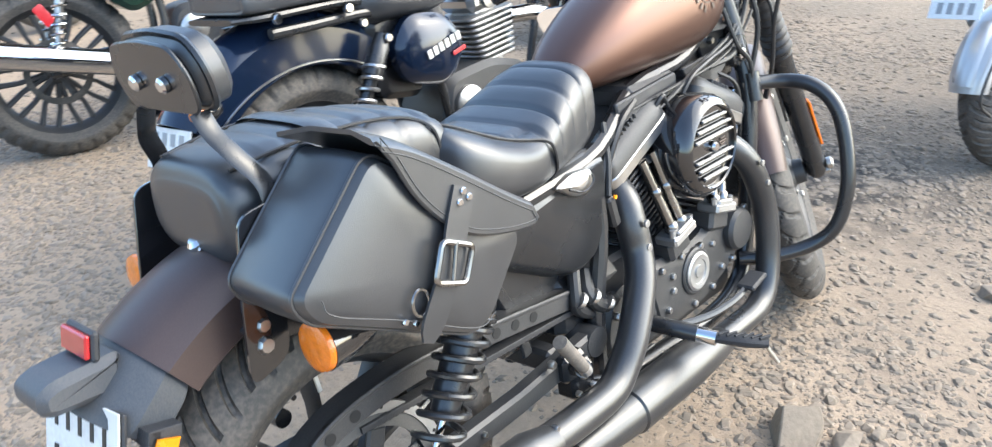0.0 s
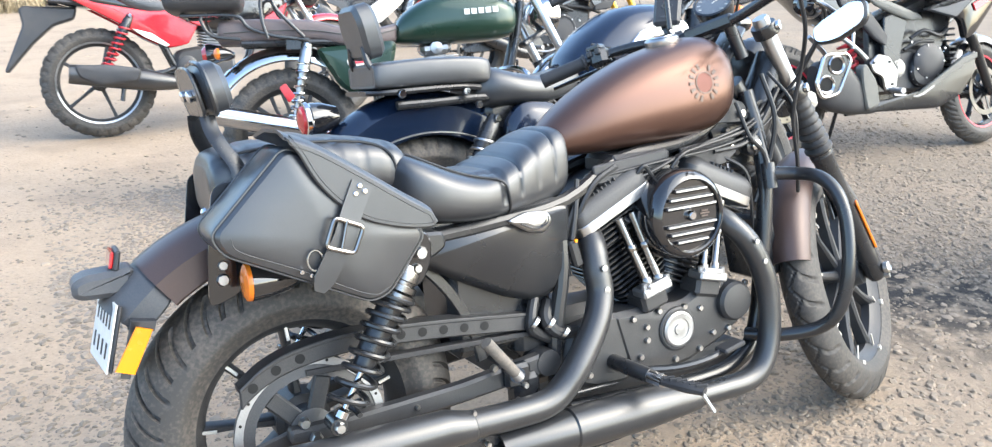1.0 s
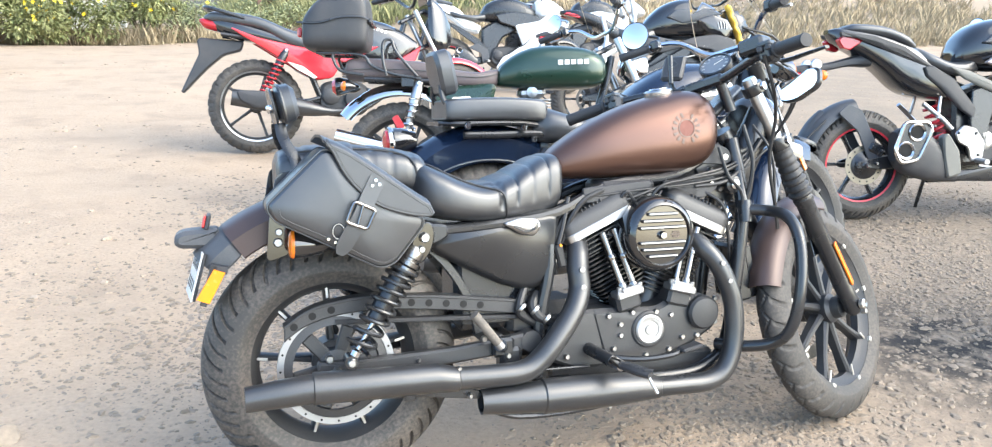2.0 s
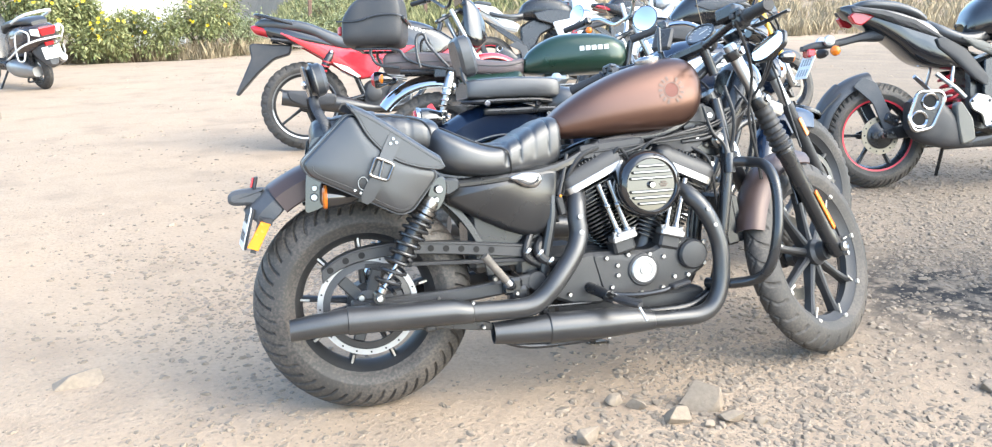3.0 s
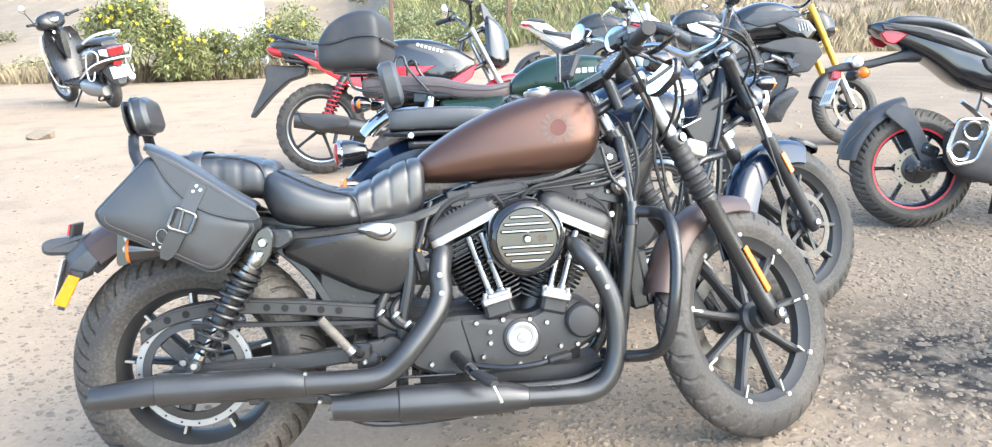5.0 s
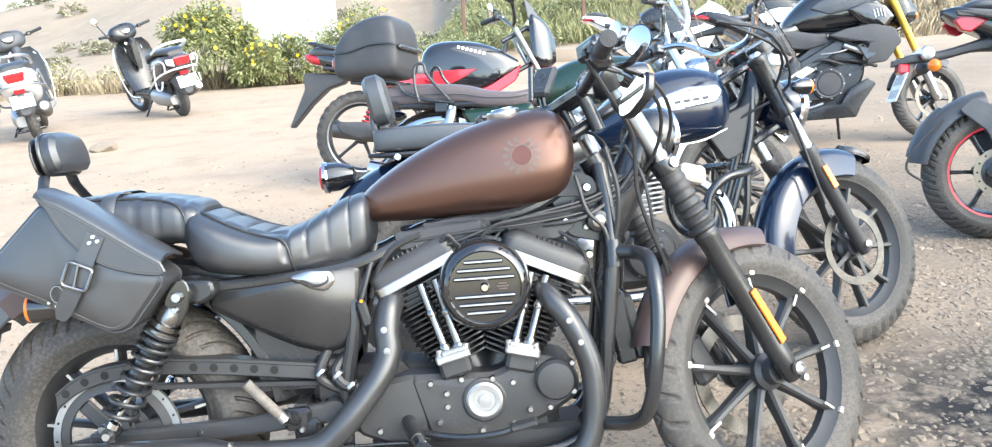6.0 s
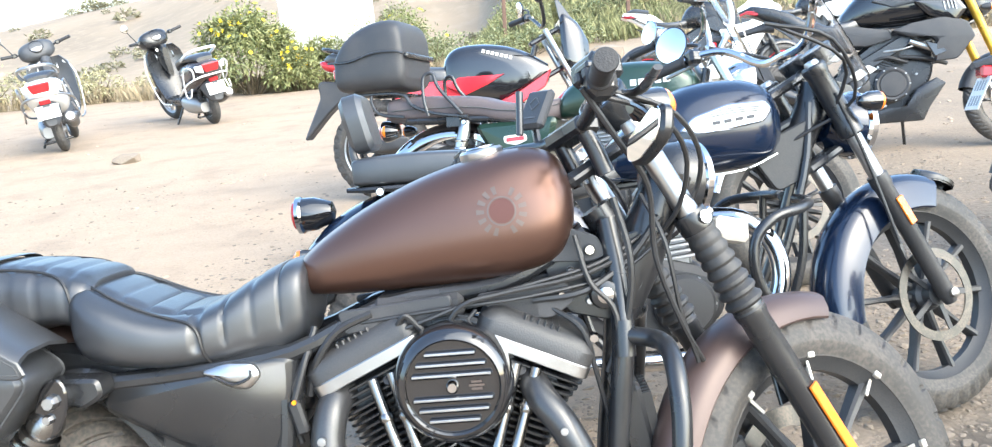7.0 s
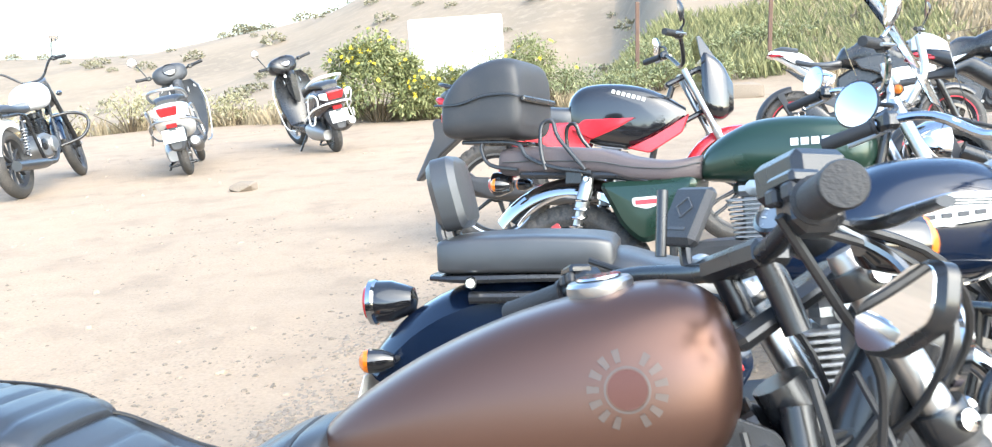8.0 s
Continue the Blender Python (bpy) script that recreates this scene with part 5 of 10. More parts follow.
for s in (-1, 1):
    sh.plate(fillet([(1.05, 0.86), (1.12, 0.835), (1.135, 0.80), (1.11, 0.79), (1.03, 0.795)], 0.012), s * 0.045, s * 0.055, 0.002)
    sh.plate(fillet([(0.9, 0.752), (1.06, 0.765), (1.075, 0.73), (1.03, 0.7), (0.93, 0.715)], 0.014), s * 0.07, s * 0.08, 0.002)
    sh.plate(fillet([(0.66, 0.742), (0.86, 0.758), (0.86, 0.72), (0.67, 0.70)], 0.01), s * 0.08, s * 0.092, 0.003)
parts("tank_bracket", sh, PLASTIC, hero)
sh = Shape()
for s in (-1, 1):
    bolt(sh, 1.105, s * 0.056, 0.812, 0.011, 0.01, s)
    bolt(sh, 1.05, s * 0.081, 0.74, 0.008, 0.008, s)
parts("bracket_bolt", sh, CHROME, hero)
sh = Shape()
sh.lathe([(0.026, 0), (0.028, 0.02), (0.024, 0.03), (0.018, 0.032), (0, 0.032)], 20, axis_y(1.125, -0.05, 0.735))
hornp = part("engine_mount", sh, SATIN, hero)
sh = Shape()
sh.lathe([(0.015, 0.03), (0.014, 0.04), (0.008, 0.043), (0, 0.043)], 16, axis_y(1.125, -0.05, 0.735))
bolt(sh, 1.1, -0.07, 0.66, 0.01, 0.012)
parts("mount_bolt", sh, CHROME, hornp)

TANK = [(0.578, 0.785, 0.808, 0.0178), (0.588, 0.772, 0.826, 0.0365), (0.61, 0.765, 0.848, 0.0551), (0.66, 0.762, 0.883, 0.0745), (0.73, 0.762, 0.922, 0.0907), (0.82, 0.763, 0.96, 0.1021), (0.91, 0.766, 0.985, 0.1085), (0.98, 0.772, 0.997, 0.1085), (1.03, 0.785, 0.994, 0.1021), (1.062, 0.808, 0.975, 0.0875), (1.08, 0.845, 0.94, 0.0608), (1.085, 0.87, 0.915, 0.0284)]


def tank_side(x, y, z, a):
    """The tank's sides lean in towards the top and tuck under below."""
    t = (z - 0.765) / 0.23
    return (x, y * (1.02 - 0.16 * max(t, 0) ** 2), z)


sh = Shape()
sh.solid(TANK, n=72, k=8, e=2.55, disp=tank_side, ends=0.5)
tank = part("fuel_tank", sh, BRONZE, hero, "brown satin metallic teardrop fuel tank", smooth=60)
sh = Shape()
CAP = pose(0.93, -0.0, 0.983, 0, -8, 0)
sh.lathe([(0.034, -0.02), (0.038, 0.002), (0.0395, 0.006), (0.0395, 0.014), (0.036, 0.018), (0.0, 0.021)], 36, CAP)
part("fuel_cap", sh, BRUSHED, tank, "round brushed fuel cap")
sh = Shape()
sh.lathe([(0.027, 0.02), (0.026, 0.0225), (0, 0.0225)], 24, CAP)
part("cap_disc", sh, CHROME, tank)


def tank_skin(x, z):
    """The outward y of the tank's right skin at a height."""
    S = np.array(TANK)
    zb, zt, hw = (np.interp(x, S[:, 0], S[:, i]) for i in (1, 2, 3))
    q = min(0.999, abs((z - (zb + zt) / 2) / ((zt - zb) / 2)))
    t = (z - 0.765) / 0.23
    return -hw * (1 - q**2.55) ** (1 / 2.55) * (1.02 - 0.16 * max(t, 0) ** 2)


def on_skin(cx, cz, pts, lift=0.0012):
    return [(cx + u, tank_skin(cx + u, cz + w) - lift, cz + w) for u, w in pts]


LX, LZ = 0.96, 0.895
sh = Shape()
rings = []
for q in (1.0, 0.66, 0.33, 0.02):
    rings.append(on_skin(LX, LZ, [(0.021 * q * math.cos(a), 0.021 * q * math.sin(a)) for a in np.linspace(0, 6.283, 28, endpoint=False)]))
sh.rings(rings)
part("tank_roundel", sh, LOGORED, tank, "dull red round tank emblem")
sh = Shape()
ringo = [on_skin(LX, LZ, [(q * math.cos(a), q * math.sin(a)) for a in np.linspace(0, 6.283, 32, endpoint=False)], 0.0022) for q in (0.0225, 0.025)]
sh.rings(ringo, caps=False)
for i in range(15):
    a0 = 2 * math.pi * i / 15 + 0.2
    if i in (3, 11):
        continue
    c, s = math.cos(a0), math.sin(a0)
    blk = []
    for r_, w_ in ((0.0295, -0.003), (0.0295, 0.003), (0.043, 0.0042), (0.043, -0.0042)):
        blk.append((r_ * c - w_ * s, r_ * s + w_ * c))
    o = on_skin(LX, LZ, blk, 0.0024)
    sh.add(o, [(0, 1, 2, 3)])
parts("tank_emblem_ring", sh, LOGOGREY, tank, "grey ring of emblem blocks")

# ---- crash guard ----
sh = Shape()
for s in (-1, 1):
    sh.tube([(1.15, s * 0.09, 0.665), (1.2, s * 0.13, 0.662), (1.212, s * 0.195, 0.656), (1.214, s * 0.245, 0.62), (1.212, s * 0.272, 0.55), (1.2, s * 0.285, 0.445), (1.185, s * 0.268, 0.355), (1.16, s * 0.225, 0.31), (1.1, s * 0.16, 0.292), (1.06, s * 0.1, 0.29)], 0.016, 14, 6)
    sh.tube([(1.152, s * 0.09, 0.69), (1.15, s * 0.1, 0.63)], 0.0185, 14, 1)
part("crash_guard", sh, SATIN, hero, "satin black tubular crash guard")

# ---- front end, turned to the left on its stand ----
STEER = 31.0
_P, _k = Vector((1.632, 0, 0)), Vector((-0.5, 0, 0.866)).normalized()
ST = Matrix.Translation(_P) @ Matrix.Rotation(radians(STEER), 4, _k) @ Matrix.Translation(-_P)
FA = (1.515, 0.33)
MFW = ST @ axis_y(FA[0], 0, FA[1])
cast_wheel(hero, MFW, 0.331, 0.102, 0.242, 9, zigzag_groove(30, 0.0045), "front_wheel", DUSTYRUBBER, MATTE, PALEMARK, hub=0.045, seg=600, first=radians(10), label="narrow black front tyre with zigzag tread", spoke_w=0.02)
sh = Shape()
disc_ring(sh, ST @ axis_y(FA[0], 0.062, FA[1]), 0.11, 0.148, 0.005)
part("brake_disc", sh, DISCSTEEL, hero, "drilled steel front brake disc")
sh = Shape()
sh.box((FA[0] - 0.13, 0.066, FA[1] + 0.05), (0.07, 0.05, 0.12), 0.012, ST, ry=-25)
part("brake_caliper", sh, MATTE, hero)


def leg(q, y):
    """A point q metres up a straight fork leg."""
    return Vector((FA[0] - 0.463 * q, y, FA[1] + 0.886 * q))


for s in (-1, 1):
    y = s * 0.1
    sh = Shape()
    L0 = along(leg(0, y), leg(1, y))
    sh.lathe([(0.0, -0.028), (0.018, -0.026), (0.026, -0.01), (0.027, 0.06), (0.0265, 0.36), (0.029, 0.365), (0.029, 0.385), (0.0, 0.385)], 24, ST @ L0)
    slider = part("fork_slider", sh, SATIN, hero, "satin black fork lower leg")
    sh = Shape()
    prof = [(0.03, 0.375)]
    for i in range(8):
        h = 0.385 + i * 0.021
        prof += [(0.0275, h), (0.035 - i * 0.0008, h + 0.006), (0.035 - i * 0.0008, h + 0.012), (0.0275, h + 0.02)]
    prof += [(0.026, 0.56), (0.022, 0.565)]
    sh.lathe(prof, 28, ST @ L0)
    part("fork_gaiter", sh, BELLOWS, slider, "ribbed black rubber fork gaiter")
    sh = Shape()
    sh.lathe([(0.0205, 0.55), (0.0205, 0.76), (0.018, 0.768), (0, 0.768)], 24, ST @ L0)
    part("fork_tube", sh, BRUSHED, slider, "bright steel fork tube")
    sh = Shape()
    sh.lathe([(0.012, 0.0), (0.0155, 0.003), (0.0155, 0.014), (0.01, 0.018), (0.006, 0.012), (0, 0.012)], 16, ST @ axis_y(FA[0], y + s * 0.026, FA[1], s))
    bolt2 = leg(-0.012, y)
    sh.lathe([(0.008, 0), (0.008, 0.014), (0, 0.015)], 10, ST @ axis_y(bolt2.x + 0.015, y + s * 0.018, bolt2.z - 0.012, s))
    parts("axle_end", sh, STEEL, slider)
    sh = Shape()
    q0, q1 = leg(0.07, y), leg(0.215, y)
    mref = ST @ along(q0, q1) @ pose(0, 0, 0)
    ux = (mref.inverted() @ ST).to_3x3() @ Vector((0.25, s * 1.0, 0.1))
    aa = math.atan2(ux.y, ux.x)
    sh.box((0.0295, 0, 0.07), (0.006, 0.024, 0.142), 0.0015, mref @ Matrix.Rotation(aa, 4, "Z"))
    part("fork_reflector", sh, ORANGE, slider, "orange strip reflector")
    sh = Shape()
    sh.plate([(FA[0] - 0.135, 0.62), (FA[0] - 0.11, 0.63), (FA[0] - 0.08, 0.5), (FA[0] - 0.12, 0.49)], s * 0.066, s * 0.075, 0.002, ST)
    part("fender_bracket", sh, SATIN, slider)
    sh = Shape()
    for t in (0.2, 0.5, 0.8):
        sh.lathe([(0.007, 0), (0.007, 0.0015), (0, 0.0016)], 10, ST @ axis_y(FA[0] - 0.123 + 0.022 * t, s * 0.0752, 0.625 - 0.13 * t, s))
    parts("bracket_hole", sh, HOLESHADE, hero)
sh = Shape()
c1, c2 = leg(0.56, 0), leg(0.735, 0)
for c, h in ((c1, 0.034), (c2, 0.026)):
    sh.box((0, 0, 0), (0.07, 0.2, h), 0.01, ST @ along(c - Vector((0.025, 0, 0.014)), c + Vector((-0.5, 0, 0.866))) )
for s in (-1, 1):
    for c, h in ((c1, 0.036), (c2, 0.03)):
        sh.lathe([(0.03, -h / 2), (0.031, -h / 2 + 0.003), (0.031, h / 2 - 0.003), (0.03, h / 2)], 20, ST @ along(Vector((c.x, s * 0.1, c.z)), Vector((c.x - 0.5, s * 0.1, c.z + 0.866))))
parts("triple_clamp", sh, SATIN, hero, "black fork clamp")
sh = Shape()
for s in (-1, 1):
    for c in (c1, c2):
        sh.lathe([(0.011, 0), (0.011, 0.008), (0.007, 0.01), (0, 0.01)], 12, ST @ pose(c.x + 0.03, s * 0.1, c.z + 0.012, 0, 60, 0))
        sh.lathe([(0.012, 0), (0.012, 0.008), (0.0, 0.01)], 12, ST @ axis_y(c.x, s * 0.13, c.z, s))
parts("clamp_bolt", sh, CHROME, hero)
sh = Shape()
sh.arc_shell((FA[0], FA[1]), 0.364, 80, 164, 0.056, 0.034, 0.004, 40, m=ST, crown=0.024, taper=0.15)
part("front_fender", sh, FENDERSHADED, hero, "brown satin metallic front fender")
# headlamp
HC = Vector((1.295, 0, 0.925))
MH = ST @ along(HC, HC + Vector((1, 0, -0.03)))
sh = Shape()
sh.lathe([(0.0, -0.05), (0.04, -0.047), (0.062, -0.025), (0.071, 0.0), (0.073, 0.03), (0.07, 0.034)], 36, MH)
hl = part("headlamp", sh, SATIN, hero, "round black headlamp with chrome rim")
sh = Shape()
sh.lathe([(0.072, 0.028), (0.077, 0.032), (0.076, 0.045), (0.068, 0.048), (0.066, 0.036)], 40, MH, wrap=True)
part("headlamp_rim", sh, CHROME, hl)
sh = Shape()
sh.lathe([(0.067, 0.036), (0.055, 0.046), (0.03, 0.053), (0, 0.056)], 36, MH)
part("headlamp_lens", sh, LAMPGLASS, hl)
sh = Shape()
sh.box((1.325, -0.105, 0.805), (0.07, 0.035, 0.042), 0.008, ST, ry=10)
part("fork_stay_box", sh, SHADEDCREAM, hero, "off-white box on the fork")

# steering neck, horn, coils and the finned regulator between the frame tubes
sh = Shape()
sh.tube([(1.15, 0, 0.69), (1.2, 0, 0.8), (1.262, 0, 0.935)], [0.04, 0.046, 0.04], 20, 4)
neck = part("steering_neck", sh, SATIN, hero, "satin black steering neck")
sh = Shape()
for s in (-1, 1):
    sh.plate(fillet([(1.02, 0.79), (1.2, 0.84), (1.2, 0.74), (1.14, 0.68), (1.06, 0.7)], 0.015), s * 0.028, s * 0.04, 0.003)
parts("neck_gusset", sh, SATIN, neck)
sh = Shape()
for x, z in ((1.07, 0.775), (1.13, 0.76), (1.17, 0.8), (1.1, 0.72)):
    bolt(sh, x, -0.041, z, 0.008, 0.01)
parts("gusset_bolt", sh, BRUSHED, neck)
sh = Shape()
sh.box((1.165, 0, 0.48), (0.05, 0.13, 0.17), 0.008, ry=-10)
reg = part("voltage_regulator", sh, SATIN, hero, "finned black voltage regulator")
sh = Shape()
for i in range(7):
    sh.box((1.195, -0.054 + 0.018 * i, 0.478), (0.024, 0.005, 0.15), 0.001, ry=-10)
parts("regulator_fin", sh, SATIN, reg)
sh = Shape()
sh.box((0.8, -0.02, 0.735), (0.16, 0.12, 0.045), 0.01)
sh.box((0.97, -0.03, 0.72), (0.1, 0.1, 0.05), 0.012)
parts("coil_box", sh, PLASTIC, hero, "black ignition coil box under the tank")
for pts, r in (
    ([(0.84, -0.075, 0.725), (0.79, -0.082, 0.7), (0.765, -0.08, 0.66), (0.75, -0.075, 0.62)], 0.004),
    ([(0.9, -0.075, 0.725), (0.87, -0.085, 0.69), (0.88, -0.08, 0.65), (0.9, -0.07, 0.61)], 0.004),
    ([(1.03, -0.075, 0.72), (1.08, -0.095, 0.68), (1.1, -0.09, 0.6), (1.12, -0.07, 0.5)], 0.0045),
    ([(1.0, -0.08, 0.735), (1.09, -0.085, 0.745), (1.17, -0.06, 0.79), (1.23, -0.05, 0.86)], 0.0065),
    ([(0.7, -0.09, 0.72), (0.85, -0.1, 0.735), (1.0, -0.095, 0.745), (1.15, -0.07, 0.77), (1.24, -0.06, 0.83)], 0.0035),
    ([(1.2, -0.05, 0.9), (1.23, -0.1, 0.82), (1.25, -0.09, 0.7), (1.28, -0.06, 0.6)], 0.004),
):
    sh = Shape()
    sh.tube(pts, r, 7, 5)
    part("cable", sh, CABLE, hero)
sh = Shape()
for x, z in ((0.74, 0.615), (0.97, 0.615)):
    rod(sh, (x, -0.075, z - 0.012), (x, -0.098, z + 0.004), 0.009, 10)
parts("plug_cap", sh, CABLE, hero, "black spark plug cap")

# handlebar, controls
sh = Shape()
for s in (-1, 1):
    sh.tube([(1.13, s * 0.045, 0.93), (1.115, s * 0.045, 0.975), (1.1, s * 0.045, 1.01)], 0.016, 12, 3, m=ST)
bar = [(0.942, -0.385, 0.998), (0.993, -0.285, 1.016), (1.05, -0.19, 1.03), (1.085, -0.08, 1.018), (1.09, 0, 1.014), (1.085, 0.08, 1.018), (1.05, 0.19, 1.035), (0.993, 0.285, 1.03), (0.942, 0.385, 1.018)]
sh.tube(bar, 0.0125, 12, 5, m=ST)
sh.box((1.1, 0, 1.018), (0.05, 0.13, 0.032), 0.008, ST)
hb = part("handlebar", sh, SATIN, hero, "satin black handlebar on risers")
for s in (-1, 1):
    sh = Shape()
    dz = -0.014 if s < 0 else 0.0
    g0, g1 = Vector((0.94, s * 0.39, 1.014 + dz)), Vector((0.994, s * 0.284, 1.03 + dz))
    sh.lathe([(0.0, -0.006), (0.017, -0.005), (0.0185, 0.0), (0.0175, 0.004), (0.0172, 0.105), (0.021, 0.108), (0.021, 0.114), (0.013, 0.116)], 24, ST @ along(g0, g1))
    part("grip", sh, GRIP, hb, "black rubber handlebar grip")
    sh = Shape()
    c = Vector((1.008, s * 0.258, 1.032 + dz))
    sh.box(tuple(c), (0.05, 0.05, 0.052), 0.012, ST, rz=s * 8)
    sh.box((c.x - 0.012, c.y, c.z + 0.022), (0.034, 0.04, 0.014), 0.004, ST)
    sw = part("switch_housing", sh, SATIN, hb, "black switch housing")
    sh = Shape()
    for i in range(2):
        sh.box((c.x - 0.027, c.y - 0.012 + 0.024 * i, c.z + 0.01), (0.01, 0.016, 0.016), 0.003, ST)
    parts("switch_button", sh, PLASTIC, sw)
    sh = Shape()
    sh.tube([(c.x + 0.03, s * 0.24, 1.02 + dz), (c.x + 0.06, s * 0.27, 1.015 + dz), (c.x + 0.035, s * 0.34, 1.008 + dz), (c.x - 0.0, s * 0.41, 0.998 + dz)], [0.008, 0.01, 0.008, 0.007], 10, 4, flat=0.6, m=ST)
    part("lever", sh, SATIN, hb, "black hand lever")
sh = Shape()
sh.box((1.045, -0.2, 1.06), (0.06, 0.075, 0.042), 0.008, ST)
part("brake_reservoir", sh, SATIN, hb)
# mirror, hung below the right grip
MC = Vector((1.04, -0.30, 0.922))
sh = Shape()
mp = fillet([(-0.064, 0.014), (0.036, 0.036), (0.064, 0.026), (0.058, -0.02), (-0.018, -0.038), (-0.066, -0.026)], 0.022, 6)
for s in (-1, 1):
    c = ST @ Vector((MC.x, s * 0.30, MC.z))
    back = -Vector((-0.95, -0.26, 0.19) if s < 0 else (-1.0, -0.04, 0.1)).normalized()
    side = back.cross(Vector((0, 0, 1))).normalized()
    MM = Matrix.Translation(c) @ Matrix((side, back, side.cross(back))).transposed().to_4x4() @ Matrix.Rotation(radians(-18), 4, "Y")
    sh = Shape()
    sh.plate([(u * (1 if s < 0 else -1), w) for u, w in mp], 0.004, 0.026, 0.006, m=MM, dome=0.005)
    mir = part("mirror", sh, SATIN, hero, "oval rear-view mirror hung below the bar")
    sh = Shape()
    sh.plate([(u * 0.92 * (1 if s < 0 else -1), w * 0.9) for u, w in mp], 0.0036, 0.0016, 0.0005, m=MM)
    part("mirror_glass", sh, MIRROR, mir)
    sh = Shape()
    sh.tube([(1.01, s * 0.235, 1.03), (1.04, s * 0.25, 1.0), (1.07, s * 0.275, 0.97), (1.075, s * 0.3, 0.935)], 0.0055, 8, 4, m=ST)
    part("mirror_stem", sh, PUSHROD, mir, "bent steel mirror stem")
    sh = Shape()
    b0 = Vector((1.134, s * 0.226, 0.992))
    sh.lathe([(0.012, -0.055), (0.024, -0.045), (0.031, -0.01), (0.031, 0.0)], 24, ST @ along(b0, b0 + Vector((1, 0, 0))))
    sg = part("front_turn_signal", sh, GLOSS, hero, "black bullet front turn signal with amber lens")
    sh = Shape()
    sh.lathe([(0.03, 0.0), (0.029, 0.008), (0.02, 0.018), (0, 0.022)], 24, ST @ along(b0, b0 + Vector((1, 0, 0))))
    part("lens", sh, AMBER, sg)
sh = Shape()
SP = along((1.165, 0.09, 1.065), (1.06, 0.03, 1.2))
sh.lathe([(0.0, -0.05), (0.035, -0.045), (0.047, -0.01), (0.05, 0.012), (0.05, 0.018), (0.045, 0.02), (0.044, 0.014), (0, 0.014)], 36, SP)
sp = part("speedometer", sh, SATIN, hero, "round black speedometer")
sh = Shape()
sh.lathe([(0.044, 0.0145), (0.044, 0.0155), (0, 0.0155)], 32, SP)
part("dial", sh, DIAL, sp)
sh = Shape()
for i in range(11):
    a = radians(-40 + 26 * i)
    sh.box((0.036 * math.cos(a), 0.036 * math.sin(a), 0.0162), (0.008, 0.002, 0.001), 0.0003, SP @ Matrix.Identity(4), rz=0)
sh.box((0.008, 0.01, 0.0165), (0.032, 0.002, 0.001), 0.0003, SP, rz=50)
parts("dial_mark", sh, WHITEPL, sp)
# pad-shaped device clamped to the bar
sh = Shape()
DV = along((1.035, 0.11, 1.065), (1.035 - 0.62, 0.11 - 0.55, 1.065 + 0.5))
DV = DV @ Matrix.Rotation(math.atan2((DV.inverted().to_3x3() @ Vector((0, 0, 1))).y, (DV.inverted().to_3x3() @ Vector((0, 0, 1))).x), 4, "Z")
sh.box((0, 0, 0), (0.082, 0.066, 0.02), 0.007, DV)
dv = part("handlebar_device", sh, PLASTIC, hero, "small dark grey box clamped to the bar")
sh = Shape()
for a, b in (((0, 0.014), (0.014, 0)), ((0.014, 0), (0, -0.014)), ((0, -0.014), (-0.014, 0)), ((-0.014, 0), (0, 0.014))):
    rod(sh, tuple(DV @ Vector((a[0] + 0.008, a[1], 0.0105))), tuple(DV @ Vector((b[0] + 0.008, b[1], 0.0105))), 0.0012, 6)
sh.box((-0.022, 0, 0.0105), (0.004, 0.03, 0.001), 0.0003, DV)
part("device_mark", sh, GREYPL, dv)
sh = Shape()
sh.tube([(1.03, 0.12, 1.03), (1.035, 0.1, 1.0), (1.06, 0.09, 1.01)], 0.008, 8, 3)
rod(sh, (1.0, 0.06, 1.02), (1.005, 0.075, 1.1), 0.007)
part("device_clamp", sh, SATIN, dv)
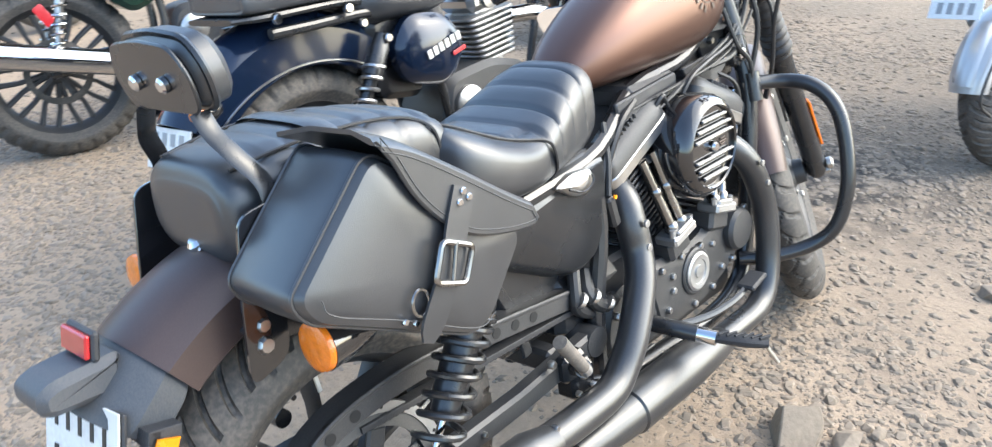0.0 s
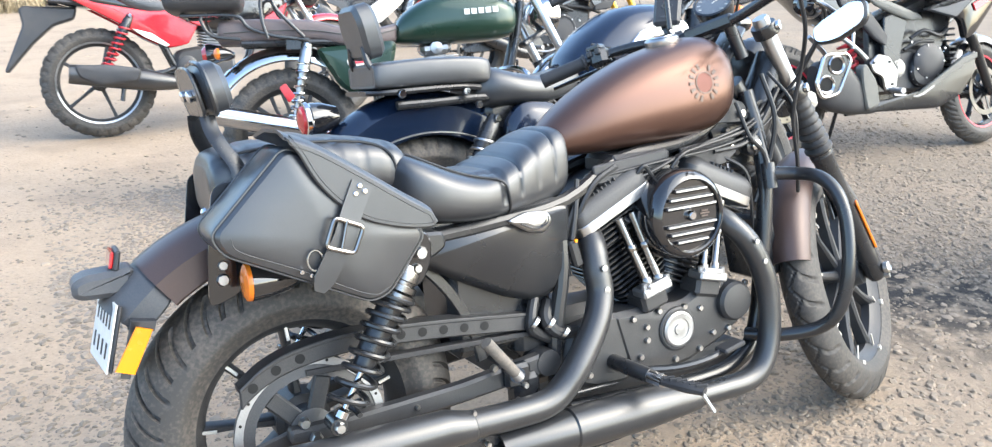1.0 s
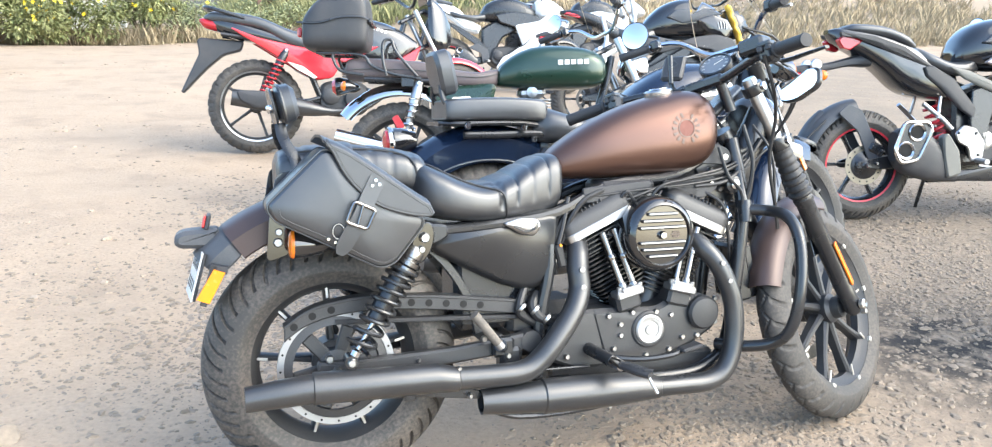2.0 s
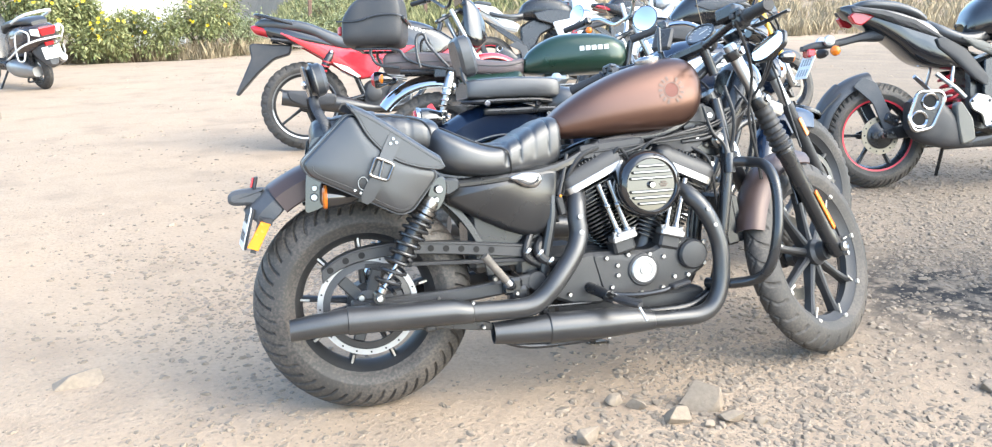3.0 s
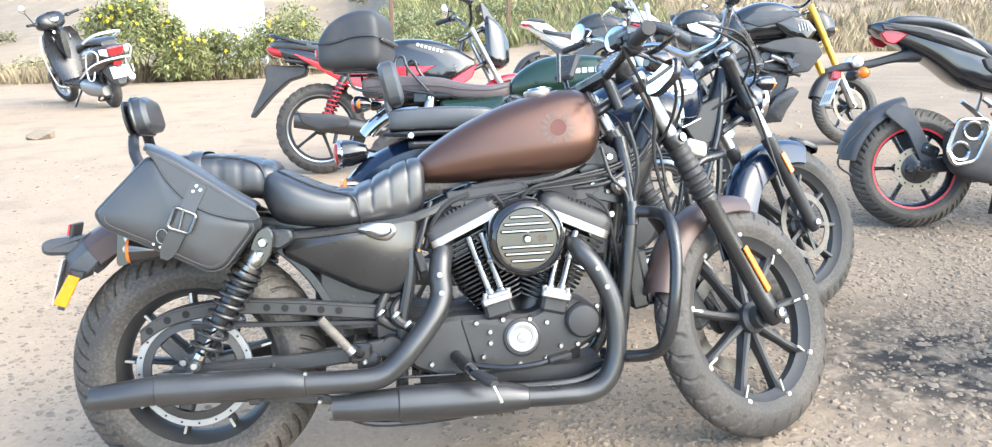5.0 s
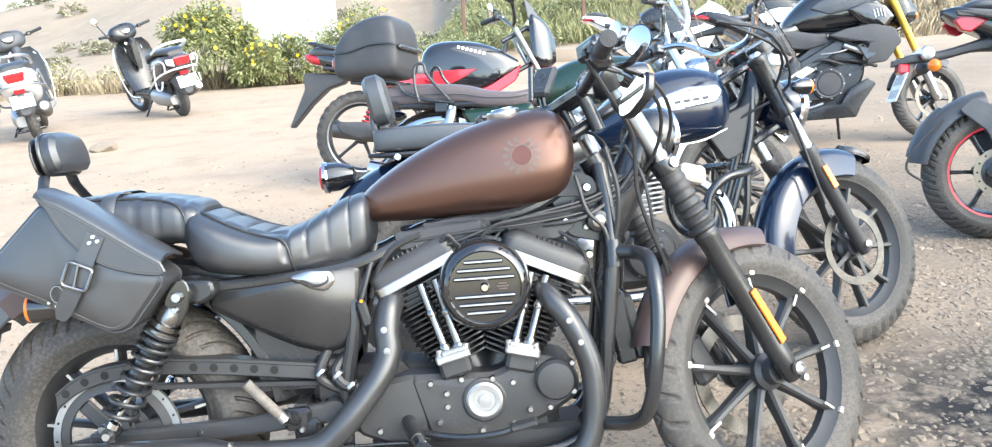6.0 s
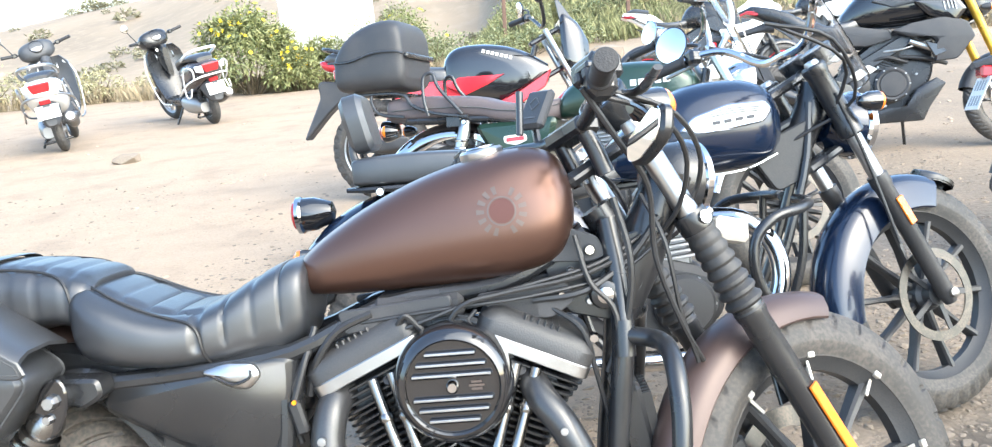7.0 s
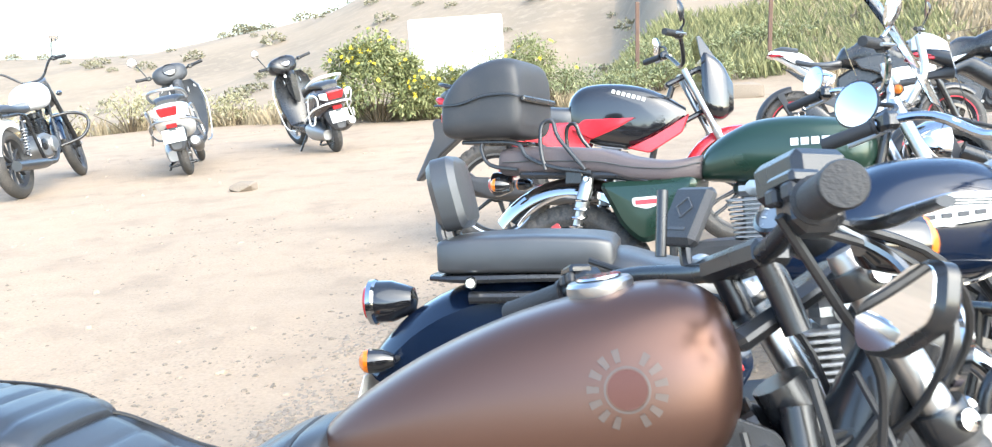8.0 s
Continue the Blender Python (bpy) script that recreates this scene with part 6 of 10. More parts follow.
# cables and hoses
for pts, r in (
    ([(1.1, -0.25, 1.08), (1.15, -0.22, 1.0), (1.2, -0.16, 0.92), (1.21, -0.12, 0.8), (1.25, -0.09, 0.68), (1.29, -0.05, 0.6)], 0.005),
    ([(1.12, -0.24, 1.07), (1.22, -0.21, 1.03), (1.27, -0.13, 0.95), (1.24, -0.05, 0.84), (1.12, 0.03, 0.78)], 0.0045),
    ([(1.13, -0.23, 1.08), (1.25, -0.18, 1.03), (1.3, -0.08, 0.93), (1.24, 0.01, 0.82), (1.0, 0.0, 0.76)], 0.0045),
    ([(0.9, 0.25, 1.0), (1.0, 0.2, 0.97), (1.15, 0.1, 0.93), (1.2, 0.05, 0.83)], 0.0045),
    ([(0.72, -0.1, 0.69), (0.82, -0.105, 0.72), (0.9, -0.1, 0.745), (1.0, -0.09, 0.765), (1.12, -0.07, 0.79), (1.22, -0.03, 0.84)], 0.004),
    ([(0.84, -0.1, 0.69), (0.88, -0.11, 0.74), (0.96, -0.1, 0.755), (1.1, -0.08, 0.775), (1.24, -0.03, 0.83)], 0.0045),
    ([(0.6, -0.09, 0.6), (0.62, -0.1, 0.66), (0.66, -0.1, 0.71), (0.72, -0.09, 0.735)], 0.007),
    ([(0.58, -0.1, 0.52), (0.57, -0.11, 0.6), (0.62, -0.1, 0.7)], 0.006),
    ([(0.76, -0.1, 0.705), (0.78, -0.11, 0.73), (0.8, -0.105, 0.71), (0.82, -0.1, 0.69)], 0.005),
    ([(1.15, -0.08, 0.9), (1.17, -0.1, 0.8), (1.16, -0.09, 0.7), (1.12, -0.08, 0.6)], 0.006),
    ([(1.08, -0.07, 0.84), (1.1, -0.09, 0.76), (1.14, -0.1, 0.7), (1.13, -0.1, 0.55)], 0.005),
):
    sh = Shape()
    sh.tube(pts, r, 7, 5)
    part("cable", sh, CABLE, hero)
# side stand on the far side
sh = Shape()
sh.tube([(0.75, 0.11, 0.22), (0.78, 0.2, 0.1), (0.8, 0.26, 0.045)], 0.012, 10, 3)
sh.box((0.81, 0.27, 0.046), (0.07, 0.05, 0.008), 0.003, rx=-8.9)
part("side_stand", sh, SATIN, hero)

# ---- parts shared by the other machines ----
def plain_wheel(parent, name, x, R, w, rim, spokes, rim_mat, st=None, groove=None, tape=None, seg=120, paired=False, disc=0.0, disc_y=-0.06, tyre_mat=None, tip=None):
    m = axis_y(x, 0, R)
    if st is not None:
        m = st @ m
    wh = cast_wheel(parent, m, R, w, rim, spokes, groove, name, tyre_mat or RUBBER2, rim_mat, tip, hub=0.045, seg=seg, tape=tape, paired=paired, spoke_w=0.018)
    if disc:
        md = axis_y(x, disc_y, R)
        sh = Shape()
        disc_ring(sh, st @ md if st is not None else md, disc * 0.8, disc, 0.004)
        part("brake_disc", sh, DISCSTEEL, wh, "steel brake disc")
        sh = Shape()
        for i in range(5):
            mm = md @ Matrix.Rotation(radians(72 * i), 4, "Z")
            sh.box((disc * 0.5, 0, 0), (disc * 0.6, 0.016, 0.005), 0.001, st @ mm if st is not None else mm)
        part("disc_carrier", sh, MATTE, wh)
    return wh


def steering(head, rake, deg):
    """A turn about the steering head; head: a point (x, z) on it."""
    p, k = Vector((head[0], 0, head[1])), Vector((-math.sin(radians(rake)), 0, math.cos(radians(rake))))
    return Matrix.Translation(p) @ Matrix.Rotation(radians(deg), 4, k) @ Matrix.Translation(-p)


def fork(parent, axle, top, st, up_mat, low_mat, y=0.09, r=0.021, split=0.5, reflector=False):
    a0, b0 = Vector((axle[0], 0, axle[1])), Vector((top[0], 0, top[1]))
    L2 = (b0 - a0).length
    for s in (-1, 1):
        a, b = a0 + Vector((0, s * y, 0)), b0 + Vector((0, s * y, 0))
        m = st @ along(a, b)
        sh = Shape()
        sh.lathe([(0, -0.03), (r * 0.8, -0.028), (r * 1.15, 0.0), (r * 1.2, L2 * split * 0.9), (r * 1.35, L2 * split * 0.92), (r * 1.35, L2 * split), (0, L2 * split)], 18, m)
        fl = part("fork_leg", sh, low_mat, parent)
        sh = Shape()
        sh.lathe([(r, L2 * split - 0.01), (r, L2), (r * 0.8, L2 + 0.008), (0, L2 + 0.008)], 18, m)
        part("fork_tube", sh, up_mat, fl)
        sh = Shape()
        sh.lathe([(0.014, 0), (0.014, 0.012), (0.007, 0.016), (0, 0.016)], 12, st @ axis_y(axle[0], s * (y + r), axle[1], s))
        parts("axle_end", sh, STEEL, fl)
        if reflector:
            sh = Shape()
            sh.box((axle[0] + (top[0] - axle[0]) * 0.36 + 0.004, s * (y + r * 1.3), axle[1] + (top[1] - axle[1]) * 0.36), (0.024, 0.006, 0.085), 0.002, st, ry=-28)
            part("fork_reflector", sh, AMBER, fl, "orange fork reflector")
    sh = Shape()
    for q in (0.66, 0.97):
        c = a0.lerp(b0, q)
        sh.box((0, 0, 0), (0.06, 2 * y + 0.05, 0.028), 0.008, st @ along(c, b0 + (b0 - a0)))
    parts("triple_clamp", sh, SATIN, parent)


def twin_shocks(parent, top, bot, y, spring_mat, cap_mat, sides=(-1, 1)):
    for s in sides:
        a, b = Vector((top[0], s * y, top[1])), Vector((bot[0], s * y, bot[1]))
        L2 = (b - a).length
        u = (b - a) / L2
        sh = Shape()
        sh.lathe([(0, -0.01), (0.02, -0.008), (0.024, 0.02), (0.027, 0.025), (0.027, L2 * 0.3), (0.018, L2 * 0.31), (0.016, L2 * 0.6), (0.008, L2 * 0.62), (0.008, L2 * 0.9), (0.022, L2 * 0.91), (0.022, L2 * 0.94), (0.016, L2), (0, L2)], 16, along(a, b))
        so = part("shock_absorber", sh, cap_mat, parent)
        sh = Shape()
        spring(sh, a + u * L2 * 0.2, a + u * L2 * 0.92, 0.027, 0.0055, 8)
        part("coil_spring", sh, spring_mat, so)
        sh = Shape()
        bolt(sh, a.x, a.y + s * 0.02, a.z, 0.013, 0.012, s)
        bolt(sh, b.x, b.y + s * 0.02, b.z, 0.012, 0.012, s)
        parts("shock_bolt", sh, CHROME, so)


def single_engine(parent, x, z, tilt, case_mat, fin_mat, head_mat, w=0.11, fins=9, k=1.0):
    sh = Shape()
    sh.plate(fillet([(x - 0.24 * k, z - 0.06), (x - 0.2 * k, z + 0.09), (x - 0.02, z + 0.11), (x + 0.13 * k, z + 0.07), (x + 0.17 * k, z - 0.04), (x + 0.08, z - 0.13), (x - 0.16, z - 0.13)], 0.05, 4), -w, w, 0.02)
    en = part("engine_case", sh, case_mat, parent, "cast engine case")
    sh = Shape()
    for s in (-1, 1):
        sh.lathe([(0.085, 0), (0.085, 0.02), (0.075, 0.034), (0.03, 0.038), (0, 0.038)], 28, axis_y(x + 0.05 * k, s * w, z - 0.02, s))
    parts("engine_cover", sh, case_mat, en)
    sh = Shape()
    for s in (-1, 1):
        sh.lathe([(0.055, 0), (0.055, 0.014), (0.045, 0.02), (0, 0.02)], 24, axis_y(x - 0.14 * k, s * w, z + 0.0, s))
        for i in range(6):
            a = radians(60 * i)
            bolt(sh, x + 0.05 * k + 0.08 * math.cos(a), s * (w + 0.018), z - 0.02 + 0.08 * math.sin(a), 0.006, 0.006, s)
    parts("cover_trim", sh, head_mat, en)
    A = Matrix.Translation((x + 0.04 * k, 0, z + 0.09)) @ Matrix.Rotation(radians(tilt), 4, "Y")
    sh = Shape()
    sh.box((0, 0, 0.08), (0.1, 0.1, 0.2), 0.01, A)
    cy = part("cylinder", sh, fin_mat, en, "finned engine cylinder")
    sh = Shape()
    for i in range(fins):
        h = 0.01 + i * 0.0165
        q = 0.078 + 0.003 * i
        rr = fillet([(-q, -0.085), (q, -0.085), (q, 0.085), (-q, 0.085)], 0.025, 3)
        sh.rings([[(u, v, h) for u, v in inset(rr, 0.002)], [(u, v, h + 0.002) for u, v in rr], [(u, v, h + 0.006) for u, v in rr], [(u, v, h + 0.008) for u, v in inset(rr, 0.002)]], m=A)
    parts("fin", sh, fin_mat, cy)
    sh = Shape()
    sh.box((0, 0, 0.01 + fins * 0.0165 + 0.03), (0.15, 0.15, 0.06), 0.02, A)
    for s in (-1, 1):
        sh.lathe([(0.03, 0), (0.03, 0.012), (0, 0.016)], 16, A @ axis_y(0, s * 0.075, 0.01 + fins * 0.0165 + 0.03, s))
    part("cylinder_head", sh, head_mat, en)
    return en


def round_mirror(parent, stem, c, r, st, back_mat, glass_mat=None, stem_mat=None, face=(-1, 0.25, -0.1)):
    sh = Shape()
    sh.tube(stem, 0.006, 8, 4, m=st)
    ms = part("mirror_stem", sh, stem_mat or SATIN, parent)
    c, n = Vector(c), Vector(face).normalized()
    sh = Shape()
    m = st @ along(c, c + n)
    sh.lathe([(0, -0.024), (r * 0.6, -0.018), (r * 0.95, -0.004), (r, 0.003), (r * 0.94, 0.005)], 28, m)
    part("mirror_shell", sh, back_mat, ms)
    sh = Shape()
    sh.lathe([(r * 0.94, 0.0045), (r * 0.9, 0.0055), (0, 0.006)], 28, m)
    part("mirror_glass", sh, glass_mat or MIRROR, ms)


def handlebar(parent, pts, st, bar_mat, grip=0.12):
    """pts: the right half from the middle outwards."""
    L2 = [tuple(p) for p in pts][::-1] + [(x, -y, z) for x, y, z in pts[1:]]
    sh = Shape()
    sh.tube(L2, 0.0115, 10, 4, m=st)
    hb2 = part("handlebar", sh, bar_mat, parent)
    for s in (-1, 1):
        a = Vector((pts[-1][0], s * abs(pts[-1][1]), pts[-1][2]))
        b = Vector((pts[-2][0], s * abs(pts[-2][1]), pts[-2][2]))
        d = (b - a).normalized()
        sh = Shape()
        sh.lathe([(0, -0.004), (0.016, -0.003), (0.0175, 0.002), (0.0168, grip), (0.02, grip + 0.002), (0.02, grip + 0.008), (0, grip + 0.009)], 16, st @ along(a, b))
        part("grip", sh, GRIP, hb2)
        sh = Shape()
        c = a + d * (grip + 0.035)
        sh.box(tuple(c), (0.045, 0.05, 0.045), 0.01, st)
        part("switch_housing", sh, SATIN, hb2)
        sh = Shape()
        c2 = c + Vector((0.035, 0, 0))
        e = a + Vector((0.06, -s * 0.01, -0.005))
        sh.tube([c2, c2.lerp(e, 0.4) + Vector((0.012, 0, 0)), e], 0.006, 8, 4, m=st)
        part("lever", sh, BRUSHED, hb2)
    return hb2


def signal(parent, c, d, lens=AMBER, body=GLOSS, r=0.028, st=None):
    c, d = Vector(c), Vector(d).normalized()
    m = along(c, c + d)
    if st is not None:
        m = st @ m
    sh = Shape()
    sh.lathe([(0.0, -0.06), (0.014, -0.055), (r * 0.9, -0.03), (r, 0.0), (0, 0.0)], 18, m)
    sg2 = part("turn_signal", sh, body, parent)
    sh = Shape()
    sh.lathe([(r * 0.97, 0.0), (r * 0.9, 0.01), (r * 0.5, 0.02), (0, 0.022)], 18, m)
    part("lens", sh, lens, sg2)


def number_plate(parent, m, w=0.2, h=0.1, rows=2, bg=None):
    sh = Shape()
    sh.box((0, 0, 0), (0.004, w, h), 0.001, m)
    pl = part("number_plate", sh, bg or PLATE, parent, "white number plate")
    sh = Shape()
    for row in range(rows):
        z = h * (0.23 if row == 0 else -0.23) if rows == 2 else 0
        for i in range(4):
            sh.box((-0.0026, w * (0.3 - 0.2 * i), z), (0.001, w * 0.11, h * 0.3), 0.0003, m)
    parts("plate_bar", sh, GREYINK, pl)


def tubes(parent, name, lines, r, material, label="", n=10):
    sh = Shape()
    for pts in lines:
        sh.tube(pts, r, n, 4)
    return part(name, sh, material, parent, label)


def both(pts):
    return [pts, [(x, -y, z) for x, y, z in pts]]


def bars(parent, name, spots, material, m=None):
    """Plain bars in place of writing; spots: (x, y, z, length, height, tilt)."""
    sh = Shape()
    for x, y, z, L2, h, t in spots:
        sh.box((x, y, z), (L2, 0.003, h), 0.0008, m, ry=t)
    return parts(name, sh, material, parent)


# ---- dark blue cruiser beside it ----
b2 = thing("motorcycle", pose(0.695, 1.045, 0, -9, 0, -0.5), "dark blue cruiser motorcycle with small pillion backrest", "motorcycle")
S2 = steering((1.05, 0.9), 27, 26)
plain_wheel(b2, "rear_wheel", 0, 0.314, 0.14, 0.216, 9, MATTE, groove=knob_groove(34, 0.006), seg=272)
plain_wheel(b2, "front_wheel", 1.4, 0.331, 0.102, 0.242, 10, MATTE, S2, groove=knob_groove(42, 0.005), seg=252, disc=0.13, disc_y=-0.065)
fork(b2, (1.4, 0.331), (1.067, 0.985), S2, BRUSHED, MATTE, 0.1, 0.021, 0.52, reflector=True)
for _s in (-1, 1):
    _a, _b = Vector((1.4, _s * 0.1, 0.331)), Vector((1.067, _s * 0.1, 0.985))
    sh = Shape()
    sh.lathe([(0.03, 0.51), (0.034, 0.515), (0.034, 0.545), (0.031, 0.55), (0.031, 0.7), (0.034, 0.705), (0.034, 0.725), (0.03, 0.73)], 22, S2 @ along(_a, _b))
    part("fork_cover", sh, SATIN, b2, "satin black fork cover")
twin_shocks(b2, (0.2, 0.655), (0.02, 0.36), 0.15, BRUSHED, SATIN)
sh = Shape()
sh.arc_shell((0, 0.314), 0.445, 38, 146, 0.092, 0.10, 0.004, 34, crown=0.035, taper=0.12)
part("rear_fender", sh, BLUEPAINT, b2, "glossy dark blue rear fender")
sh = Shape()
sh.tube([(0.44 * math.cos(radians(a)) * 0.965, -0.094, 0.314 + 0.44 * math.sin(radians(a)) * 0.965 - 0.11) for a in range(45, 140, 8)], 0.003, 6, 2)
part("fender_line", sh, BRUSHED, b2)
sh = Shape()
sh.arc_shell((1.4, 0.331), 0.354, 76, 192, 0.064, 0.08, 0.004, 34, m=S2, crown=0.028, taper=0.1)
ff = part("front_fender", sh, BLUEPAINT, b2, "glossy dark blue front fender")
sh = Shape()
sh.arc_shell((1.4, 0.331), 0.372, 60, 80, 0.05, 0.0, 0.004, 8, m=S2, crown=0.02, taper=0.5)
part("fender_visor", sh, SATIN, ff)
sh = Shape()
sh.solid([(0.52, 0.74, 0.8, 0.05), (0.55, 0.725, 0.84, 0.095), (0.63, 0.72, 0.908, 0.13), (0.75, 0.72, 0.97, 0.15), (0.88, 0.725, 0.982, 0.15), (0.97, 0.745, 0.96, 0.125), (1.01, 0.79, 0.91, 0.07)], n=40, k=6, e=2.5, ends=0.5)
tk = part("fuel_tank", sh, BLUEPAINT, b2, "dark blue teardrop tank with chrome badge", smooth=60)
for _s in (-1, 1):
    sh = Shape()
    sh.plate(fillet([(0.72, 0.848), (0.76, 0.885), (0.85, 0.912), (0.95, 0.914), (0.968, 0.89), (0.945, 0.858), (0.8, 0.838), (0.765, 0.842)], 0.012), _s * 0.13, _s * 0.157, 0.004)
    tb = part("tank_badge", sh, CHROME, tk, "bright winged tank badge")
    sh = Shape()
    sh.plate(fillet([(0.735, 0.85), (0.768, 0.879), (0.852, 0.904), (0.944, 0.906), (0.958, 0.889), (0.94, 0.864), (0.8, 0.846), (0.768, 0.849)], 0.01), _s * 0.155, _s * 0.1585, 0.001)
    part("badge_plate", sh, BADGE, tb, "cream enamel badge field")
    sh = Shape()
    for i in range(3):
        sh.tube([(0.79 + 0.015 * i, _s * 0.1588, 0.879 + 0.008 * i), (0.86, _s * 0.1588, 0.888 + 0.006 * i), (0.935, _s * 0.1588, 0.889 + 0.005 * i)], 0.0013, 5, 4)
    parts("badge_feather", sh, GREYPL, tb)
    bars(tb, "badge_bar", [(0.82 + 0.03 * i, _s * 0.1592, 0.865 + 0.003 * i, 0.02, 0.009, -5) for i in range(4)], GREYPL)
sh = Shape()
sh.tube([(0.54, -0.1, 0.735), (0.72, -0.15, 0.728), (0.88, -0.15, 0.735), (0.99, -0.09, 0.77)], 0.004, 6, 4)
part("tank_trim", sh, CHROME, tk)
sh = Shape()
sh.solid([(0.17, 0.7, 0.78, 0.1), (0.22, 0.68, 0.815, 0.14), (0.32, 0.68, 0.79, 0.155), (0.42, 0.68, 0.775, 0.14), (0.52, 0.7, 0.79, 0.105), (0.6, 0.74, 0.815, 0.07)], n=28, k=6, e=3, ends=0.7)
part("rider_seat", sh, LEATHER, b2, "black rider seat", smooth=60)
sh = Shape()
sh.solid([(-0.165, 0.785, 0.83, 0.11), (-0.15, 0.772, 0.848, 0.128), (0.0, 0.77, 0.855, 0.138), (0.14, 0.768, 0.85, 0.138), (0.2, 0.765, 0.842, 0.13), (0.218, 0.775, 0.828, 0.115)], n=36, k=6, e=8, ends=0.85)
ps = part("pillion_seat", sh, LEATHER, b2, "flat black pillion pad", smooth=60)
sh = Shape()
sh.solid([(-0.19, 0.755, 0.77, 0.1), (-0.1, 0.75, 0.772, 0.13), (0.1, 0.75, 0.772, 0.13), (0.2, 0.735, 0.765, 0.11)], n=16, e=5)
part("seat_rail", sh, SATIN, ps)
sh = Shape()
rp = pose(-0.165, 0, 0.945, 0, -12, 0) @ Matrix.Rotation(radians(-90), 4, "Z")
sh.plate(fillet([(-0.09, -0.085), (0.09, -0.085), (0.1, 0.03), (0.075, 0.08), (-0.075, 0.08), (-0.1, 0.03)], 0.035, 4), -0.02, 0.045, 0.014, m=rp, dome=0.006)
br2 = part("backrest_pad", sh, LEATHER, b2, "black padded backrest")
for q in both([(-0.17, -0.06, 0.9), (-0.16, -0.08, 0.84), (-0.1, -0.1, 0.78)]):
    tubes(br2, "backrest_bar", [q], 0.011, SATIN)
sh = Shape()
for x, z in ((-0.09, 0.755), (0.12, 0.745)):
    bolt(sh, x, -0.132, z, 0.014, 0.012)
bolt(sh, 0.16, -0.13, 0.7, 0.012, 0.012)
parts("fender_bolt", sh, CHROME, b2)
sh = Shape()
TL = along((-0.345, 0, 0.70), (-0.6, 0, 0.69))
sh.lathe([(0.0, -0.1), (0.03, -0.09), (0.048, -0.04), (0.05, 0.0)], 24, TL)
tl = part("tail_lamp", sh, GLOSS, b2, "round black tail lamp with chrome rim")
sh = Shape()
sh.lathe([(0.05, -0.006), (0.054, 0.0), (0.053, 0.012), (0.046, 0.014)], 28, TL, wrap=True)
part("tail_lamp_rim", sh, CHROME, tl)
sh = Shape()
sh.lathe([(0.048, 0.006), (0.04, 0.022), (0.02, 0.03), (0, 0.032)], 24, TL)
part("lens", sh, REDLENS, tl)
sh = Shape()
sh.plate(fillet([(-0.29, 0.62), (-0.24, 0.62), (-0.26, 0.45), (-0.33, 0.42), (-0.36, 0.46)], 0.02), -0.035, 0.035, 0.008)
part("tail_bracket", sh, SATIN, b2)
number_plate(b2, pose(-0.365, 0, 0.5, 0, 18, 0))
for s in (-1, 1):
    signal(b2, (-0.33, s * 0.12, 0.585), (-1, s * 0.15, 0))
    tubes(b2, "signal_stalk", [[(-0.27, s * 0.03, 0.585), (-0.28, s * 0.12, 0.585)]], 0.008, SATIN)
single_engine(b2, 0.66, 0.4, -6, MATTE, DULLALU, BRUSHED, fins=9, k=1.05)
sh = Shape()
sh.plate(fillet([(0.26, 0.52), (0.23, 0.62), (0.3, 0.7), (0.44, 0.68), (0.5, 0.58), (0.42, 0.48)], 0.05, 5), -0.1, -0.165, 0.02, dome=0.014)
sc2c = part("side_cover", sh, BLUEPAINT, b2, "dark blue rounded side cover")
bars(sc2c, "cover_bar", [(0.33 + 0.022 * i, -0.181, 0.585 + 0.006 * i, 0.016, 0.024, -14) for i in range(6)], WHITEPL)
bars(sc2c, "cover_bar", [(0.44, -0.179, 0.575, 0.05, 0.012, -14)], REDPAINT)
sh = Shape()
sh.plate(fillet([(0.22, 0.48), (0.36, 0.46), (0.46, 0.66), (0.4, 0.72), (0.2, 0.7)], 0.03), 0.1, -0.1, 0.02)
part("battery_box", sh, SATIN, b2)
tubes(b2, "exhaust_pipe", [[(0.78, -0.06, 0.61), (0.88, -0.1, 0.6), (0.955, -0.13, 0.53), (0.965, -0.15, 0.42), (0.9, -0.155, 0.3), (0.78, -0.155, 0.25), (0.6, -0.155, 0.235), (0.3, -0.16, 0.24)]], 0.026, CHROME, "chrome exhaust header", 16)
sh = Shape()
sh.tube([(0.34, -0.165, 0.24), (0.2, -0.17, 0.245), (-0.1, -0.175, 0.27), (-0.28, -0.18, 0.285)], [0.028, 0.045, 0.048, 0.04], 20, 5)
part("silencer", sh, EXHAUST, b2, "black silencer")
tubes(b2, "frame", both([(1.1, -0.03, 0.9), (1.07, -0.05, 0.7), (0.95, -0.06, 0.35), (0.85, -0.1, 0.26), (0.5, -0.1, 0.26), (0.42, -0.1, 0.5), (0.35, -0.11, 0.7), (-0.1, -0.11, 0.72)]) + [[(1.12, 0, 0.88), (0.8, 0, 0.74), (0.4, 0, 0.7)]], 0.0135, SATIN, "black tubular frame")
tubes(b2, "swing_arm", both([(0.42, -0.11, 0.36), (0.2, -0.115, 0.34), (-0.03, -0.115, 0.314)]), 0.022, SATIN)
tubes(b2, "crash_guard", both([(1.04, -0.06, 0.64), (1.05, -0.15, 0.638), (1.0, -0.25, 0.632), (0.92, -0.29, 0.615), (0.87, -0.3, 0.56), (0.87, -0.3, 0.47), (0.91, -0.28, 0.4), (0.98, -0.2, 0.375), (1.0, -0.1, 0.37), (0.96, -0.06, 0.37)]), 0.0145, SATIN, "black tubular crash guard", 12)
